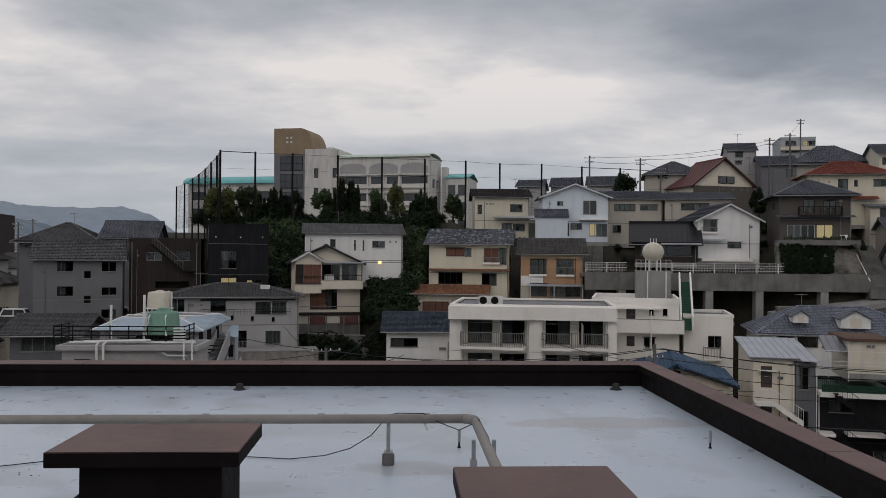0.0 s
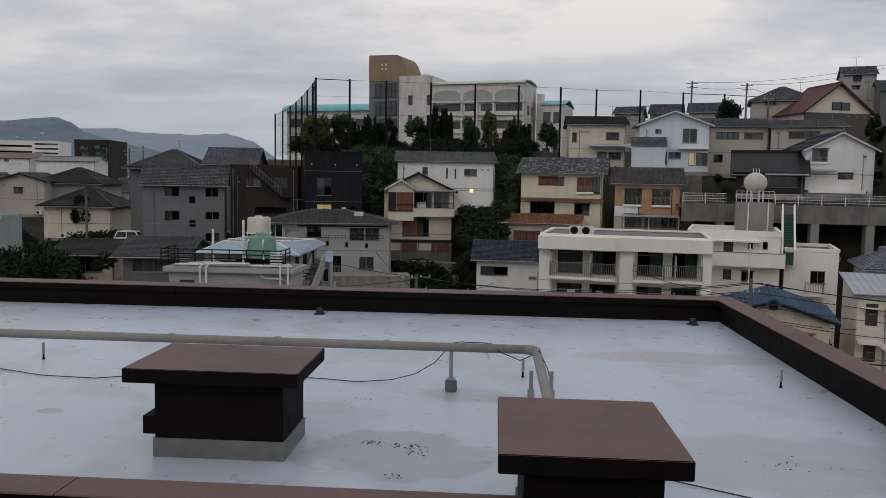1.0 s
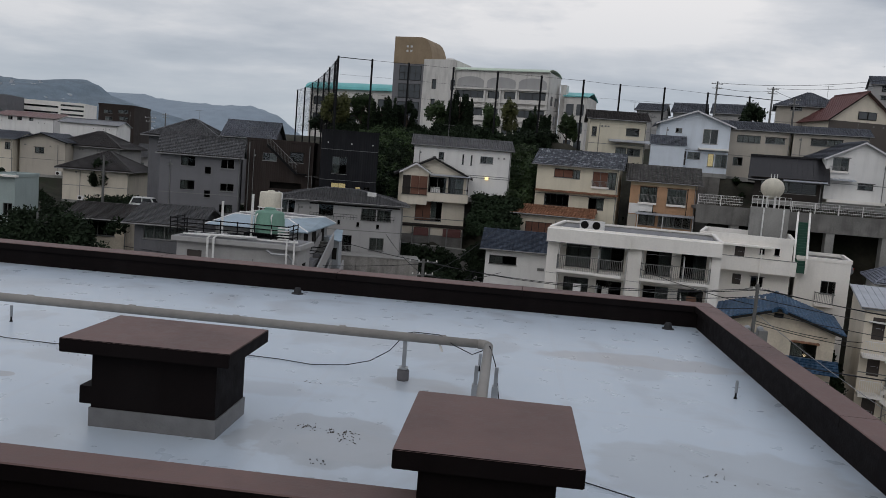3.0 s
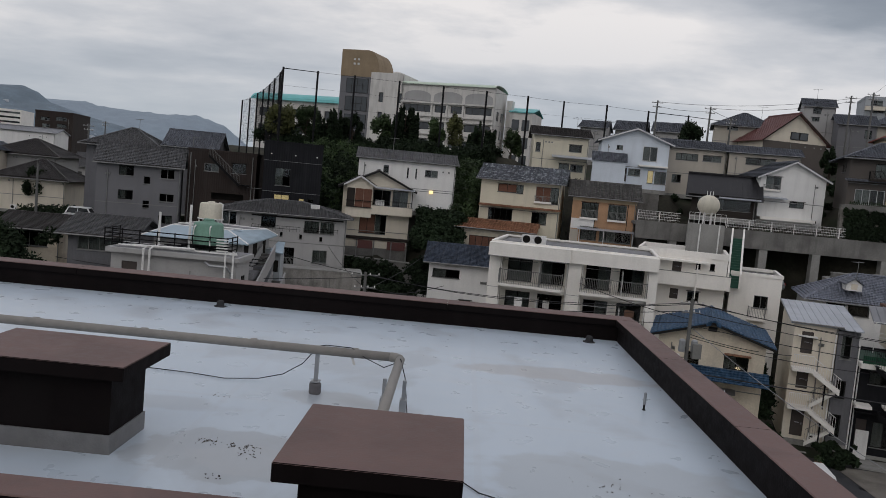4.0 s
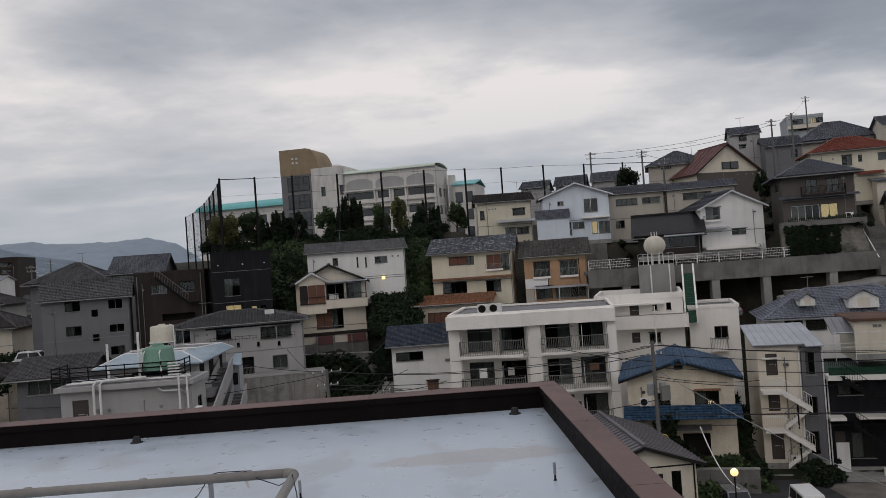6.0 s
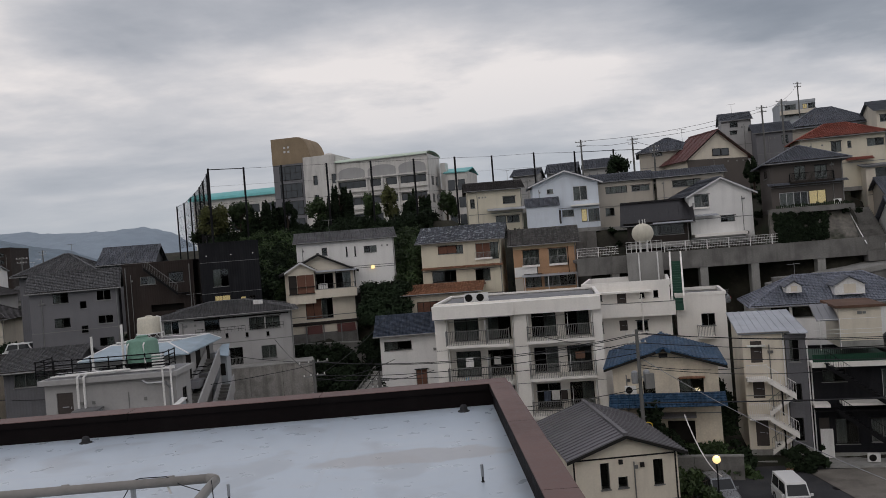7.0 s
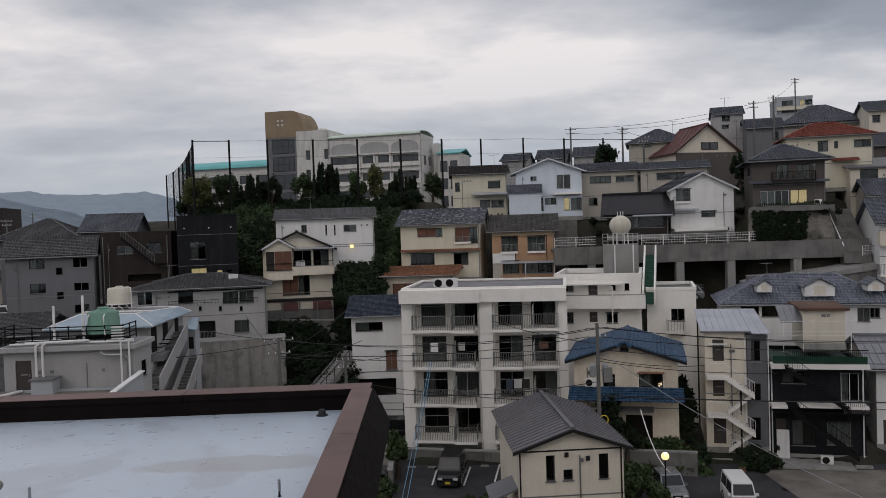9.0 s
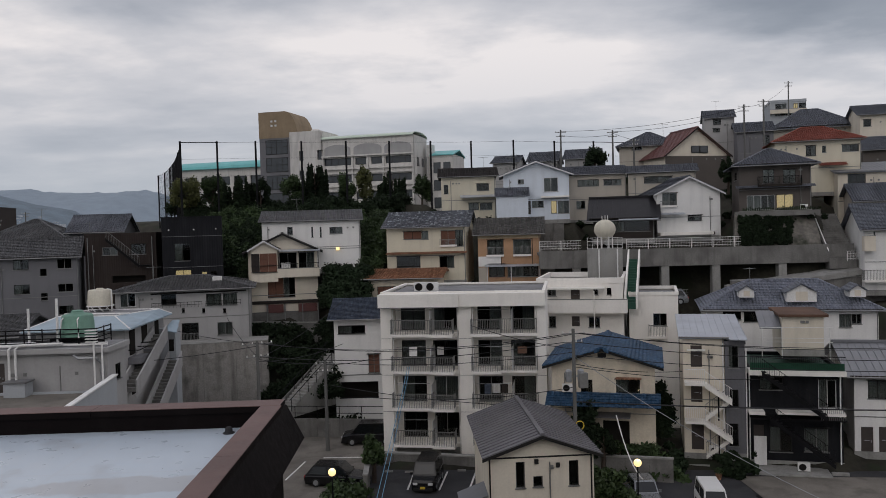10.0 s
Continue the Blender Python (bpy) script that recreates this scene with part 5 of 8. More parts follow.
def teal_hall():
    ob = thing("school_hall", "low school hall with a bright teal roof", "school", pose(-71.0, 190.0, 6.0, 0, 0, -10))
    s = Shape()
    holes = [(1.0 + i * 4.4, 9.0, 3.4, 2.0) for i in range(6)] + [(1.0 + i * 4.4, 5.0, 3.4, 2.0) for i in range(6)]
    facade(s, 28, 13, holes, lambda u, i, z: (u, i, z), 0.4)
    s.box(0, 0.45, 0, 28, 12, 13)
    part("wall", s, "school_wall", ob)
    for u, z, w, h in holes:
        s = Shape()
        s.box(u, 0.35, z, u + w, 0.42, z + h)
        part("window", s, "pane_dark", ob)
    s = Shape()
    for i in range(6):
        q0, q1 = radians(90 * i / 6), radians(90 * (i + 1) / 6)
        a, b = (6 - 6.8 * math.cos(q0), 13 + 2.0 * math.sin(q0)), (6 - 6.8 * math.cos(q1), 13 + 2.0 * math.sin(q1))
        part("roof_panel", Shape().slab([(-1, *a), (29, *a), (29, *b), (-1, *b)], (0, 0, -0.15)), "teal_roof", ob, "teal vaulted roof")


teal_hall()


# ---- foliage ----
def leaves(name, blobs, leaf, mat, seed, parent=None, label="", category="", kind=""):
    """Many small leaf quads in loose clumps: blobs are (x, y, z, rx, ry, rz, count)."""
    rng = np.random.default_rng(seed)
    quads = []
    for x, y, z, rx, ry, rz, count in blobs:
        d = rng.normal(size=(count, 3))
        d /= np.linalg.norm(d, axis=1)[:, None]
        r = rng.uniform(0.55, 1.05, (count, 1)) * (1 + 0.22 * np.sin(d[:, :1] * 5 + x) * np.cos(d[:, 1:2] * 6 + y) + 0.15 * np.sin(d[:, 2:] * 9))
        c = np.array([x, y, z]) + d * r * np.array([rx, ry, rz])
        u = rng.normal(size=(count, 3))
        u /= np.linalg.norm(u, axis=1)[:, None]
        v = np.cross(u, d + 0.4 * rng.normal(size=(count, 3)))
        v /= np.linalg.norm(v, axis=1)[:, None] + 1e-6
        size = leaf * rng.uniform(0.6, 1.3, (count, 1))
        quads.append(np.stack([c - u * size * 0.5, c + v * size * 0.35, c + u * size * 0.55, c - v * size * 0.35], 1))
    q = np.concatenate(quads)
    me = bpy.data.meshes.new(name)
    me.from_pydata(q.reshape(-1, 3).tolist(), [], np.arange(len(q) * 4).reshape(-1, 4).tolist())
    me.materials.append(MATS[mat])
    ob = new(name, me)
    if parent:
        ob.parent = parent
    return tagged(ob, label, category, kind=kind)


def tree(x, y, z, height, spread, mat, label, style="round", seed=0):
    rng = random.Random(seed)
    ob = thing("tree", label, "tree", pose(x, y, z))
    s = Shape()
    s.tube([(0, 0, -0.3), (0.05, 0, height * 0.3), (0.1, 0.05, height * 0.6), (0.08, 0.1, height * 0.85)], [0.18, 0.14, 0.09, 0.03], 7)
    for k in range(6):
        q, h0 = rng.uniform(0, 6.3), height * rng.uniform(0.25, 0.6)
        s.tube([(0.05, 0, h0), (math.cos(q) * spread * 0.35, math.sin(q) * spread * 0.35, h0 + height * 0.14), (math.cos(q) * spread * 0.7, math.sin(q) * spread * 0.7, h0 + height * 0.2)], [0.07, 0.045, 0.015], 5)
    part("trunk", s, "bark", ob)
    blobs = []
    if style == "spire":
        for k in range(int(9 + spread * 6)):
            q, r, lean = rng.uniform(0, 6.3), spread * math.sqrt(rng.random()), rng.uniform(-0.3, 0.3)
            top = height * rng.uniform(0.68, 1.03) * (1 - 0.22 * r / spread)
            for j in range(7):
                f = (j + 0.5) / 7
                fat = 0.62 * (1.05 - f) ** 0.8 + 0.04
                blobs.append((math.cos(q) * r + lean * f, math.sin(q) * r, top * (0.04 + 0.96 * f), fat, fat, top * 0.1, int(170 * fat + 60)))
    else:
        for k in range(int(8 + spread * 4)):
            q, r, f = rng.uniform(0, 6.3), spread * math.sqrt(rng.random()), rng.random()
            blobs.append((math.cos(q) * r * (1 - 0.5 * f), math.sin(q) * r * (1 - 0.5 * f), height * (0.35 + 0.55 * f), spread * rng.uniform(0.24, 0.4), spread * rng.uniform(0.24, 0.4), height * rng.uniform(0.12, 0.2), 260))
    leaves("crown", blobs, 0.30, mat, seed, ob)
    return ob


def thicket(x0, y0, x1, y1, n, size, mat, seed, label, lift=0.0, z=None):
    """Undergrowth along a strip of the slope from (x0, y0) to (x1, y1)."""
    rng = random.Random(seed)
    blobs = []
    for i in range(n):
        x, y = rng.uniform(min(x0, x1), max(x0, x1)), rng.uniform(min(y0, y1), max(y0, y1))
        g = ground_height(x, y) if z is None else z
        k = size * rng.uniform(0.6, 1.3)
        blobs.append((x, y, g + lift + k * 0.45, k, k, k * 0.8, int(200 * k + 80)))
    return leaves("undergrowth", blobs, 0.32, mat, seed, label=label, category="undergrowth", kind="stuff")


SPIKY, LEAFY, THIN = "dark spiky conifers on the school bank", "dark green leafy tree on the school bank", "thin pale green tree before the school"
TREES = [(-32.8, 101.5, 5.4, 5.6, 2.2, "leaf_olive", "yellow-green leafy tree by the netting posts", "round"), (-30.2, 103.0, 5.6, 5.4, 2.2, "leaf_green", LEAFY, "round"),
         (-27.4, 104.0, 5.4, 6.2, 2.2, "leaf_dark", SPIKY, "spire"), (-24.8, 106.0, 5.6, 5.2, 1.4, "leaf_dark", LEAFY, "round"), (-21.9, 112.0, 6.3, 5.0, 1.8, "leaf_green", LEAFY, "round"),
         (-18.9, 112.0, 6.3, 6.9, 1.9, "leaf_dark", SPIKY, "spire"), (-8.0, 112.0, 5.9, 6.1, 2.3, "leaf_dark", SPIKY, "spire")] + [
         (-14.4, 112.5, 6.2, 5.0, 1.5, "leaf_green", THIN, "round"), (-11.9, 112.0, 6.2, 5.8, 1.3, "leaf_olive", THIN, "round"), (-3.9, 113.0, 6.0, 4.8, 1.4, "leaf_green", LEAFY, "round"),
         (-36.0, 108.0, 5.2, 5.6, 2.2, "leaf_dark", LEAFY, "round"), (-40.0, 116.0, 4.5, 5.0, 2.0, "leaf_dark", LEAFY, "round"),
         (20.5, 117.0, 9.5, 4.5, 2.0, "leaf_dark", "dark round tree behind the houses", "round"), (36.5, 108.0, 7.0, 4.5, 1.2, "leaf_dark", "dark round tree behind the houses", "round")] + [
         (-66.0, 100.0, -5.5, 5.0, 1.8, "leaf_dark", "dark garden tree between roofs", "round"), (-75.5, 92.0, -6.5, 4.0, 1.5, "leaf_dark", "dark garden tree between roofs", "round"),
         (-1.9, 58.0, -14.5, 3.6, 0.85, "leaf_green", "small clipped green tree beside the parking lot", "round"), (14.0, 51.6, -14.5, 2.6, 1.7, "leaf_green", "bushy green shrub beside the street", "round"), (12.6, 53.5, -14.5, 2.6, 1.6, "leaf_green", "bushy green shrub beside the street", "round"), (13.2, 59.2, -13.0, 3.8, 1.3, "leaf_dark", "dark garden tree before the blue-roofed house", "round"),
         (14.3, 58.6, -13.6, 2.6, 0.9, "leaf_dark", "dark garden tree before the blue-roofed house", "round")]
for i, (x, y, z, h, sp, mat, label, style) in enumerate(TREES):
    tree(x, y, z, h, sp, mat, label, style, 100 + i)
STRIPS = [(-27.5, 95, -22, 104, 70, 1.0, "leaf_green", "dense green shrubs on the bank"), (-24, 96, -21, 100, 30, 1.1, "leaf_dark", "dark shrubs on the bank"), (-34, 103, -5, 109, 120, 1.0, "leaf_dark", "dark hedge along the school bank"),
          (-9.2, 96, -7, 104, 40, 1.1, "leaf_dark", "dark shrubs beside the white house"), (-12, 83.5, -7.2, 90, 70, 0.9, "leaf_dark", "dark shrubs below the white house"), (-20, 83, -12, 86, 50, 0.8, "leaf_dark", "dark weeds under the balcony house"),
          (-9.5, 72, -6.3, 82, 90, 0.9, "leaf_dark", "dark shrubs on the steep bank"), (-14.5, 79, -11.5, 83, 40, 0.7, "leaf_dark", "dark shrubs under the grey house"), (-19, 66, -15.5, 69, 16, 0.5, "leaf_dark", "weeds below the retaining wall")] + [ (44, 88, 50, 96, 50, 0.9, "leaf_dark", "dark weeds beside the hillside steps"),
          (21, 93.5, 25, 96, 30, 0.6, "leaf_dark", "dark shrubs beside the black-roofed house"), (-66, 60, -55.5, 72, 90, 1.2, "leaf_dark", "dark wild shrubs in the lower gardens"), (-51, 63, -44.5, 79, 170, 1.1, "leaf_dark", "dense dark hedge before the car park"), (-80, 86, -72, 98, 60, 1.0, "leaf_dark", "dark garden shrubs between the roofs"), (-62, 92, -58, 104, 40, 1.0, "leaf_dark", "dark garden shrubs between the roofs"), (-46, 54, -36, 59, 50, 1.0, "leaf_dark", "dark shrubs before the low house"),
          (14, 58, 20, 60.5, 40, 0.5, "leaf_green", "garden shrubs before the blue-roofed house")] + [ (-4.2, 53.5, -2.4, 56, 24, 0.75, "leaf_green", "clipped green bushes beside the parking lot"),
          (-6.5, 50.5, -3, 52.5, 16, 0.5, "leaf_olive", "low yellow-green bushes by the wall"), (3, 51, 6, 53, 16, 0.5, "leaf_green", "low bushes at the edge of the parking lot"), (-38, 100, -35.5, 112, 40, 0.9, "leaf_olive", "dry grass on the bank"),
          (-36, 96, -34, 99, 24, 0.8, "leaf_green", "green shrubs behind the black house"), (22, 108, 34, 116, 50, 0.9, "leaf_dark", "dark shrubs between the upper houses"), (38, 108, 46, 114, 40, 0.9, "leaf_dark", "dark shrubs between the upper houses"),
          (-40, 110, -28, 130, 90, 1.1, "leaf_dark", "dark hedge at the end of the school ground")]
for i, (x0, y0, x1, y1, n, size, mat, label) in enumerate(STRIPS):
    thicket(x0, y0, x1, y1, n, size, mat, 300 + i, label)



def clear_of_houses(x, y, gap):
    for (px, py, pz), ang, w, d in PADS:
        a = radians(ang)
        dx, dy = x - px, y - py
        u, v = dx * math.cos(a) + dy * math.sin(a), -dx * math.sin(a) + dy * math.cos(a)
        if -gap < u < w + gap and -gap - 0.8 < v < d + gap:
            return False
    return True


def bank(a, b, c, d, count, size, mat, seed, label):
    """Shrubs over a steep bank with corners a, b along its foot and c above b, d above a."""
    rng, blobs = random.Random(seed), []
    a, b, c, d = (Vector(q) for q in (a, b, c, d))
    for k in range(count):
        u, v = rng.random(), rng.random()
        p, r = a.lerp(b, u).lerp(d.lerp(c, u), v), size * rng.uniform(0.5, 1.3)
        blobs.append((p.x, p.y, p.z, r, r, r * 0.8, int(190 * r + 90)))
    leaves("undergrowth", blobs, 0.27, mat, seed, label=label, category="undergrowth", kind="stuff")


bank((-25.5, 89.5, -1.5), (-19.4, 88.0, -1.5), (-23.0, 103.0, 6.3), (-30.0, 99.0, 6.0), 90, 0.8, "leaf_green", 401, "dense green shrubs climbing the bank behind the black house")
bank((-25.5, 89.0, -1.8), (-19.4, 87.8, -1.8), (-23.0, 102.5, 5.9), (-30.0, 98.7, 5.8), 220, 0.75, "leaf_dark", 402, "dark shrubs climbing the bank behind the black house")
bank((-8.4, 89.4, -1.2), (-6.4, 89.0, -1.2), (-6.9, 102.0, 5.4), (-10.6, 102.0, 5.4), 80, 0.7, "leaf_green", 403, "green shrubs between the white and the yellow house")
bank((-11.4, 82.0, -4.2), (-6.3, 81.6, -4.2), (-6.8, 87.0, -0.6), (-11.8, 87.0, -0.6), 80, 0.7, "leaf_dark", 404, "dark shrubs below the white house")
bank((-15.0, 73.0, -11.5), (-7.5, 72.5, -11.5), (-9.0, 82.0, -5.6), (-16.5, 80.0, -6.4), 130, 0.65, "leaf_dark", 405, "dark weeds over the steep bank by the steps")
bank((-33.0, 100.0, 5.6), (-5.0, 106.0, 5.6), (-5.0, 108.0, 6.6), (-33.0, 102.0, 6.6), 150, 0.7, "leaf_dark", 406, "dark hedge under the school trees")
bank((31.8, 87.0, 0.9), (37.0, 87.0, 0.8), (38.0, 89.4, 3.5), (32.6, 89.6, 3.8), 330, 0.24, "leaf_dark", 407, "ivy and weeds over the sloped retaining wall")
bank((-50.0, 57.0, -9.5), (-38.0, 57.0, -9.5), (-37.5, 62.0, -4.6), (-49.0, 63.0, -4.4), 130, 1.0, "leaf_dark", 408, "tall dark hedge before the low houses")
bank((-64.0, 70.0, -9.0), (-52.0, 82.0, -8.0), (-54.0, 90.0, -5.5), (-66.0, 86.0, -5.5), 60, 0.8, "leaf_dark", 409, "dark garden shrubs round the lower car park")
rng, weeds = random.Random(77), []
while len(weeds) < 620:
    x, y = rng.uniform(-60, 52), rng.uniform(76, 124)
    if clear_of_houses(x, y, 0.6):
        k = rng.uniform(0.3, 0.75)
        weeds.append((x, y, ground_height(x, y) + k * 0.4, k, k, k * 0.8, 110))
leaves("weeds", weeds, 0.28, "leaf_dark", 78, label="dark weeds and shrubs filling gaps between houses", category="undergrowth", kind="stuff")


# ---- netting posts round the school ground ----
posts = [(-54.1, 140.0, 14.1), (-50.7, 135.0, 14.2), (-46.7, 128.0, 14.4), (-43.1, 121.0, 14.4), (-39.6, 114.0, 14.5), (-36.3, 107.0, 14.6), (-33.6, 101.5, 14.8), (-31.3, 96.0, 14.8)]
row = [(-28.2, 100.0, 15.1), (-24.2, 103.0, 15.3), (-18.7, 105.0, 15.3), (-13.0, 106.0, 15.2), (-7.4, 107.0, 15.1), (-2.0, 108.0, 15.0), (2.8, 121.2, 16.2), (9.1, 122.0, 16.2), (15.2, 122.7, 15.9), (21.1, 123.7, 15.8), (26.4, 125.4, 15.7)]
fence = thing("ball_net_fence", "tall dark netting posts with steel cables round a school ground", "net fence")
for x, y, z in posts + row:
    s = Shape()
    s.tube([(x, y, 4.0 if x < 2 else 8.0), (x, y, z)], 0.13, 8)
    part("post", s, "steel_black", fence)
chain = posts + row
for (a, b) in zip(chain, chain[1:]):
    s = Shape()
    a, b = Vector(a), Vector(b)
    thick = 0.05 if a == Vector(posts[-1]) or a.x > 3 and a.x < 6 or a.x > 10 else 0.018
    s.tube([a - Vector((0, 0, 0.15)), b - Vector((0, 0, 0.15))], thick, 5)
    for drop in (2.2, 4.4, 6.6):
        s.tube([a - Vector((0, 0, drop)), b - Vector((0, 0, drop))], 0.010, 4)
    part("cable", s, "steel_black", fence)
for a, b in zip(posts, posts[1:]):
    a, b = Vector(a), Vector(b)
    s, n = Shape(), int((b - a).length / 0.55)
    for i in range(1, n):
        p = a.lerp(b, i / n)
        s.box(p.x - 0.012, p.y - 0.012, 6.5, p.x + 0.012, p.y + 0.012, p.z)
    part("netting", s, "steel_black", fence)


# ---- retaining walls, viaduct road and steps ----
def wall_run(name, x0, y0, x1, y1, z0, z1, thick, mat, label, joints=2.0):
    a = Vector((x0, y0))
    length, ang = (Vector((x1, y1)) - a).length, math.degrees(math.atan2(y1 - y0, x1 - x0))
    ob = thing(name, label, "wall", pose(x0, y0, z0, 0, 0, ang), kind="structure")
    n = max(1, round(length / joints))
    for i in range(n):
        s = Shape()
        s.box(length * i / n + 0.012, random.uniform(0, 0.015), 0, length * (i + 1) / n - 0.012, thick, z1 - z0)
        part("panel", s, mat, ob)
    s = Shape()
    s.box(-0.02, -0.04, z1 - z0, length + 0.02, thick + 0.04, z1 - z0 + 0.1)
    part("coping", s, "concrete_pale", ob)
    return ob


wall_run("retaining_wall_a", -29.2, 71.6, -14.9, 75.9, -14.0, -6.75, 3.0, "concrete_stained", "stained old concrete retaining wall below the grey house", 3.0)
wall_run("retaining_wall_b", -20.6, 86.0, -11.4, 84.4, -11.5, -6.2, 0.4, "concrete", "dark mossy retaining wall under the balcony house", 2.3)
wall_run("retaining_wall_c", 5.0, 97.6, 14.5, 96.0, -1.5, 3.6, 0.4, "concrete", "dark stone retaining wall behind the orange house", 1.2)
wall_run("retaining_wall_d", -2.4, 62.3, 10.6, 60.4, -15.0, -13.65, 0.4, "concrete", "weathered concrete base wall under the apartment block", 1.3)
wall_run("retaining_wall_e", -2.9, 61.5, -2.2, 55.5, -15.0, -13.2, 0.3, "concrete", "low concrete wall beside the parking lot", 2.0)
solid("retaining_slope", Shape().slab([(31.4, 87.1, 0.6), (40.2, 87.1, 0.4), (40.4, 89.9, 4.1), (32.4, 90.3, 4.2)], (0, 0.6, -0.6)), "concrete_mossy", "mossy sloped retaining wall under the dark brown house", "wall", kind="structure")
wall_run("retaining_wall_g", 12.6, 59.0, 19.0, 57.9, -15.0, -12.9, 0.3, "concrete", "weathered garden wall before the blue-roofed house", 1.6)
wall_run("retaining_wall_h", 30.0, 83.2, 46.5, 85.6, -9.0, -2.6, 0.4, "concrete", "stained concrete wall along the ramp", 2.5)
wall_run("retaining_wall_i", -22.0, 93.3, -8.0, 91.0, -6.0, -1.2, 0.4, "concrete", "concrete terrace wall below the white house", 2.3)


def fence_run(x0, y0, x1, y1, z, h, mat, label, step=1.0, bars=4, stile=2.2):
    length, ang = math.hypot(x1 - x0, y1 - y0), math.degrees(math.atan2(y1 - y0, x1 - x0))
    ob = thing("guard_fence", label, "fence", pose(x0, y0, z, 0, 0, ang), group="white guard fences")
    for i in range(int(length / stile) + 1):
        s = Shape()
        s.box(i * stile - 0.035, -0.035, 0, i * stile + 0.035, 0.035, h)
        part("post", s, mat, ob)
    for k in range(bars):
        s, zz = Shape(), h * (k + 1) / bars
        s.box(0, -0.02, zz - 0.035, length, 0.02, zz)
        part("rail", s, mat, ob)
    s = Shape()
    for i in range(int(length / 0.16)):
        s.box(i * 0.16, -0.006, 0.08, i * 0.16 + 0.012, 0.006, h - 0.03)
    part("mesh_panel", s, mat, ob)
    return ob


VIA = pose(11.2, 86.2, 0, 0, 0, 1)
ob = thing("viaduct_road", "grey concrete hillside road on pillars", "road", VIA, kind="structure")
s = Shape()
s.box(0, 0, -1.15, 32, 0.3, 0.7)
s.box(0, 0.3, 0.2, 32, 5.5, 0.5)
part("edge_beam", s, "concrete", ob)
s = Shape()
s.box(-2, 5.0, -7, 32, 5.4, 0.2)
part("back_wall", s, "concrete", ob)
for x in (3.5, 12.6, 17.8, 24.5):
    s = Shape()
    s.box(x, 0.1, -7, x + 0.8, 1.1, -1.15)
    part("pillar", s, "concrete_pale", ob)
fence_run(11.3, 86.3, 15.6, 86.4, 0.7, 1.05, "paint_white", "white metal guard fence on the road edge")
fence_run(20.3, 86.45, 31.9, 86.65, 0.7, 1.05, "paint_white", "white metal guard fence on the road edge")
fence_run(20.6, 85.2, 26.2, 85.3, -4.6, 1.1, "rail_grey", "grey mesh fence under the road")
fence_run(42.0, 85.5, 46.5, 86.3, -1.0, 1.0, "paint_white", "white metal guard fence by the steps")
s = Shape()
s.slab([(30.0, 83.0, -3.4), (46.5, 85.4, -1.5), (46.0, 88.8, -1.2), (30.0, 86.0, -3.2)], (0, 0, -0.5))
solid("ramp", s, "concrete_pale", "pale concrete ramp climbing to the upper lane", "ramp", kind="structure")
ob = thing("hillside_steps", "dark concrete steps with a white handrail", "steps", pose(40.6, 86.4, -0.8, 0, 0, -6), kind="structure")
for i in range(22):
    s = Shape()
    s.box(0, i * 0.32, -1, 2.6, i * 0.32 + 0.33, i * 0.22)
    part("step", s, "concrete", ob)
s = Shape()
s.tube([(-0.1, -0.2, 0.8), (-0.1, 7.0, 5.8)], 0.06, 6)
part("handrail", s, "paint_white", ob)

# worn steps down the bank beside the grey house
ob = thing("bank_steps", "old concrete steps down the overgrown bank", "steps", pose(-12.6, 71.0, -12.0, 0, 0, -28), kind="structure")
for i in range(20):
    part("step", Shape().box(0, i * 0.34, -0.8, 1.5, i * 0.34 + 0.34, i * 0.2), "concrete_pale", ob)
for u in (-0.15, 1.55):
    part("handrail", Shape().tube([(u, -0.2, 0.8), (u, 7.0, 4.9)], 0.035, 6), "steel_black", ob)
    for i in range(7):
        part("rail_post", Shape().tube([(u, i * 1.1, i * 0.645 - 0.2), (u, i * 1.1, i * 0.645 + 0.95)], 0.03, 6), "steel_black", ob)
part("side_wall", Shape().slab([(-0.3, -0.3, -0.8), (-0.3, 7.2, 3.6), (-0.3, 7.2, 4.2), (-0.3, -0.3, 0.0)], (0.15, 0, 0)), "concrete", ob)

# ball-shaped water tank on its block
ob = thing("water_tank", "cream ball-shaped water tank on a concrete block", "water tank", pose(17.75, 83.7, 0, 0, 0, -8))
s = Shape()
s.box(-1.75, -1.0, -6, 1.7, 1.5, 0.95)
part("block", s, "concrete_pale", ob)
s = Shape()
s.turned([(1.08 * math.sin(radians(q)), 2.85 - 1.0 * math.cos(radians(q))) for q in range(8, 180, 12)], (0, 0.1, 0), 28)
part("ball", s, "tank_cream", ob, smooth=True)
for q in range(6):
    s = Shape()
    s.tube([(0.75 * math.cos(q * 1.047), 0.1 + 0.75 * math.sin(q * 1.047), 0.95), (0.72 * math.cos(q * 1.047), 0.1 + 0.72 * math.sin(q * 1.047), 2.2)], 0.05, 6)
    part("leg", s, "paint_white", ob)
for x in (-0.25, 0.05, 0.3):
    s = Shape()
    s.tube([(x, 0.1, 3.7), (x, 0.1, 4.25)], 0.035, 6)
    part("vent_stub", s, "paint_white", ob)
s = Shape()
for zz in (1.35, 1.7, 2.05):
    s.box(-1.75, -1.0, zz - 0.03, 1.7, -0.96, zz)
for i in range(8):
    s.box(-1.75 + i * 0.488, -1.0, 0.95, -1.71 + i * 0.488, -0.96, 2.05)
part("railing", s, "paint_white", ob)
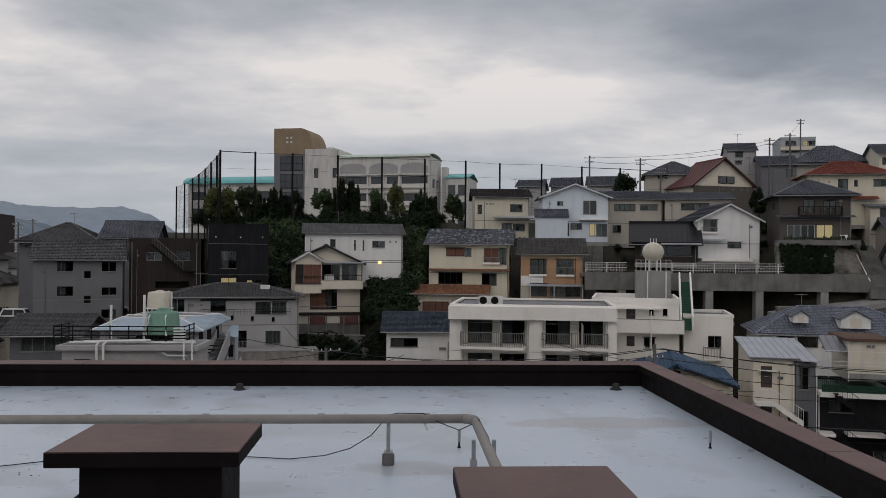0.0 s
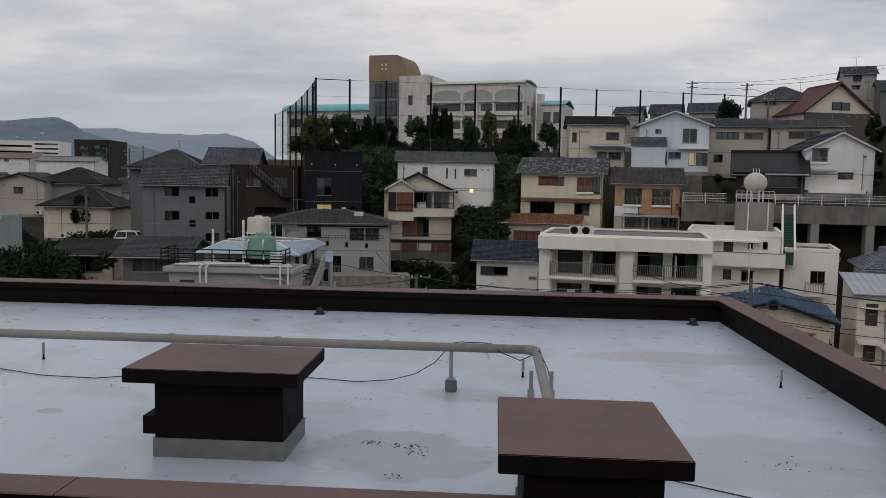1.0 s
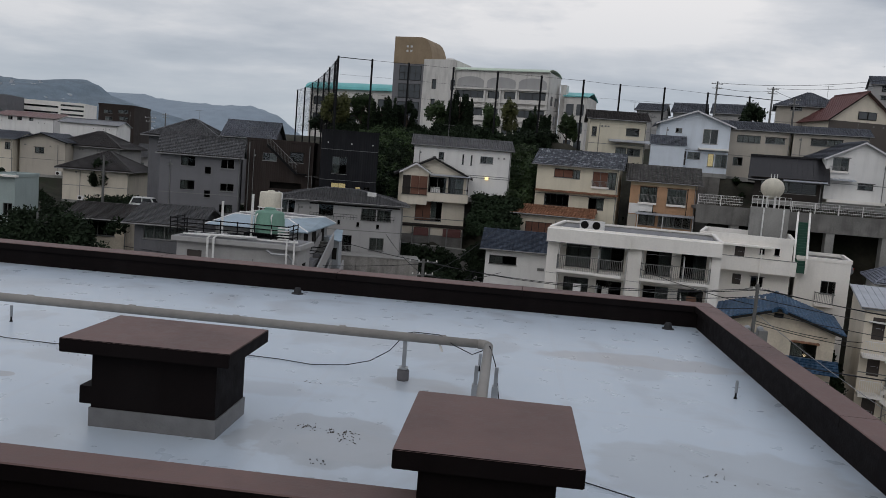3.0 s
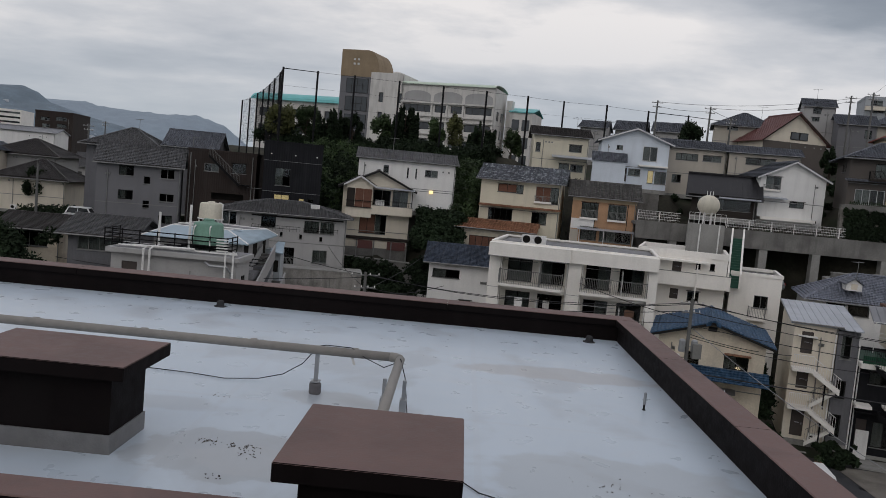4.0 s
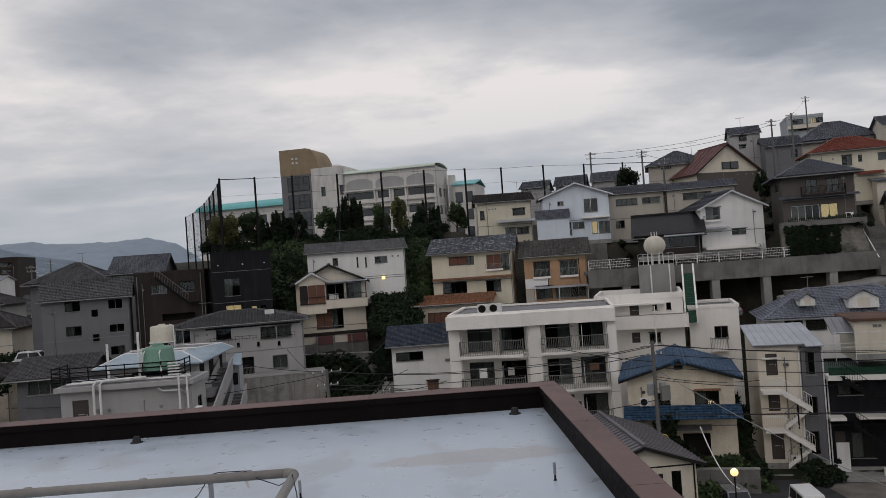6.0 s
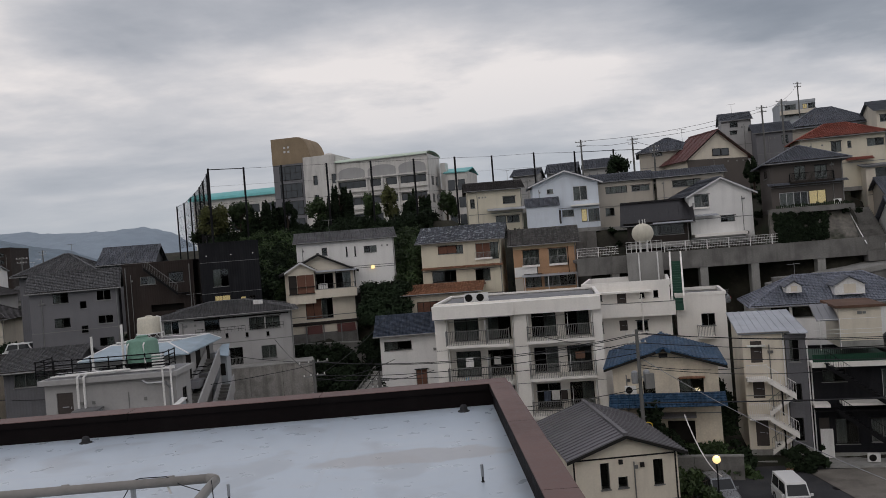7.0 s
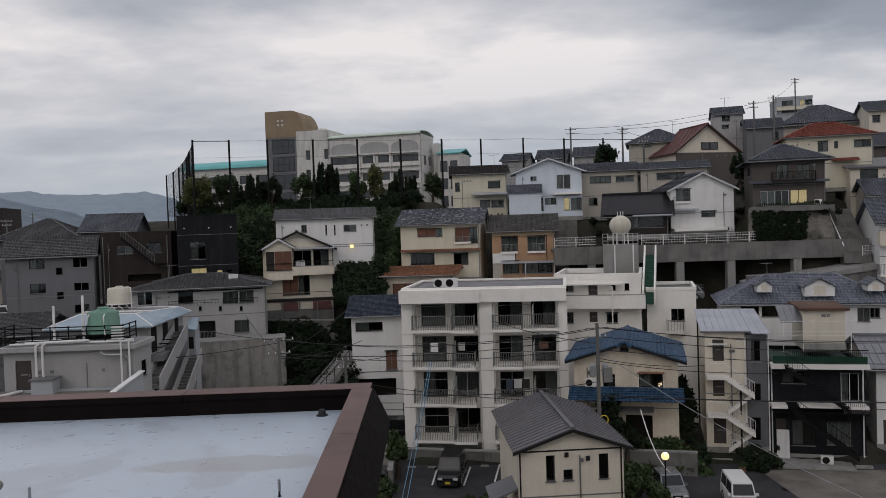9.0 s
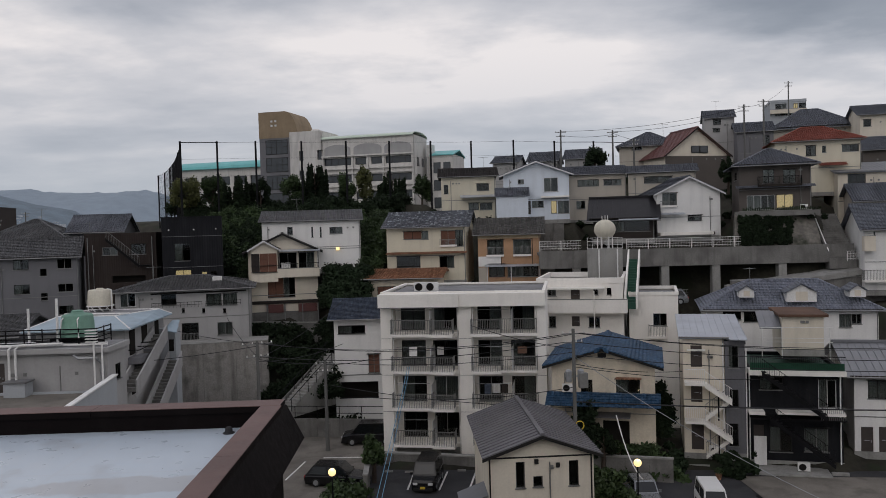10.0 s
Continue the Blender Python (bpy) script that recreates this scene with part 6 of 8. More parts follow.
for x in (-0.6, 1.2):
    s = Shape()
    s.tube([(x, -1.08, 0.9), (x, -1.08, -4.0)], 0.07, 8)
    part("drain_pipe", s, "paint_white", ob)


# ---- extra parts of single houses ----
def add_box(parent, name, mat, *b, label=""):
    return part(name, Shape().box(*b), mat, parent, label)


def bar_row(parent, x0, step, count, box, mat):
    """A row of upright bars, each an object on one shared mesh: box is (width, y0, z0, y1, z1)."""
    w, y0, z0, y1, z1 = box
    me = Shape().box(0, y0, z0, w, y1, z1).mesh("bar", mat)
    for i in range(count):
        b = new("bar", me)
        b.parent, b.location = parent, (x0 + i * step, 0, 0)


def canopy(parent, name, u0, u1, z, depth, drop, mat):
    return slope_named(parent, name, (u0, -depth, z - drop), (u1, -depth, z - drop), (u1, 0.05, z), (u0, 0.05, z), mat)


def slope_named(parent, name, a, b, c, d, mat):
    ob = slope(parent, a, b, c, d, mat, 0.06)
    ob.name = name
    return ob


def stair_flight(parent, u0, u1, z0, z1, y0, y1, mat, rail, steps=9, rail_h=0.95, name="stair"):
    """A straight flight along x from (u0, z0) to (u1, z1) with stringers and a barred handrail on its open side."""
    s = Shape()
    s.slab([(u0, y0, z0 - 0.28), (u1, y0, z1 - 0.28), (u1, y0, z1 + 0.04), (u0, y0, z0 + 0.04)] if u1 > u0 else [(u1, y0, z1 - 0.28), (u0, y0, z0 - 0.28), (u0, y0, z0 + 0.04), (u1, y0, z1 + 0.04)], (0, 0.06, 0))
    st = part(name, s, mat, parent)
    for i in range(steps):
        a, b = u0 + (u1 - u0) * i / steps, u0 + (u1 - u0) * (i + 1) / steps
        z = z0 + (z1 - z0) * (i + (1 if z1 > z0 else 0)) / steps
        part("tread", Shape().box(min(a, b), y0 + 0.05, z - 0.05, max(a, b), y1, z), mat, st)
    part("handrail", Shape().tube([(u0, y0 + 0.03, z0 + rail_h), (u1, y0 + 0.03, z1 + rail_h)], 0.025, 6), rail, st)
    n = max(3, int(abs(u1 - u0) / 0.16))
    me = Shape().box(-0.01, 0.02, 0, 0.01, 0.04, rail_h).mesh("baluster", rail)
    for i in range(n + 1):
        t = i / n
        b = new("baluster", me)
        b.parent, b.location = st, (u0 + (u1 - u0) * t, y0, z0 + (z1 - z0) * t)
    return st


# blue-roofed house: lower roof, ridge ornament, porch
canopy(blue_house, "lower_roof", -0.35, 7.7, 5.0, 1.5, 0.75, "tile_blue")
add_box(blue_house, "window_hood", "tile_rust", 4.6, -0.45, 6.05, 6.4, 0, 6.14)
add_box(blue_house, "gable_vent", "frame_dark", 3.35, -0.06, 7.55, 3.95, 0.02, 7.85)
canopy(blue_house, "porch_roof", 3.0, 5.6, 3.6, 1.1, 0.15, "metal_dark")
for q in (-1, 1):
    for k in range(3):
        p = part("ridge_tile", Shape().tube([(3.66 + q * (0.1 + 0.05 * k), -0.66, 8.32 - 0.1 * k), (3.66 + q * (0.4 + 0.05 * k), -0.66, 8.2 - 0.1 * k)], 0.09, 6), "tile_blue", blue_house)

# narrow house: three landings joined by flights, white rails
for z in (5.95, 3.15):
    add_box(narrow_house, "landing", "concrete_white", 0.05, -1.1, z - 0.2, 1.45, 0, z, label="white concrete landing")
    rail = add_box(narrow_house, "railing", "paint_white", 0.05, -1.1, z + 0.98, 1.45, -1.06, z + 1.03)
    bar_row(rail, 0.07, 0.135, 11, (0.025, -1.09, z, -1.065, z + 0.98), "paint_white")
    stair_flight(narrow_house, 1.45, 3.3, z - 0.05, z - 1.3, -1.1, -0.15, "concrete_white", "paint_white")
    stair_flight(narrow_house, 3.1, 1.5, z - 1.35, z - 2.6, -0.6, -0.02, "concrete_white", "rail_grey")
    add_box(narrow_house, "post", "steel_black", 2.35, -0.62, z - 2.8, 2.45, -0.52, z - 0.6)
slope_named(narrow_house, "roof_extension", (3.2, -0.85, 9.13), (4.42, -0.85, 9.13), (4.42, 8.3, 9.93), (3.2, 8.3, 9.93), "metal_light")
add_box(narrow_house, "door_hood", "paint_white", 0.3, -0.5, 8.2, 1.55, 0, 8.27)
for i in range(5):
    add_box(narrow_house, "entry_step", "concrete_pale", 0.0, -1.0 - 0.32 * (4 - i), -0.9, 1.7, -0.9 - 0.32 * (3 - i), -0.75 + 0.17 * i)
for u in (2.8, 4.38):
    part("downpipe", Shape().tube([(u, -0.1, 9.0), (u, -0.1, 0.2)], 0.05, 6), "paint_white", narrow_house)

# dark building: terrace rail with green screen, outside steel stairs
add_box(green_house, "terrace_slab", "concrete_white", -0.1, -1.2, 6.95, 6.3, 0.05, 7.3)
add_box(green_house, "green_screen", "screen_green", 0.0, -1.05, 7.32, 6.2, -1.02, 7.85, label="green mesh screen")
rail = add_box(green_house, "railing", "steel_black", -0.05, -1.16, 8.3, 6.25, -1.11, 8.36)
bar_row(rail, 0.02, 0.13, 48, (0.02, -1.145, 7.3, -1.125, 8.3), "steel_black")
stair_flight(green_house, 0.7, 4.9, 7.3, 4.2, -1.9, -1.25, "steel_black", "steel_black", 15)
stair_flight(green_house, 1.2, 5.4, 4.1, 0.9, -1.9, -1.25, "steel_black", "steel_black", 15)
add_box(green_house, "walkway", "steel_black", 0.0, -1.2, 3.75, 6.3, 0.0, 3.85)
rail = add_box(green_house, "railing", "rail_grey", 4.6, -1.2, 4.75, 6.25, -1.16, 4.8)
bar_row(rail, 4.62, 0.13, 13, (0.025, -1.19, 3.85, -1.165, 4.75), "rail_grey")
for u in (0.02, 6.1):
    part("downpipe", Shape().tube([(u, -0.12, 6.9), (u, -0.12, 0.2)], 0.05, 6), "paint_white", green_house)
for i in range(4):
    add_box(green_house, "entry_step", "concrete_pale", 5.2, -2.6 + 0.3 * i, -0.6, 6.3, -2.3 + 0.3 * i, -0.3 + 0.2 * i)
add_box(green_house, "porch", "concrete_pale", 0.0, -2.4, -0.6, 5.1, 0.0, 0.25)
add_box(green_house, "panel", "paint_white", 0.25, -0.5, 0.3, 1.1, -0.45, 2.4)
add_box(green_top_house, "roof_edge", "wood_brown", -0.25, -0.35, 3.05, 3.2, 5.2, 3.25)
slope_named(green_top_house, "lean_to", (-1.6, -0.2, 2.2), (-0.05, -0.2, 2.2), (-0.05, 2.5, 3.2), (-1.6, 2.5, 3.2), "metal_grey")
s = Shape()
for u in (-1.5, -0.1, 3.2):
    s.tube([(u, -0.6, 0), (u, -0.6, 2.3)], 0.03, 6)
for z in (1.2, 1.5, 2.3):
    s.tube([(-1.8, -0.6, z), (3.4, -0.6, z)], 0.02, 6)
part("drying_rack", s, "paint_white", green_top_house)

# balcony house
canopy(bal_house, "canopy", 3.3, 7.7, 9.75, 1.2, 0.15, "metal_light")
add_box(bal_house, "bay", "plaster_cream", 0.35, -0.95, 6.3, 3.15, 0.0, 9.9)
part("gable", Shape().slab([(0.35, -0.95, 9.9), (3.15, -0.95, 9.9), (1.75, -0.95, 10.7)], (0, 1.6, 0)), "plaster_cream", bal_house)
slope_named(bal_house, "gable_roof", (0.0, 1.5, 9.8), (0.0, -1.35, 9.8), (1.75, -1.35, 10.85), (1.75, 1.5, 10.85), "tile_dark")
slope_named(bal_house, "gable_roof", (3.5, -1.35, 9.8), (3.5, 1.5, 9.8), (1.75, 1.5, 10.85), (1.75, -1.35, 10.85), "tile_dark")
for q in (-1, 1):
    x0 = 1.75 + q * 1.78
    part("bargeboard", Shape().slab([(x0, -1.38, 9.76), (1.75, -1.38, 10.82), (1.75, -1.38, 10.62), (x0, -1.38, 9.58)][::q], (0, 0.05, 0)), "frame_white", bal_house, "white bargeboard")
add_box(bal_house, "dark_screen", "wood_dark", 0.4, -1.0, 7.35, 1.25, -0.9, 9.4)
for k in range(2):
    add_box(bal_house, "shutter", "shutter", 1.3 + k * 0.9, -1.02, 7.4, 2.17 + k * 0.9, -0.9, 9.4, label="closed red-brown shutter")
part("screen_rail", Shape().box(0.35, -1.12, 8.05, 3.15, -1.06, 8.12).box(0.35, -1.12, 7.35, 3.15, -0.95, 7.42), "frame_dark", bal_house)
for u in (3.2, 5.4, 7.45):
    part("post", Shape().box(u, -1.0, 7.7, u + 0.08, -0.92, 9.6), "frame_dark", bal_house)
for k in range(18):
    part("bar", Shape().box(3.3 + 0.24 * k, -0.97, 7.7, 3.33 + 0.24 * k, -0.94, 8.2), "frame_dark", bal_house)
add_box(bal_house, "top_rail", "frame_dark", 3.2, -0.98, 8.2, 7.55, -0.92, 8.26)
add_box(bal_house, "store_box", "paint_white", 3.5, -0.8, 7.0, 4.5, -0.3, 8.3)
add_box(bal_house, "base_band", "wood_dark", 0.0, -0.12, 3.85, 7.45, 0.02, 4.2)
add_box(bal_house, "lower_wall", "concrete", 0.0, -0.2, 0.0, 7.4, -0.05, 3.0)
for u in (0.0, 1.8, 3.7, 5.6, 7.3):
    add_box(bal_house, "stilt", "rail_grey", u, -0.3, 0.0, u + 0.12, -0.18, 3.85)
for u, w in ((2.0, 1.6), (5.2, 2.0)):
    add_box(bal_house, "sheet_panel", "metal_red", u, -0.26, 2.9, u + w, -0.21, 3.8, label="rust-red sheet panel")

# pale yellow house: pent roof between storeys; orange house: panels and porch
canopy(yellow_house, "pent_roof", 0.0, 9.4, 3.85, 0.8, 0.25, "tile_rust")
add_box(orange_house, "eave_band", "plaster_tan", 0.0, -0.03, 6.35, 6.9, 0.02, 6.95)
add_box(orange_house, "white_panel", "plaster_white", 0.02, -0.04, 3.3, 2.5, 0.02, 4.4)
canopy(orange_house, "porch_roof", 0.8, 6.8, 3.5, 1.2, 0.15, "metal_light")
add_box(orange_house, "lower_wall", "plaster_beige", 0.0, -0.03, 0.0, 0.9, 0.02, 3.2)
for u in (1.0, 3.6, 6.7):
    add_box(orange_house, "porch_post", "frame_white", u, -1.1, 1.0, u + 0.08, -1.02, 3.35)
for u in (2.15, 5.6):
    add_box(orange_house, "column", "frame_dark", u + 0.35, -0.05, 3.4, u + 0.42, 0.02, 6.35)
# white houses of the upper row
canopy(wh3_house, "canopy", 0.0, 3.0, 3.4, 1.0, 0.2, "metal_light")
add_box(wh3_house, "terrace", "concrete_white", 0.0, -1.2, 0.75, 6.2, 0.0, 1.1)
canopy(cr_house, "pent_roof", 2.6, 8.3, 3.95, 1.2, 0.35, "metal_light")
slope_named(bw_house, "side_roof", (-1.2, -1.6, 3.7), (3.4, -1.6, 3.7), (3.4, 0.05, 5.0), (-1.2, 0.05, 5.0), "tile_slate")
add_box(bw_house, "porch", "plaster_bluewhite", -1.0, -1.4, 0.3, 3.2, 0.0, 3.75)
canopy(blackroof_house, "awning", 2.8, 7.0, 2.8, 1.2, 0.2, "metal_light")
add_box(red_house, "dark_band", "plaster_brown", -0.05, -0.06, 0.0, 9.7, 0.0, 4.9)
for u in (4.0, 5.35):
    win = add_box(red_house, "window", "frame_dark", u, -0.1, 5.3, u + 1.3, 0.02, 6.35)
    add_box(win, "pane", "pane_dark", u + 0.08, -0.115, 5.38, u + 1.22, -0.09, 6.27)
canopy(red_house, "side_roof", -1.6, 1.6, 3.6, 1.2, 0.6, "metal_red")
canopy(redroof2_house, "bay_roof", 5.5, 9.0, 4.6, 1.1, 0.5, "tile_red")
canopy(dk_house, "pent_roof", -0.4, 8.4, 3.6, 0.9, 0.35, "tile_slate")
s = Shape()
for k in range(40):
    s.box(0.2 + k * 0.2, -1.6, 0.55, 0.32 + k * 0.2, -1.45, 0.75 + 0.35 * random.random())
part("terrace_planting", s, "leaf_dark", dk_house)
add_box(dk_house, "terrace", "concrete", -0.6, -2.0, -0.1, 8.6, 0.0, 0.5)

# dormers on the slate roof
for u, z, w, h in ((2.8, 8.6, 1.25, 1.0), (6.7, 8.2, 2.4, 1.5), (11.7, 8.6, 1.25, 1.0)):
    s = Shape()
    s.slab([(u, -0.1, z), (u + w, -0.1, z), (u + w, -0.1, z + h * 0.55), (u + w / 2, -0.1, z + h), (u, -0.1, z + h * 0.55)], (0, 2.6, 0))
    dm = part("dormer", s, "paint_white", dormer_house, "white dormer gable")
    s = Shape()
    for q in (-1, 1):
        a, b = (u + w / 2 + q * (w / 2 + 0.2), z + h * 0.5), (u + w / 2, z + h + 0.05)
        s.slab([(a[0], -0.3, a[1]), (b[0], -0.3, b[1]), (b[0], 2.6, b[1]), (a[0], 2.6, a[1])][::-q], (0, 0, 0.08))
    part("dormer_roof", s, "tile_slate", dm)
    part("louvre", Shape().box(u + w * 0.3, -0.13, z + 0.12, u + w * 0.7, -0.1, z + h * 0.6), "plaster_cream", dm)

# apartment block: pilasters, bands, roof units
for u0, u1 in ((-0.03, 0.85), (6.1, 7.1), (12.1, 12.77)):
    add_box(apt_house, "pilaster", "concrete_white", u0, -0.35, 0.0, u1, 0.02, 11.56)
    for z in (3.35, 6.2, 9.05):
        add_box(apt_house, "joint", "plinth_grey", u0 + 0.02, -0.355, z, u1 - 0.02, -0.34, z + 0.03)
add_box(apt_house, "fascia", "concrete_white", -0.06, -1.05, 11.55, 6.2, 0.0, 12.55)
add_box(apt_house, "fascia", "concrete_white", 6.2, -0.75, 11.55, 12.75, 0.0, 12.55)
add_box(apt_house, "fascia_line", "plinth_grey", -0.08, -1.08, 11.5, 6.22, -1.0, 11.56)
for u0, u1 in ((0.85, 6.1), (7.1, 12.1)):
    for z in (3.28, 6.13, 8.98):
        add_box(apt_house, "band", "concrete_white", u0, -0.1, z, u1, 0.02, z + 0.26)
for u in (0.92, 6.02, 7.18, 12.02):
    part("downpipe", Shape().tube([(u, -0.2, 11.5), (u, -0.2, 0.1)], 0.05, 6), "paint_white", apt_house)
for k, (u, fl, w, h, mat) in enumerate(((8.6, 3.8, 0.6, 0.7, "curtain"), (9.3, 3.8, 0.5, 0.8, "wood_dark"), (8.0, 3.8, 0.5, 0.75, "tile_navy"), (2.2, 6.65, 0.6, 0.7, "paint_white"), (4.4, 6.65, 0.5, 0.6, "curtain"), (10.6, 6.65, 0.7, 0.5, "wood_brown"))):
    part("laundry", Shape().box(u, -0.38, fl + 1.75 - h, u + w, -0.33, fl + 1.77), mat, apt_house, "hanging washing on a balcony pole")


def outdoor_unit(m, label="pale air-conditioner outdoor unit with a round fan"):
    ob = thing("air_conditioner", label, "air conditioner", m, group="outdoor units")
    part("case", Shape().box(-0.4, 0, 0.06, 0.4, 0.3, 0.62), "paint_white", ob)
    g = Shape()
    for r in (0.06, 0.12, 0.18, 0.24):
        ring = [(-0.1 + r * math.cos(q * 0.524), -0.015, 0.34 + r * math.sin(q * 0.524)) for q in range(13)]
        g.tube(ring, 0.008, 4)
    part("fan_grille", g, "steel_black", ob)
    part("fan_recess", Shape().tube([(-0.1, -0.004, 0.34), (-0.1, 0.02, 0.34)], 0.24, 18), "interior_shade", ob)
    for x in (-0.3, 0.3):
        part("foot", Shape().box(x - 0.04, 0, 0, x + 0.04, 0.3, 0.06), "rail_grey", ob)
    return ob


def at_house(ob, u, v, z, turn=0):
    return ob.matrix_world @ pose(u, v, z, 0, 0, turn)


bpy.context.view_layer.update()
for u in (2.4, 3.35):
    outdoor_unit(at_house(apt_house, u, 4.0, 12.3) @ Matrix.Scale(1.3, 4))
outdoor_unit(at_house(green_house, 3.4, -1.6, 0.25))
outdoor_unit(at_house(blue_house, 1.2, -0.4, 5.0))
outdoor_unit(at_house(w1_house, 11.2, -0.4, 0.5))

# stepped block: outside stair with dark treads between white walls
ob = thing("outside_stair", "dark green stair between white walls on the stepped block", "stair", pose(18.2, 74.2, -3.6, 0, 0, -12))
for i in range(18):
    part("tread", Shape().box(0.15, i * 0.33, -0.6 + i * 0.21, 1.0, i * 0.33 + 0.33, i * 0.21), "tread_green", ob)
for u in (0.0, 1.0):
    part("side_wall", Shape().slab([(u, -0.2, -0.6), (u, 6.2, 3.3), (u, 6.2, 4.5), (u, -0.2, 0.7)], (0.15, 0, 0)), "concrete_white", ob)
add_box(stepped_house, "eave_slab", "concrete_white", 0.4, -0.9, 12.6, 6.1, 0.0, 12.75)
for u in (1.0, 5.2):
    part("downpipe", Shape().tube([(u, -1.3, 12.5), (u, -1.3, 8.0)], 0.05, 6), "concrete_white", stepped_house)

# ---- building with the roof tanks ----
T = tank_house
add_box(T, "roof_top", "roof_grey", 0.1, -0.2, 8.72, 8.1, 3.0, 8.75)
add_box(T, "roof_slab", "plaster_grey", -0.2, -0.45, 8.42, 8.35, 3.1, 8.72)
add_box(T, "wall_panel", "plaster_grey", 2.6, -0.06, 6.0, 7.9, 0.02, 8.2)
for u in (2.3, 2.7):
    part("roof_pipe", Shape().tube([(u, -0.6, 6.0), (u, -0.6, 8.8), (u + 0.15, -0.35, 8.98), (u + 2.6, 0.1, 8.98)], 0.075, 8), "paint_white", T)
for k, (u0, u1, v, z) in enumerate(((0.4, 3.4, 0.05, 8.86), (1.2, 4.6, 0.35, 8.9), (2.5, 8.0, 0.2, 8.84), (3.0, 7.8, 0.75, 8.86), (0.2, 3.0, 1.3, 8.88))):
    part("roof_pipe", Shape().tube([(u0, v, z), (u1, v + 0.1, z)], 0.06, 8), "paint_white", T)
for u, v, h in ((4.65, 0.9, 11.75), (2.0, 2.6, 11.0)):
    part("vent_mast", Shape().tube([(u, v, 8.7), (u, v, h)], 0.085, 8), "paint_white", T)
part("downpipe", Shape().tube([(6.2, -0.5, 8.3), (6.5, -0.5, 8.1), (7.6, -0.5, 8.1), (7.8, -0.2, 7.7), (7.8, -0.2, 6.0)], 0.09, 8), "steel_grey", T)
for u in (7.5, 8.0):
    part("downpipe", Shape().tube([(u, -0.55, 9.1), (u, -0.55, 6.0)], 0.06, 8), "paint_white", T)
for z in (8.95, 9.22, 9.5, 9.78):
    part("roof_rail", Shape().tube([(-0.8, 3.0, z), (-0.8, 0.7, z), (7.2, 0.7, z), (7.2, 3.0, z)], 0.04, 6), "steel_black", T, "black steel roof rail")
for i in range(8):
    part("rail_post", Shape().box(-0.83 + i * 1.143, 0.67, 8.7, -0.77 + i * 1.143, 0.73, 9.85), "steel_black", T)
for v in (1.8, 2.94):
    for u in (-0.8, 7.2):
        part("rail_post", Shape().box(u - 0.03, v, 8.7, u + 0.03, v + 0.06, 9.85), "steel_black", T)
for i in range(6):
    part("roof_rack", Shape().box(6.6, 0.3, 8.78 + i * 0.18, 7.3, 0.62, 8.84 + i * 0.18), "paint_white", T)
for v in (1.7, 2.2, 2.7):
    add_box(T, "stand_beam", "steel_black", 2.6, v - 0.7, 8.75, 7.1, v - 0.58, 8.95)
for i in range(9):
    add_box(T, "stand_slat", "steel_black", 4.15 + 0.24 * i, 0.85, 9.05, 4.3 + 0.24 * i, 2.9, 9.2)
for u in (4.15, 6.1):
    for v in (0.9, 2.75):
        add_box(T, "stand_leg", "steel_black", u, v, 8.7, u + 0.1, v + 0.1, 9.05)
hut = add_box(T, "meter_box", "plaster_palegrey", 2.3, -1.4, 5.95, 3.6, -0.4, 6.8)
add_box(hut, "lid", "plinth_grey", 2.2, -1.5, 6.8, 3.7, -0.3, 6.9)
add_box(T, "low_roof", "paving", -3.0, -9.0, 0.0, 8.4, -0.02, 5.95)
for u in (1.0, 4.0):
    add_box(T, "kerb", "plaster_palegrey", u, -0.6, 5.95, u + 3.0, -0.45, 6.08)
part("low_parapet", Shape().slab([(8.4, -9.0, 0.0), (8.4, 0.0, 0.0), (8.4, 0.0, 6.9), (8.4, -9.0, 6.2)], (0.22, 0, 0)), "plaster_palegrey", T)
part("low_coping", Shape().slab([(8.35, -9.0, 6.28), (8.7, -9.0, 6.28), (8.7, 0.05, 6.98), (8.35, 0.05, 6.98)], (0, 0, -0.08)), "paint_white", T)
part("low_pipe", Shape().tube([(-0.5, -5.0, 6.06), (1.35, -0.65, 6.06)], 0.1, 8), "paint_white", T)

# rear wing of the tank building: pale blue metal roof with a flat top
wing = thing("rear_wing", "grey rear wing with a pale blue metal roof", "building")
part("wall", Shape().slab([(-20.3, 58.8, -3.2), (-21.5, 68.0, -3.2), (-28.0, 68.0, -3.2), (-26.8, 58.2, -3.2)], (0, 0, -9.0)), "plaster_grey", wing)
E_, T_ = [(-19.5, 58.0, -3.2), (-20.9, 68.4, -3.2), (-28.6, 68.8, -3.2), (-27.4, 57.2, -3.2)], [(-22.9, 62.4, -2.7), (-21.5, 67.3, -2.7), (-27.9, 67.6, -2.7), (-27.6, 62.4, -2.7)]
for k in range(4):
    part("roof", Shape().slab([E_[k], E_[(k + 1) % 4], T_[(k + 1) % 4], T_[k]], (0, 0, -0.1)), "metal_pale_blue", wing, "pale blue metal roof slope")
    part("ridge_cap", Shape().tube([T_[k], T_[(k + 1) % 4]], 0.07, 6), "paint_white", wing)
    part("hip_cap", Shape().tube([E_[k], T_[k]], 0.06, 6), "paint_white", wing)
part("flat_roof", Shape().slab(T_, (0, 0, -0.1)), "roof_grey", wing)
part("roof_pipe", Shape().tube([(-22.0, 63.0, -2.58), (-27.5, 63.2, -2.58)], 0.07, 8), "paint_white", wing)
side = Vector((-1.3, 10.4, 0)).normalized()


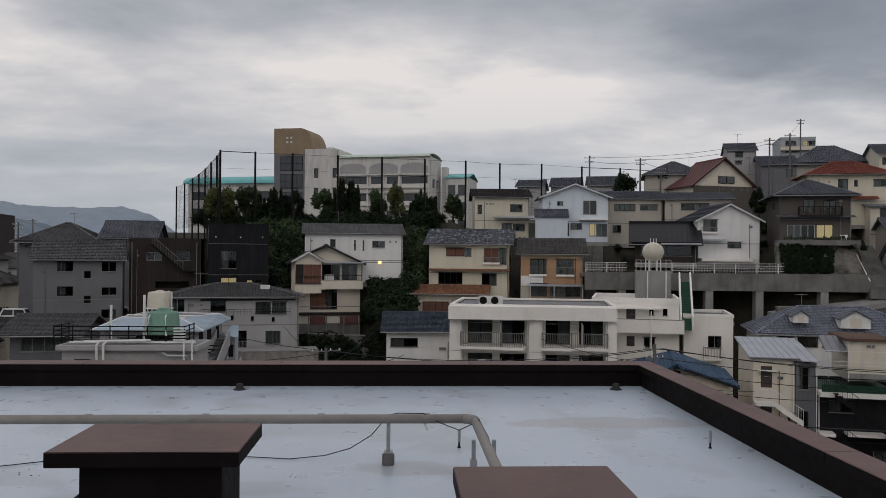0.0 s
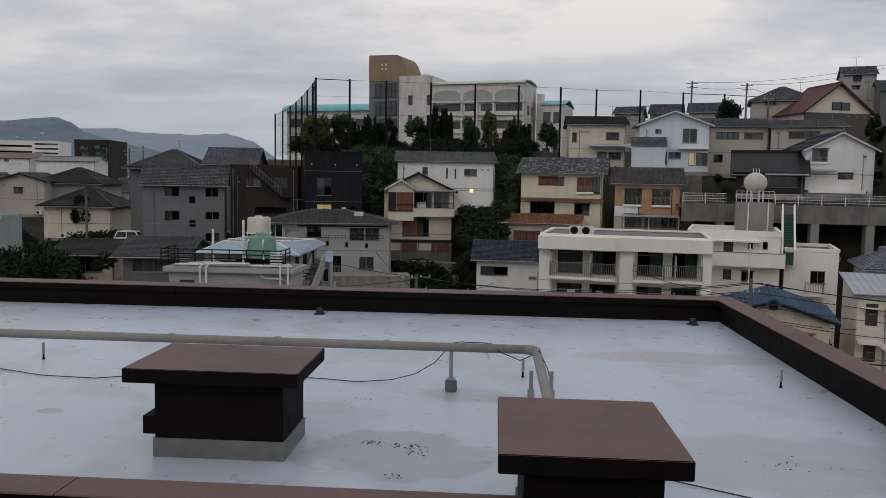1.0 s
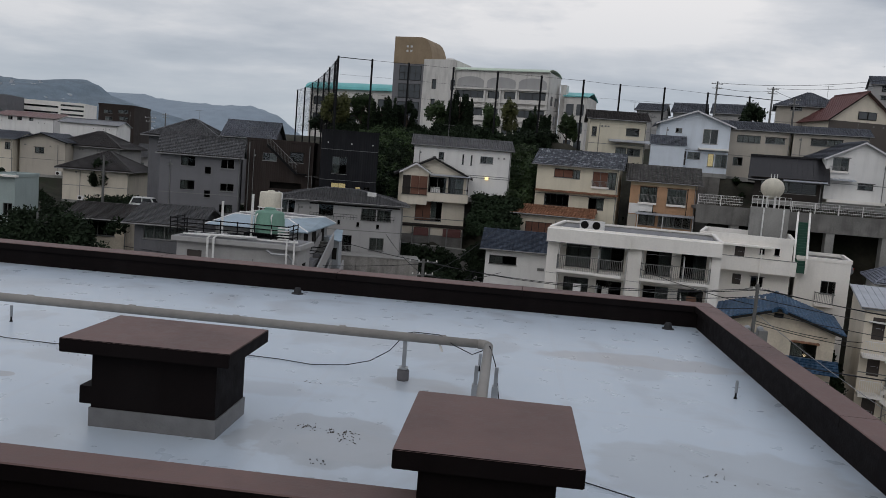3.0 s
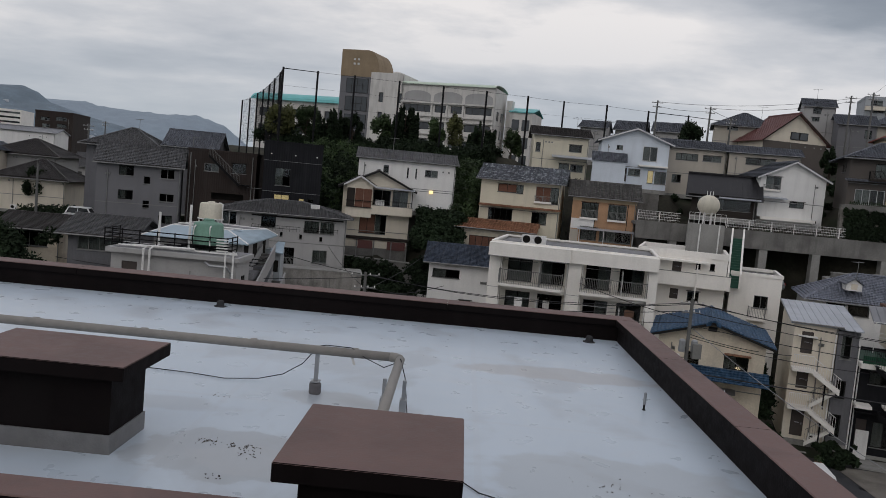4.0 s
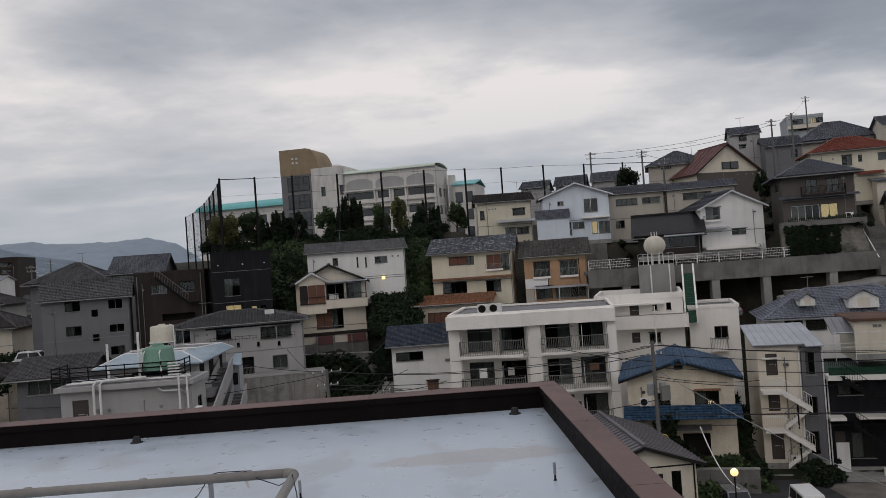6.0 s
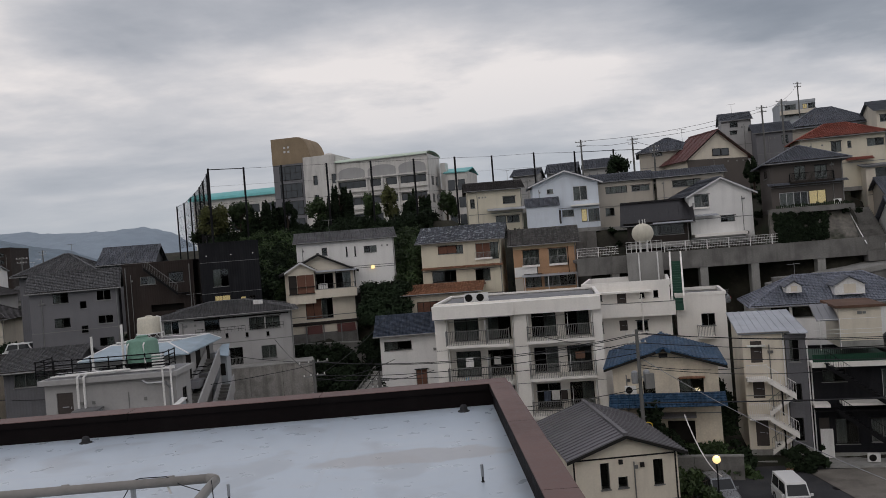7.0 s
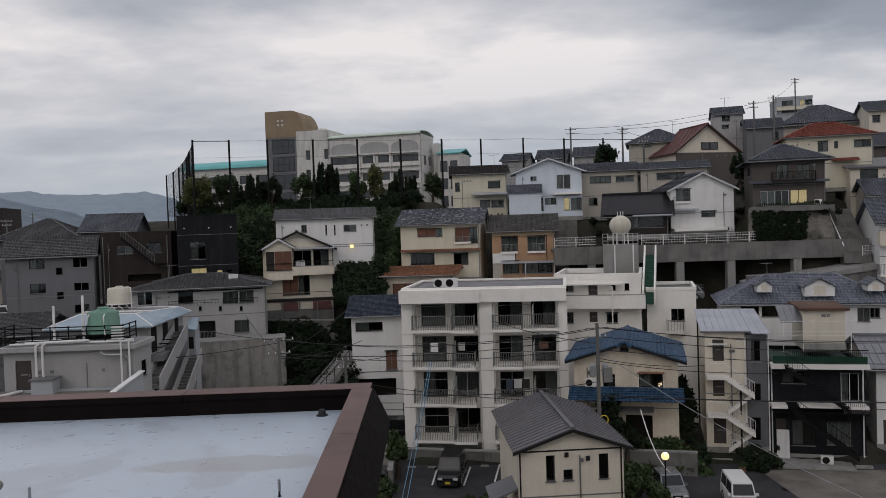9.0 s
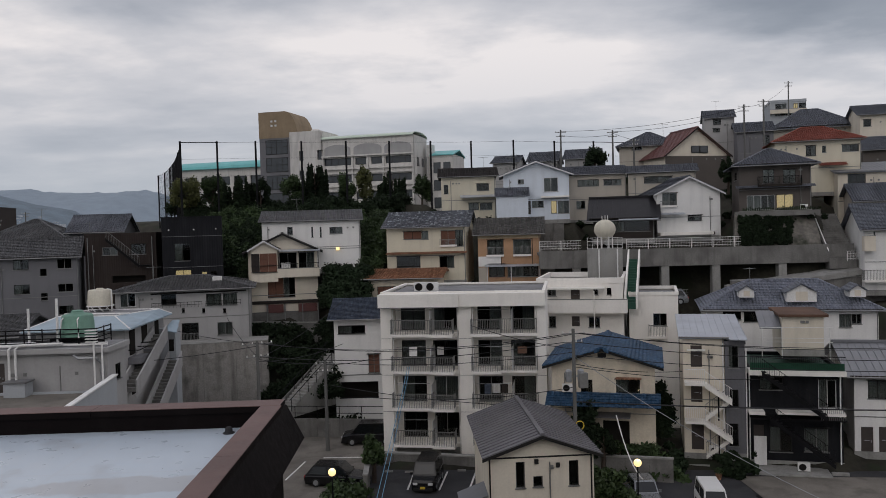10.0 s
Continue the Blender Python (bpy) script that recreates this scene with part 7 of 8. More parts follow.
def on_side(d, out, z):
    """A place d metres along the wing's flank, out metres off it."""
    q = Vector((-20.3, 58.8, 0)) + side * d + Vector((side.y, -side.x, 0)) * out
    return (q.x, q.y, z)


# Doorways are flat panels on the wall, their inner shade given by near-black colour.
for d, z, w, h in ((0.8, -5.4, 1.2, 2.0), (3.6, -5.2, 1.2, 2.0), (6.8, -5.0, 0.9, 1.6), (1.0, -8.4, 1.2, 2.0)):
    part("side_door", Shape().slab([on_side(d, 0.03, z), on_side(d + w, 0.03, z), on_side(d + w, 0.03, z + h), on_side(d, 0.03, z + h)], Vector((-side.y, side.x, 0)) * 0.05), "interior_shade", wing, "flat near-black panel standing for a shaded doorway")
for d, z in ((0.4, -5.5), (3.2, -5.3)):
    part("side_balcony", Shape().slab([on_side(d, 0.0, z), on_side(d, 0.9, z), on_side(d + 2.0, 0.9, z), on_side(d + 2.0, 0.0, z)], (0, 0, -0.5)), "plaster_darkgrey", wing)
    part("balcony_rail", Shape().tube([on_side(d, 0.05, z + 0.55), on_side(d, 0.85, z + 0.55), on_side(d + 2.0, 0.85, z + 0.55), on_side(d + 2.0, 0.05, z + 0.55)], 0.04, 6), "steel_black", wing)
for base, d0, d1, out in ((-7.6, -1.5, 6.0, 0.1), (-10.0, 1.6, 7.6, 0.75)):
    rise = 3.1
    for o in (out, out + 1.05):
        part("stair_wall", Shape().slab([on_side(d0, o, base - 0.5), on_side(d1, o, base + rise - 0.5), on_side(d1, o, base + rise + 0.75), on_side(d0, o, base + 0.75)], Vector((side.y, -side.x, 0)) * 0.12), "plaster_grey", wing, "pale rendered stair wall")
    for i in range(16):
        a, b, z = d0 + (d1 - d0) * i / 16, d0 + (d1 - d0) * (i + 1) / 16, base + rise * (i + 1) / 16
        part("stair_tread", Shape().slab([on_side(a, out + 0.12, z), on_side(a, out + 1.05, z), on_side(b, out + 1.05, z), on_side(b, out + 0.12, z)], (0, 0, -0.3)), "concrete", wing)
part("stair_core", Shape().slab([on_side(7.8, 0.0, -4.3), on_side(7.8, 1.35, -4.3), on_side(9.2, 1.35, -4.3), on_side(9.2, 0.0, -4.3)], (0, 0, -8.0)), "plaster_palegrey", wing)
# Slots are flat near-black plates in place of shaded openings.
for z in (-6.2, -8.6):
    part("slot_window", Shape().slab([on_side(7.77, 0.8, z), on_side(7.77, 1.2, z), on_side(7.77, 1.2, z + 1.0), on_side(7.77, 0.8, z + 1.0)], side * 0.05), "interior_shade", wing)
part("door_hood", Shape().slab([on_side(7.0, 0.6, -4.35), on_side(7.0, 1.7, -4.5), on_side(9.0, 1.4, -3.7), on_side(9.0, 0.8, -3.7)], (0, 0, -0.08)), "metal_pale_blue", wing)

ob = thing("roof_tank", "mint green cylindrical plastic water tank on a roof", "water tank", pose(-19.85, 51.7, -2.84))
part("drum", Shape().turned([(1.04, 0), (1.05, 0.1), (1.03, 0.5), (1.0, 0.53), (0.99, 1.0), (0.96, 1.04), (0.95, 1.34), (0.85, 1.44), (0.4, 1.52), (0.38, 1.6), (0.0, 1.62)], (0, 0, 0), 28), "tank_green", ob, smooth=True)
part("lid", Shape().turned([(0.34, 1.58), (0.36, 1.64), (0.3, 1.7), (0.0, 1.72)], (0, 0, 0), 20), "tank_green", ob)
for q in (-0.5, 0.5):
    part("fill_pipe", Shape().tube([(q, -0.75, 1.3), (q * 1.05, -0.98, 1.15), (q * 1.25, -1.06, 0.02)], 0.05, 8), "paint_white", ob)
ob = thing("roof_tank", "cream plastic water tank on a white frame", "water tank", pose(-26.3, 66.6, -2.3))
part("drum", Shape().turned([(0.98, 0.1), (1.0, 0.15), (0.97, 0.8), (0.94, 1.3), (0.86, 1.4), (0.3, 1.46), (0.28, 1.54), (0.0, 1.56)], (0, 0, 0), 26), "tank_cream", ob, smooth=True)
part("platform", Shape().turned([(1.1, 0.02), (1.1, 0.1), (0.0, 0.11)], (0, 0, 0), 20), "paint_white", ob)
for i in range(10):
    q = i * 0.628
    part("frame_leg", Shape().tube([(1.0 * math.cos(q), 1.0 * math.sin(q), 0.05), (1.0 * math.cos(q + 0.4), 1.0 * math.sin(q + 0.4), -0.4)], 0.035, 6), "paint_white", ob)
part("side_pipe", Shape().tube([(1.15, -0.3, -0.4), (1.15, -0.3, 1.4), (0.8, -0.3, 1.5)], 0.05, 8), "paint_white", ob)

# brown building: outside steel stair and roof hatch
stair_flight(brown_house, 2.4, 5.9, 10.9, 7.8, -0.9, -0.2, "steel_black", "rail_grey", 14)
add_box(brown_house, "landing", "steel_black", 5.9, -0.9, 7.7, 7.0, 0.0, 7.8)
for u in (0.3, 7.2):
    part("downpipe", Shape().tube([(u, -0.1, 11.0), (u, -0.1, 1.0)], 0.06, 6), "rail_grey", brown_house)
# black house: a row of small bright screw lights, joint lines
for u in (0.8, 3.8, 6.5):
    add_box(black_house, "vent_cap", "paint_white", u, -0.06, 9.0, u + 0.14, 0.02, 9.14)
for z in (8.2, 4.3):
    add_box(black_house, "joint", "plinth_grey", 0.0, -0.02, z, 7.3, 0.02, z + 0.05)
# grey rendered house: small balcony rails and dark uprights, roof box
s = Shape()
for z in (4.05, 4.3):
    s.tube([(8.3, -0.35, z), (11.6, -0.35, z)], 0.02, 6)
    s.tube([(3.3, -0.35, z), (7.9, -0.35, z)], 0.02, 6)
for i in range(26):
    s.tube([(3.3 + i * 0.33, -0.35, 3.8), (3.3 + i * 0.33, -0.35, 4.3)], 0.012, 4)
part("flower_rail", s, "steel_black", gr_house)
add_box(gr_house, "roof_box", "paint_white", 8.8, 2.2, 5.6, 9.7, 2.9, 6.5)
# This dark strip on the wall stands in for the eave's shadow.
add_box(gr_house, "eave_shadow_board", "frame_dark", 3.2, -0.04, 5.1, 12.1, 0.02, 5.25)
# white modern house: wall lamp
add_box(w1_house, "wall_lamp", "lamp_globe", 8.7, -0.2, 2.75, 9.1, -0.02, 3.1, label="small glowing wall lamp")
part("joint", Shape().box(0.0, -0.02, 2.9, 11.7, 0.01, 2.98), "rail_grey", w1_house)
# metal-roofed house: dark lines at the corners, side lean-to
add_box(metal_house, "corner_trim", "frame_dark", -0.04, -0.04, 0, 0.04, 0.04, 5.4)
add_box(metal_house, "band_trim", "frame_dark", 0.0, -0.03, 5.28, 5.7, 0.02, 5.36)
add_box(metal_house, "corner_trim", "frame_dark", 5.66, -0.04, 0, 5.74, 0.04, 5.4)
for u, z in ((2.5, 4.95), (3.7, 4.7)):
    add_box(metal_house, "vent_hood", "frame_dark", u, -0.12, z, u + 0.22, 0.02, z + 0.25)
slope_named(metal_house, "lean_to", (-1.6, 1.0, 2.3), (-1.6, 3.5, 2.3), (0.02, 3.5, 2.9), (0.02, 1.0, 2.9), "metal_grey")


# ---- street, parking lot, cars ----
s = Shape()
s.box(10.5, 49.0, -14.75, 60, 60.8, -14.5)
solid("road", s, "asphalt", "dark patched asphalt street between the houses", "road", kind="structure")
s = Shape()
s.box(-15, 48.0, -14.75, -2.75, 73.5, -14.48)
solid("parking_lot", s, "paving", "worn brown-grey concrete parking lot", "pavement", kind="structure")
s = Shape()
s.box(-2.7, 48.0, -14.75, 10.4, 61.9, -14.49)
solid("parking_court", s, "asphalt", "dark asphalt parking court below the apartment block", "pavement", kind="structure")
s = Shape()
s.slab([(24.5, 51.0, -14.47), (44, 49.5, -14.47), (44, 58.5, -14.47), (23.5, 59.3, -14.47)], (0, 0, -0.2))
solid("forecourt", s, "paving", "worn concrete forecourt beside the street", "pavement", kind="structure")
kerb = thing("kerb", "pale broken concrete kerb along the street", "kerb", kind="structure")
for i in range(18):
    part("kerb_stone", Shape().box(17.2 + i * 0.62, 52.35 - 0.012 * i, -14.5, 17.78 + i * 0.62, 52.5 - 0.012 * i, -14.38), "concrete_pale", kerb)
lines = thing("parking_lines", "worn white painted parking lines", "road marking", kind="structure")
for x0, y0, x1, y1 in ((0.7, 56.4, 0.72, 60.0), (2.9, 56.3, 3.15, 60.4), (5.0, 57.0, 5.3, 61.0), (7.2, 56.8, 7.5, 60.8), (26.5, 52.8, 27.6, 49.6), (-8.5, 58.5, -8.2, 63.0), (-7.0, 64.0, -3.0, 64.2)):
    d = (Vector((x1, y1)) - Vector((x0, y0))).normalized() * 0.06
    z = -14.455
    s = Shape()
    s.slab([(x0 - d.y, y0 + d.x, z), (x0 + d.y, y0 - d.x, z), (x1 + d.y, y1 - d.x, z), (x1 - d.y, y1 + d.x, z)], (0, 0, -0.03))
    part("line", s, "paint_white", lines)
for x, y in ((-1.2, 60.4), (0.3, 60.3), (4.2, 60.6), (6.2, 60.4)):
    solid("wheel_stop", Shape().box(-0.3, -0.08, 0, 0.3, 0.08, 0.11), "concrete_pale", "concrete wheel stop on the parking court", "wheel stop", pose(x, y, -14.49), group="wheel stops")
part("cover", Shape().turned([(0.32, 0), (0.32, 0.02), (0.0, 0.021)], (24.0, 55.2, -14.5), 18), "steel_black", thing("manhole_cover", "round dark iron manhole cover in the street", "manhole cover"))
solid("drain_grate", Shape().box(0, 0, 0, 1.1, 0.45, 0.03), "steel_black", "dark iron drain grate in the forecourt", "drain grate", pose(31.0, 53.5, -14.47))

material("paint_car_black", (0.008, 0.008, 0.009), 0.2, vary=0.05, spec=0.35, bump=0.0)
material("paint_car_white", (0.66, 0.66, 0.65), 0.4, vary=0.04, spec=0.5, bump=0.0)
material("paint_car_grey", (0.20, 0.21, 0.22), 0.3, 0.4, vary=0.05, spec=0.5, bump=0.0)
material("car_glass", (0.008, 0.01, 0.011), 0.06, vary=0.05, spec=0.5, bump=0.0)
material("tyre", (0.015, 0.015, 0.015), 0.85)
material("lamp_red", (0.30, 0.015, 0.015), 0.3)
material("plate_yellow", (0.62, 0.45, 0.05), 0.5)


def car(label, m, paint, L, W, H, cab, plate="paint_white"):
    """A parked car, its nose towards -x; cab gives where screen and tail stand along its length."""
    ob = thing("car", label, "car", m, group="parked cars")
    w = W / 2
    belt = H * 0.56

    def loft(rings):
        s = Shape()
        k = len(rings[0])
        s.v = [p for r in rings for p in r]
        s.f = [(i * k + j, i * k + (j + 1) % k, (i + 1) * k + (j + 1) % k, (i + 1) * k + j) for i in range(len(rings) - 1) for j in range(k)]
        s.f += [tuple(range(k - 1, -1, -1)), tuple(range((len(rings) - 1) * k, len(rings) * k))]
        return s

    def ring(x, half, z0, z1, tuck):
        return [(x, -half + tuck, z0), (x, -half, z0 + 0.12), (x, -half, z1 - 0.12), (x, -half + 0.1, z1), (x, half - 0.1, z1), (x, half, z1 - 0.12), (x, half, z0 + 0.12), (x, half - tuck, z0)]
    hood = belt * 0.93
    body = loft([ring(0.0, w * 0.82, 0.3, hood * 0.75, 0.1), ring(0.12, w * 0.95, 0.2, hood * 0.92, 0.08), ring(0.5, w, 0.18, hood, 0.05), ring(cab[0], w, 0.18, belt, 0.05),
                 ring(cab[3], w, 0.18, belt * 1.02, 0.05), ring(L - 0.12, w * 0.97, 0.22, belt, 0.08), ring(L, w * 0.88, 0.32, belt * 0.85, 0.1)])
    part("body", body, paint, ob, smooth=False)

    def cring(x, half, z):
        return [(x, -half, z), (x, half, z)]
    s = Shape()
    lo, hi = [(cab[0], w * 0.96), (cab[3], w * 0.96)], [(cab[1], w * 0.82), (cab[2], w * 0.82)]
    a = [(lo[0][0], -lo[0][1], belt - 0.02), (lo[1][0], -lo[1][1], belt - 0.02), (lo[1][0], lo[1][1], belt - 0.02), (lo[0][0], lo[0][1], belt - 0.02)]
    b = [(hi[0][0], -hi[0][1], H), (hi[1][0], -hi[1][1], H), (hi[1][0], hi[1][1], H), (hi[0][0], hi[0][1], H)]
    s.v = a + b
    s.f = [(0, 1, 5, 4), (1, 2, 6, 5), (2, 3, 7, 6), (3, 0, 4, 7), (4, 5, 6, 7)]
    part("cabin", s, paint, ob)
    for q, (i, j) in enumerate(((0, 1), (1, 2), (2, 3), (3, 0))):
        lo_a, lo_b, up_a, up_b = Vector(a[i]), Vector(a[j]), Vector(b[i]), Vector(b[j])
        n = (lo_b - lo_a).cross(up_a - lo_a).normalized() * 0.012
        spans = ((0.06, 0.48), (0.52, 0.94)) if q in (0, 2) else ((0.06, 0.94),)
        for f0, f1 in spans:
            def at(f, g):
                return lo_a.lerp(lo_b, f).lerp(up_a.lerp(up_b, f), g) + n
            s = Shape()
            s.slab([at(f0, 0.12), at(f1, 0.12), at(f1, 0.86), at(f0, 0.86)], -n * 0.8)
            part("windscreen" if q == 3 else "window", s, "car_glass", ob)
    r = 0.31
    for x in (L * 0.19, L * 0.80):
        for q in (-1, 1):
            wheel = part("wheel", Shape().tube([(x, q * (w - 0.2), r), (x, q * (w + 0.01), r)], r, 20), "tyre", ob)
            part("rim", Shape().tube([(x, q * (w + 0.005), r), (x, q * (w + 0.02), r)], r * 0.62, 12), "steel_grey", wheel)
    for q in (-1, 1):
        part("headlight", Shape().box(-0.015, q * w * 0.62 - 0.16, hood * 0.62, 0.1, q * w * 0.62 + 0.16, hood * 0.78), "frame_white", ob)
        part("tail_light", Shape().box(L - 0.1, q * w * 0.78 - 0.08, belt * 0.6, L + 0.01, q * w * 0.78 + 0.08, belt * 0.92), "lamp_red", ob)
        part("mirror", Shape().box(cab[0] + 0.15, q * (w + 0.09) - 0.08, belt, cab[0] + 0.27, q * (w + 0.09) + 0.08, belt + 0.15), paint, ob)
    part("bumper", Shape().box(-0.05, -w * 0.8, 0.2, 0.06, w * 0.8, 0.42), "tyre", ob)
    part("grille", Shape().box(-0.03, -w * 0.4, 0.46, 0.05, w * 0.4, 0.58), "tyre", ob)
    for x in (-0.065, L + 0.002):
        part("plate", Shape().box(x, -0.17, 0.34, x + 0.015, 0.17, 0.5), plate, ob)
    return ob


car("black boxy small van with a yellow plate, parked", pose(1.85, 55.6, -14.49, 0, 0, 86), "paint_car_black", 3.9, 1.68, 1.85, (0.7, 1.2, 3.75, 3.88), "plate_yellow")
car("black estate car parked in the lot", pose(-2.3, 57.6, -14.48, 0, 0, 176), "paint_car_black", 4.4, 1.75, 1.5, (1.1, 1.8, 3.7, 4.3))
car("black minivan parked beside the apartment block", pose(-6.3, 68.2, -14.48, 0, 0, 4), "paint_car_black", 4.6, 1.75, 1.8, (0.8, 1.5, 4.2, 4.5))
car("white boxy small van standing in the street", pose(20.1, 50.6, -14.5, 0, 0, 88), "paint_car_white", 3.4, 1.48, 1.75, (0.35, 0.75, 3.3, 3.38), "plate_yellow")
car("silver-grey small car parked by the lamp", pose(16.5, 52.4, -14.5, 0, 0, 95), "paint_car_grey", 3.6, 1.6, 1.5, (0.9, 1.5, 3.0, 3.5))
car("white hatchback parked behind a mesh fence", pose(-56.5, 84.6, ground_height(-55, 85) + 0.02, 0, 0, 10), "paint_car_white", 4.2, 1.7, 1.55, (0.9, 1.6, 3.6, 4.1))
car("white small pickup van parked behind a mesh fence", pose(-54.0, 88.4, ground_height(-53, 89) + 0.25, 0, 0, 10), "paint_car_white", 3.6, 1.5, 1.8, (0.4, 0.8, 3.0, 3.5))
car("dark car parked under the hillside road", pose(22.0, 84.8, -4.9, 0, 0, -7), "paint_car_grey", 4.0, 1.7, 1.5, (1.0, 1.7, 3.4, 3.9))
fence_run(-64.0, 80.0, -48.5, 80.5, ground_height(-56, 80), 1.5, "rail_grey", "grey mesh fence round the lower car park")


bank((22.6, 58.8, -14.4), (25.2, 58.6, -14.4), (25.2, 60.6, -13.2), (22.4, 60.8, -13.2), 30, 0.28, "leaf_dark", 421, "dark potted shrubs beside the narrow house")
bank((15.6, 58.6, -14.2), (18.8, 58.2, -14.2), (18.6, 59.6, -12.4), (15.4, 60.0, -12.4), 34, 0.42, "leaf_green", 422, "garden shrubs behind the low wall")
bank((18.9, 59.2, -14.4), (19.9, 59.0, -14.4), (19.9, 66.0, -9.5), (18.9, 66.0, -9.5), 40, 0.5, "leaf_dark", 423, "dark shrubs filling the alley between two houses")
bank((-5.6, 49.6, -14.4), (-3.6, 49.6, -14.4), (-3.4, 51.2, -13.7), (-5.6, 51.2, -13.7), 20, 0.45, "leaf_olive", 424, "yellow-green bushes by the parking lot")
ob = thing("guard_wall", "long low dark wall at the back of the parking lot", "wall", pose(-15.0, 70.6, -14.6, 0, 0, -3), kind="structure")
for i in range(6):
    part("panel", Shape().box(2.0 * i + 0.01, 0, 0, 2.0 * i + 1.99, 0.25, 1.7), "concrete", ob)
for i in range(7):
    part("post", Shape().tube([(2.0 * i, 0.1, 1.7), (2.0 * i, 0.1, 2.8)], 0.035, 6), "steel_black", ob)
for z in (2.2, 2.8):
    part("rail", Shape().tube([(0, 0.1, z), (12.0, 0.1, z)], 0.03, 6), "steel_black", ob)
ob = thing("flower_pot", "terracotta flower pot with a leafy plant", "flower pot", pose(22.2, 58.6, -14.5))
part("pot", Shape().turned([(0.16, 0), (0.22, 0.36), (0.24, 0.36), (0.24, 0.4), (0.0, 0.4)], (0, 0, 0), 12), "tile_rust", ob)
leaves("plant", [(0, 0, 0.6, 0.3, 0.3, 0.3, 90)], 0.14, "leaf_green", 431, ob)


def street_lamp(x, y, z, h):
    ob = thing("street_lamp", "dark post lamp with a glowing round globe", "street lamp", pose(x, y, z), group="street lamps")
    part("base", Shape().turned([(0.12, 0), (0.12, 0.2), (0.06, 0.3)], (0, 0, 0), 10), "steel_black", ob)
    part("pole", Shape().tube([(0, 0, 0.2), (0, 0, h)], 0.045, 8), "steel_black", ob)
    part("globe", Shape().turned([(0.24 * math.sin(radians(q)), h + 0.22 - 0.24 * math.cos(radians(q))) for q in range(10, 180, 17)], (0, 0, 0), 16), "lamp_globe", ob, smooth=True)
    lamp = bpy.data.lights.new("lamp", "POINT")
    lamp.energy, lamp.color, lamp.shadow_soft_size = 25, (1.0, 0.8, 0.5), 0.26
    new("street_lamp_light", lamp).location = (x, y - 0.05, z + h + 0.75)


street_lamp(15.5, 50.9, -14.5, 3.3)
street_lamp(-2.85, 49.2, -14.5, 3.3)


# ---- utility poles, wires, aerials ----
def wire(a, b, sag, r=0.024, n=10):
    a, b = Vector(a), Vector(b)
    return Shape().tube([a.lerp(b, i / n) - Vector((0, 0, sag * 4 * (i / n) * (1 - i / n))) for i in range(n + 1)], r, 4)


def utility_pole(x, y, z, top, turn, arms=((0.3, 1.6), (0.9, 1.3)), can=False):
    ob = thing("utility_pole", "grey concrete utility pole with cross-arms and insulators", "utility pole", pose(x, y, z, 0, 0, turn), group="utility poles")
    h = top - z
    part("shaft", Shape().tube([(0, 0, -0.3), (0, 0, h)], [0.17, 0.11], 10), "pole_grey", ob)
    for drop, w in arms:
        arm = part("cross_arm", Shape().box(-w / 2, -0.05, h - drop - 0.08, w / 2, 0.05, h - drop), "rail_grey", ob)
        for k in range(4):
            u = -w / 2 + 0.08 + k * (w - 0.16) / 3
            part("insulator", Shape().turned([(0.04, 0), (0.06, 0.05), (0.035, 0.08), (0.05, 0.13), (0.0, 0.16)], (u, 0, h - drop), 8), "paint_white", arm)
    for k in range(int(h / 0.45) - 3):
        part("step_bolt", Shape().tube([(0, 0, 1.8 + k * 0.45), (0.2 if k % 2 else -0.2, 0, 1.8 + k * 0.45)], 0.012, 4), "steel_grey", ob)
    if can:
        for u in (-0.42, 0.42):
            t = part("transformer", Shape().turned([(0.2, 0), (0.22, 0.05), (0.22, 0.75), (0.12, 0.85)], (u, -0.15, h - 3.6), 14), "steel_grey", ob)
            part("bracket", Shape().box(min(u, 0), -0.05, h - 3.3, max(u, 0), 0.05, h - 3.2), "steel_grey", t)
        part("cable_coil", Shape().tube([(0.25 + 0.3 * math.cos(q * 0.524), -0.2, h - 6.6 + 0.3 * math.sin(q * 0.524)) for q in range(13)], 0.04, 6), "plate_yellow", ob)
        part("cabinet", Shape().box(0.25, -0.45, h - 4.0, 0.85, -0.1, h - 3.0), "rail_grey", ob)
    return ob


material("pole_grey", (0.13, 0.13, 0.125), 0.85, streak=0.3)
utility_pole(12.3, 57.0, -14.5, -3.6, 10, can=True)
utility_pole(-11.4, 62.0, -14.5, -4.8, 35, ((0.2, 2.4), (1.2, 1.8)))
utility_pole(-7.1, 66.0, -14.5, -7.0, 15)
for x, y, top in ((16.0, 120.0, 17.2), (23.6, 121.0, 17.0), (26.8, 122.0, 15.8), (42.4, 121.0, 20.0), (44.2, 118.0, 20.2), (62.0, 160.0, 29.5)):
    utility_pole(x, y, ground_height(x, y), top, 5)
utility_pole(-92.0, 160.0, -5.0, 9.0, 10)
utility_pole(-66.0, 112.0, -5.0, 6.5, 10)
utility_pole(-58.0, 63.0, -12.0, -4.5, 10, ())
utility_pole(-45.5, 62.0, -12.0, -4.2, 10, ())
utility_pole(-51.0, 79.0, -8.0, 0.8, 10, ())
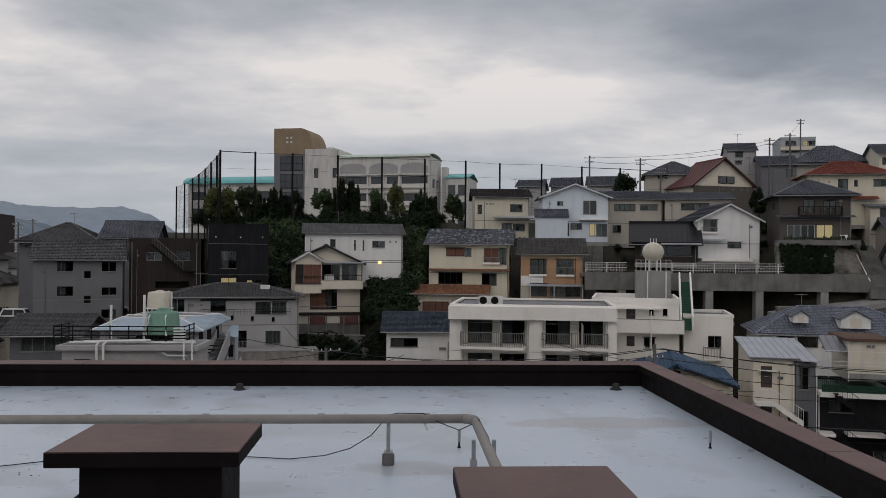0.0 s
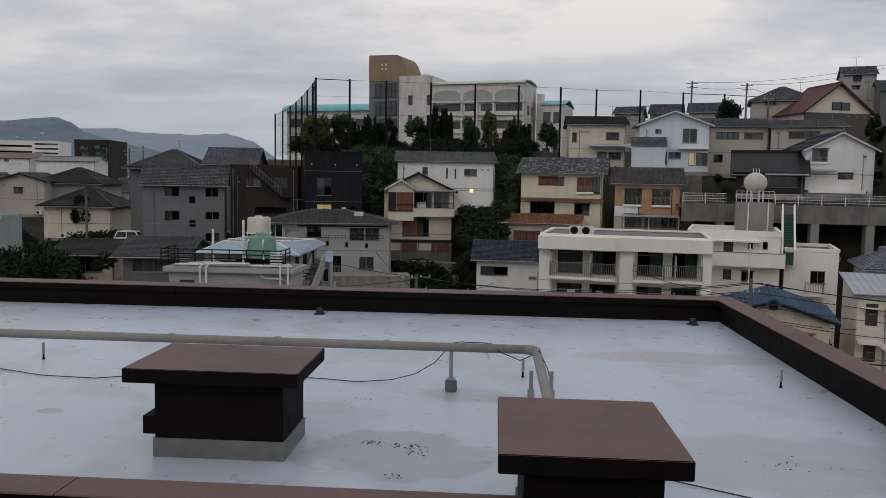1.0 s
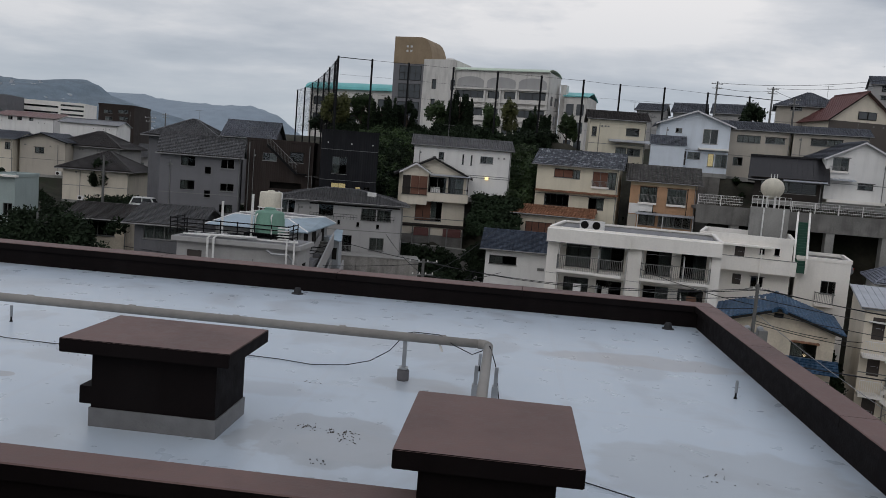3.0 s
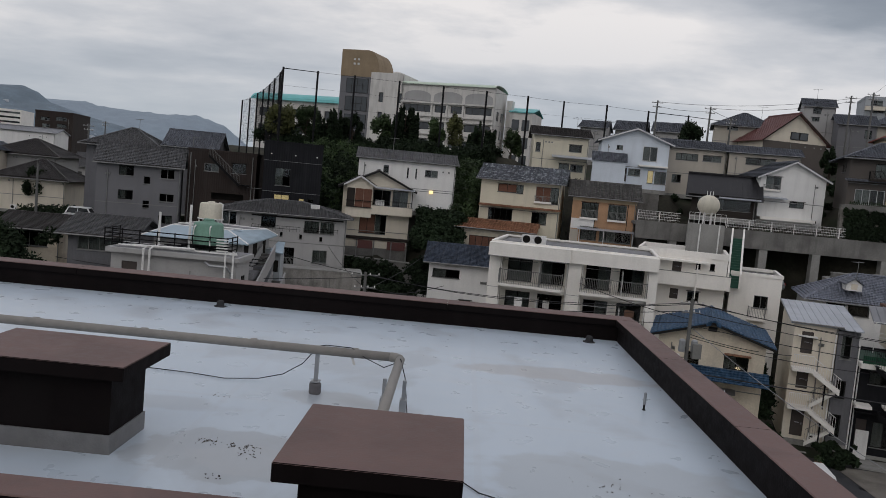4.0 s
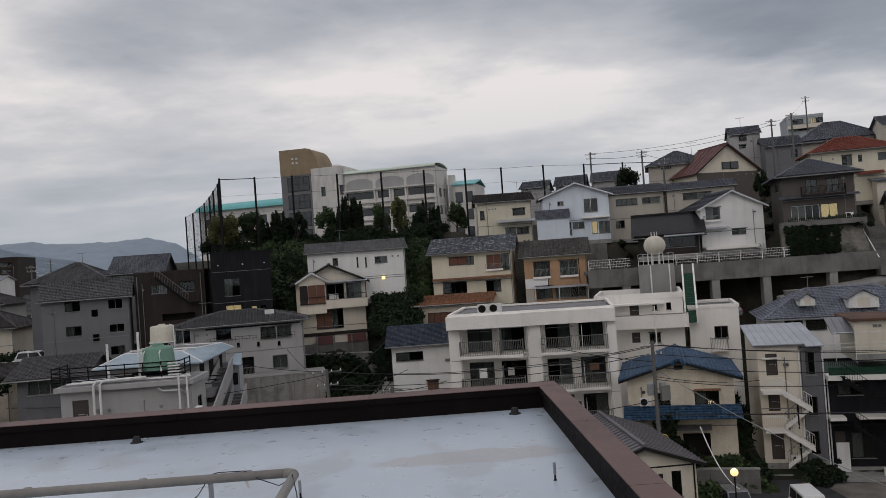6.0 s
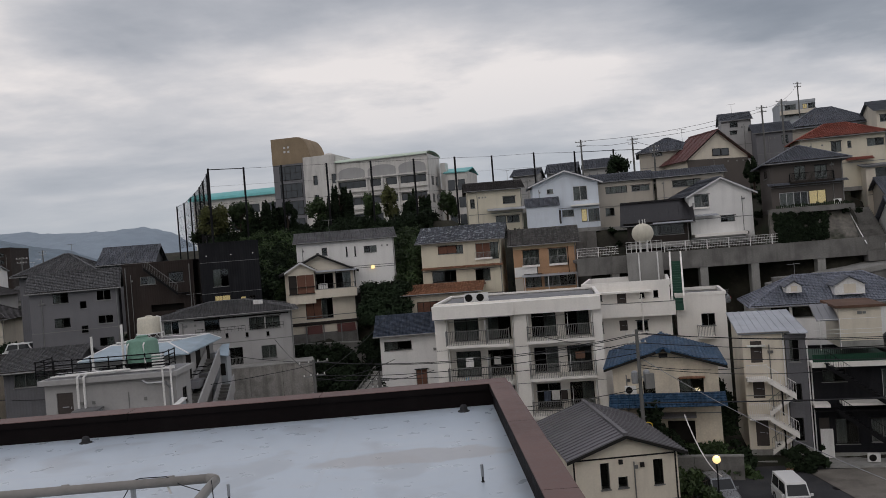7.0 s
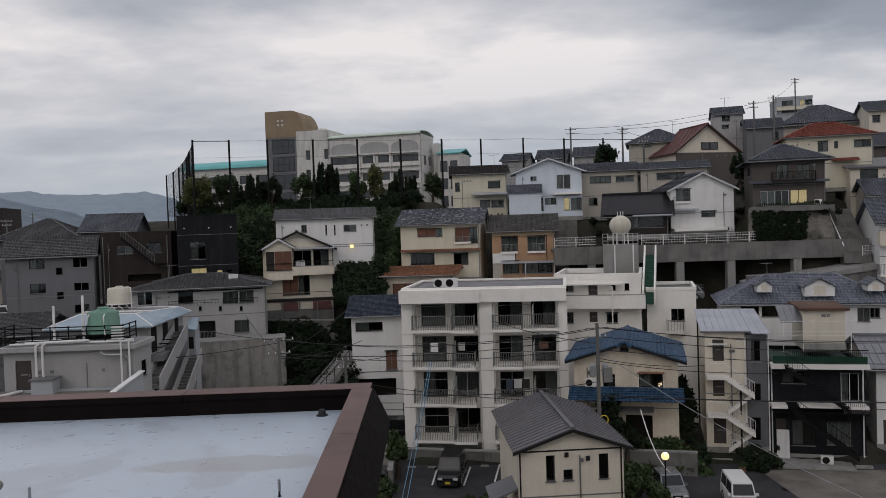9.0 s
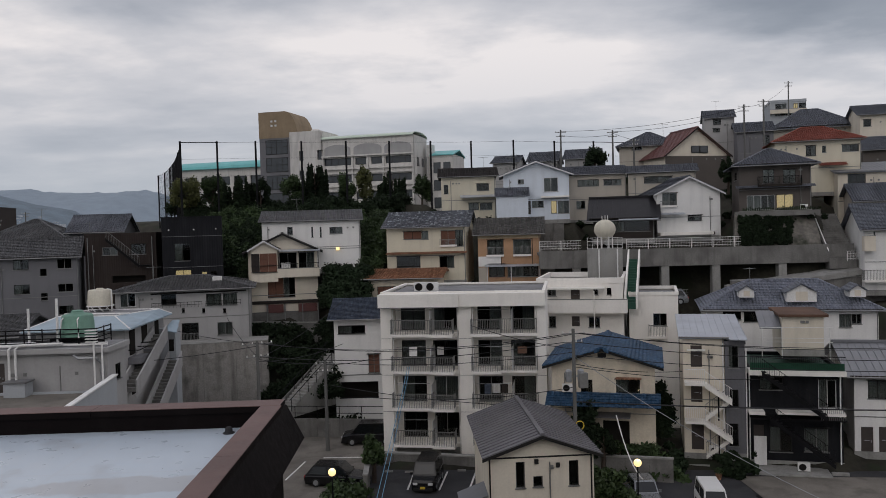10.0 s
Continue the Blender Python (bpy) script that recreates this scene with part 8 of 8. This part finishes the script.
WIRES = [((12.3, 57, -3.9), (-11.4, 62, -5.0), 0.8), ((12.8, 57, -3.9), (-10.9, 62, -5.0), 0.9), ((11.8, 57, -4.5), (-11.6, 62, -6.0), 0.7), ((12.3, 57, -5.2), (-7.1, 66.0, -7.2), 0.5),
         ((12.3, 57, -3.9), (46, 59, -5.0), 0.9), ((12.8, 57, -3.9), (46, 59.4, -5.1), 1.0), ((12.3, 57, -4.5), (46, 58, -6.0), 0.8), ((12.3, 57, -5.4), (46, 57, -6.6), 0.7)] + [
         ((12.3, 57, -6.2), (26.0, 61.0, -8.0), 0.3), ((12.3, 57, -6.0), (20.4, 61.2, -7.4), 0.25), ((12.3, 57, -5.0), (5.0, 63.0, -4.0), 0.2), ((12.3, 57, -7.6), (-3.0, 61.0, -9.0), 0.5),
         ((-11.4, 62, -5.0), (-30, 74, -3.0), 0.6), ((-11.4, 62, -5.2), (-36, 60, -6.0), 0.7), ((-11.4, 62, -6.0), (-17, 71, -4.0), 0.3), ((-11.4, 62, -6.4), (-6, 68, -6.0), 0.35)] + [ ((-11.4, 62, -6.2), (-8, 80, -3.0), 0.5),
         ((-7.1, 66.0, -7.2), (-11.4, 62, -6.2), 0.2), ((-7.1, 66.0, -7.4), (-2.4, 63.8, -6.5), 0.15), ((-7.1, 66.0, -9.0), (12.3, 57, -9.0), 0.4),
         ((16, 120, 17.0), (42.4, 121, 19.6), 0.8), ((23.6, 121, 16.8), (42.4, 121, 19.2), 0.7), ((26.8, 122, 15.6), (23.6, 121, 16.6), 0.1), ((42.4, 121, 19.6), (62, 160, 29.0), 1.0)] + [ ((16, 120, 16.4), (23.6, 121, 16.4), 0.3)]
for a, b, sag in WIRES:
    solid("overhead_wire", wire(a, b, sag), "rubber", "thin black overhead wire strung between poles", "wire", group="overhead wires")
solid("overhead_cable", wire((12.3, 57.0, -8.6), (48, 56.0, -9.2), 0.3, 0.045), "rubber", "thick black overhead cable across the street", "cable")
solid("guy_wire", wire((12.5, 57.0, -5.6), (27.0, 51.0, -13.6), 0.5, 0.022), "steel_grey", "pale service wire running down to the street", "wire")
solid("service_tube", wire((15.1, 57.2, -9.6), (15.9, 51.6, -12.2), 0.7, 0.04), "paint_white", "white sagging conduit beside the street lamp", "cable")
for dx in (0.0, 0.14):
    solid("rope", wire((0.25 + dx, 61.9, -6.9), (-0.9 + dx * 2.5, 51.5, -14.45), 0.15, 0.022), "rope_blue", "pale blue rope hanging from an apartment balcony", "rope", group="blue ropes")


def aerial(x, y, z, h):
    ob = thing("tv_aerial", "thin metal rooftop television aerial", "aerial", pose(x, y, z, 0, 0, random.uniform(-40, 40)), group="rooftop aerials")
    part("mast", Shape().tube([(0, 0, 0), (0, 0, h)], 0.025, 5), "rail_grey", ob)
    s = Shape()
    s.tube([(-0.7, 0, h - 0.1), (0.7, 0, h - 0.1)], 0.018, 5)
    for k in range(7):
        s.tube([(-0.6 + 0.2 * k, -0.3 + 0.02 * k, h - 0.1), (-0.6 + 0.2 * k, 0.3 - 0.02 * k, h - 0.1)], 0.012, 4)
    part("elements", s, "rail_grey", ob)


for key, u, v, z in ((gr_house, 3.0, 4.0, 5.9), (w1_house, 4.0, 4.0, 7.3), (red_house, 3.0, 6.0, 8.4), (dormer_house, 4.0, 2.5, 9.3), (cube_house, 2.0, 3.0, 9.0), (gh_house, 9.0, 3.0, 9.8), (bw_house, 1.0, 4.0, 7.4), (redroof2_house, 3.0, 4.0, 9.5), (hipA_house, 5.0, 4.0, 11.6), (cr_house, 6.0, 4.0, 7.6)):
    p = at_house(key, u, v, z).translation
    aerial(p.x, p.y, p.z - 0.2, 2.0)

# ---- far town and hills ----
rng = random.Random(5)
walls, roofs = ("plaster_cream", "plaster_white", "plaster_grey", "plaster_beige", "plaster_darkgrey"), ("tile_slate", "tile_dark", "tile_grey", "tile_flat", "metal_grey")
taken = []
for k in range(400):
    y = rng.uniform(118, 330)
    x = -rng.uniform(0.40, 1.02) * y
    if any(abs(x - a) < 15 and abs(y - b) < 13 for a, b in taken) or (-100 < x < -38 and y < 128) or (-165 < x < -110 and 150 < y < 215):
        continue
    taken.append((x, y))
    if len(taken) > 64:
        break
    w, d, h = rng.uniform(8, 12), rng.uniform(7, 9), rng.choice((5.5, 6.0, 6.2, 3.4))
    wins = [(u, z, 1.5, 1.1, rng.choice("wwc")) for z in ((1.0, 3.8) if h > 5 else (1.0,)) for u in (1.0, w - 2.8)]
    house("small house among dense roofs of the lower town", (round(x, 1), round(y, 1), -6.0 - 0.010 * (y - 118)), rng.uniform(5, 25), w, d, h, roof=(rng.choice(("gx", "hip", "gy")), rng.uniform(1.5, 2.2), 0.5), wall=rng.choice(walls), tiles=rng.choice(roofs), front=wins, pad=False)["group"] = "lower town houses"


def far_blocks(name, label, count, x0, x1, y0, y1, z, size, mat, seed):
    rng, s = random.Random(seed), Shape()
    for k in range(count):
        y = rng.uniform(y0, y1)
        x, w, h = rng.uniform(x0, x1) * y, size * rng.uniform(0.6, 1.8), size * rng.uniform(0.5, 1.1)
        s.box(x, y, z - 6, x + w, y + w, z + h)
        s.slab([(x - 1, y - 1, z + h), (x + w + 1, y - 1, z + h), (x + w + 1, y + w / 2, z + h + 2), (x - 1, y + w / 2, z + h + 2)], (0, 0, -0.4))
    solid(name, s, mat, label, "town", kind="stuff")


material("far_pale", (0.42, 0.44, 0.47), 0.9, vary=0.25, grain=0.2, each=0.4)
material("far_roof", (0.16, 0.17, 0.19), 0.9, vary=0.25, grain=0.2, each=0.4)
far_blocks("distant_town", "dense pale buildings of the distant town", 420, -1.15, -0.30, 340, 1300, -7.0, 9.0, "far_pale", 11)
far_blocks("distant_roofs", "grey roofs of the distant town", 420, -1.15, -0.30, 330, 1200, -7.0, 9.0, "far_roof", 12)


def hills(name, y, knots, mat, label, seed):
    """A far ridge: heights along x, swelling towards the viewer."""
    nx, nd, s = 160, 8, Shape()
    xs_, zs_ = [k[0] for k in knots], [k[1] for k in knots]
    for j in range(nd):
        t = j / (nd - 1)
        for i in range(nx):
            x = xs_[0] + (xs_[-1] - xs_[0]) * i / (nx - 1)
            z = float(np.interp(x, xs_, zs_)) * (1 - (1 - t) ** 1.6 * 1.0) + 6 * noise.noise((x * 0.008, t * 3, seed)) * (0.3 + t)
            z += 5 * noise.noise((x * 0.03, t * 9, seed))
            s.v.append((x, y - 700 * (1 - t), max(z, -12) if t > 0 else -30))
    s.f = [(j * nx + i, j * nx + i + 1, (j + 1) * nx + i + 1, (j + 1) * nx + i) for j in range(nd - 1) for i in range(nx - 1)]
    solid(name, s, mat, label, "hill", kind="structure", smooth=True)


# Distance haze is mixed into both hill colours; the farther ridge is paler and bluer.
material("hill_wooded_hazed", (0.15, 0.19, 0.225), 0.95, vary=0.25, grain=0.02, bump=0.0)
material("hill_far_hazed", (0.25, 0.30, 0.35), 0.95, vary=0.12, grain=0.02, bump=0.0)
hills("backdrop_hills", 2500, [(-3600, 150), (-2600, 215), (-2236, 203), (-2020, 187), (-1900, 190), (-1800, 202), (-1740, 185), (-1690, 150), (-1560, 120), (-1400, 80), (-1200, 20), (-1000, -10)], "hill_wooded_hazed", "wooded hills beyond the town, tinted with distance haze", 3)
hills("backdrop_ridge", 3600, [(-4200, 150), (-2900, 200), (-2450, 230), (-2250, 235), (-2100, 212), (-1900, 205), (-1680, 212), (-1600, 192), (-1540, 175), (-1470, 125), (-1380, 60), (-1100, -10)], "hill_far_hazed", "ridge across the water, painted pale and blue with haze", 7)
s, rng = Shape(), random.Random(21)
for k in range(420):
    x = rng.uniform(-2600, -1150)
    y = rng.uniform(1850, 2300)
    t = (y - 1800) / 700
    z = float(np.interp(x, [-2600, -2236, -1800, -1690, -1400, -1150], [215, 203, 200, 150, 80, 15])) * (1 - (1 - t) ** 1.6) - 6
    w = rng.uniform(5, 16)
    s.box(x, y, z - 10, x + w, y + 8, z + rng.uniform(2, 8))
solid("hillside_town", s, "far_pale", "pale houses scattered over the far hillside", "town", kind="stuff")
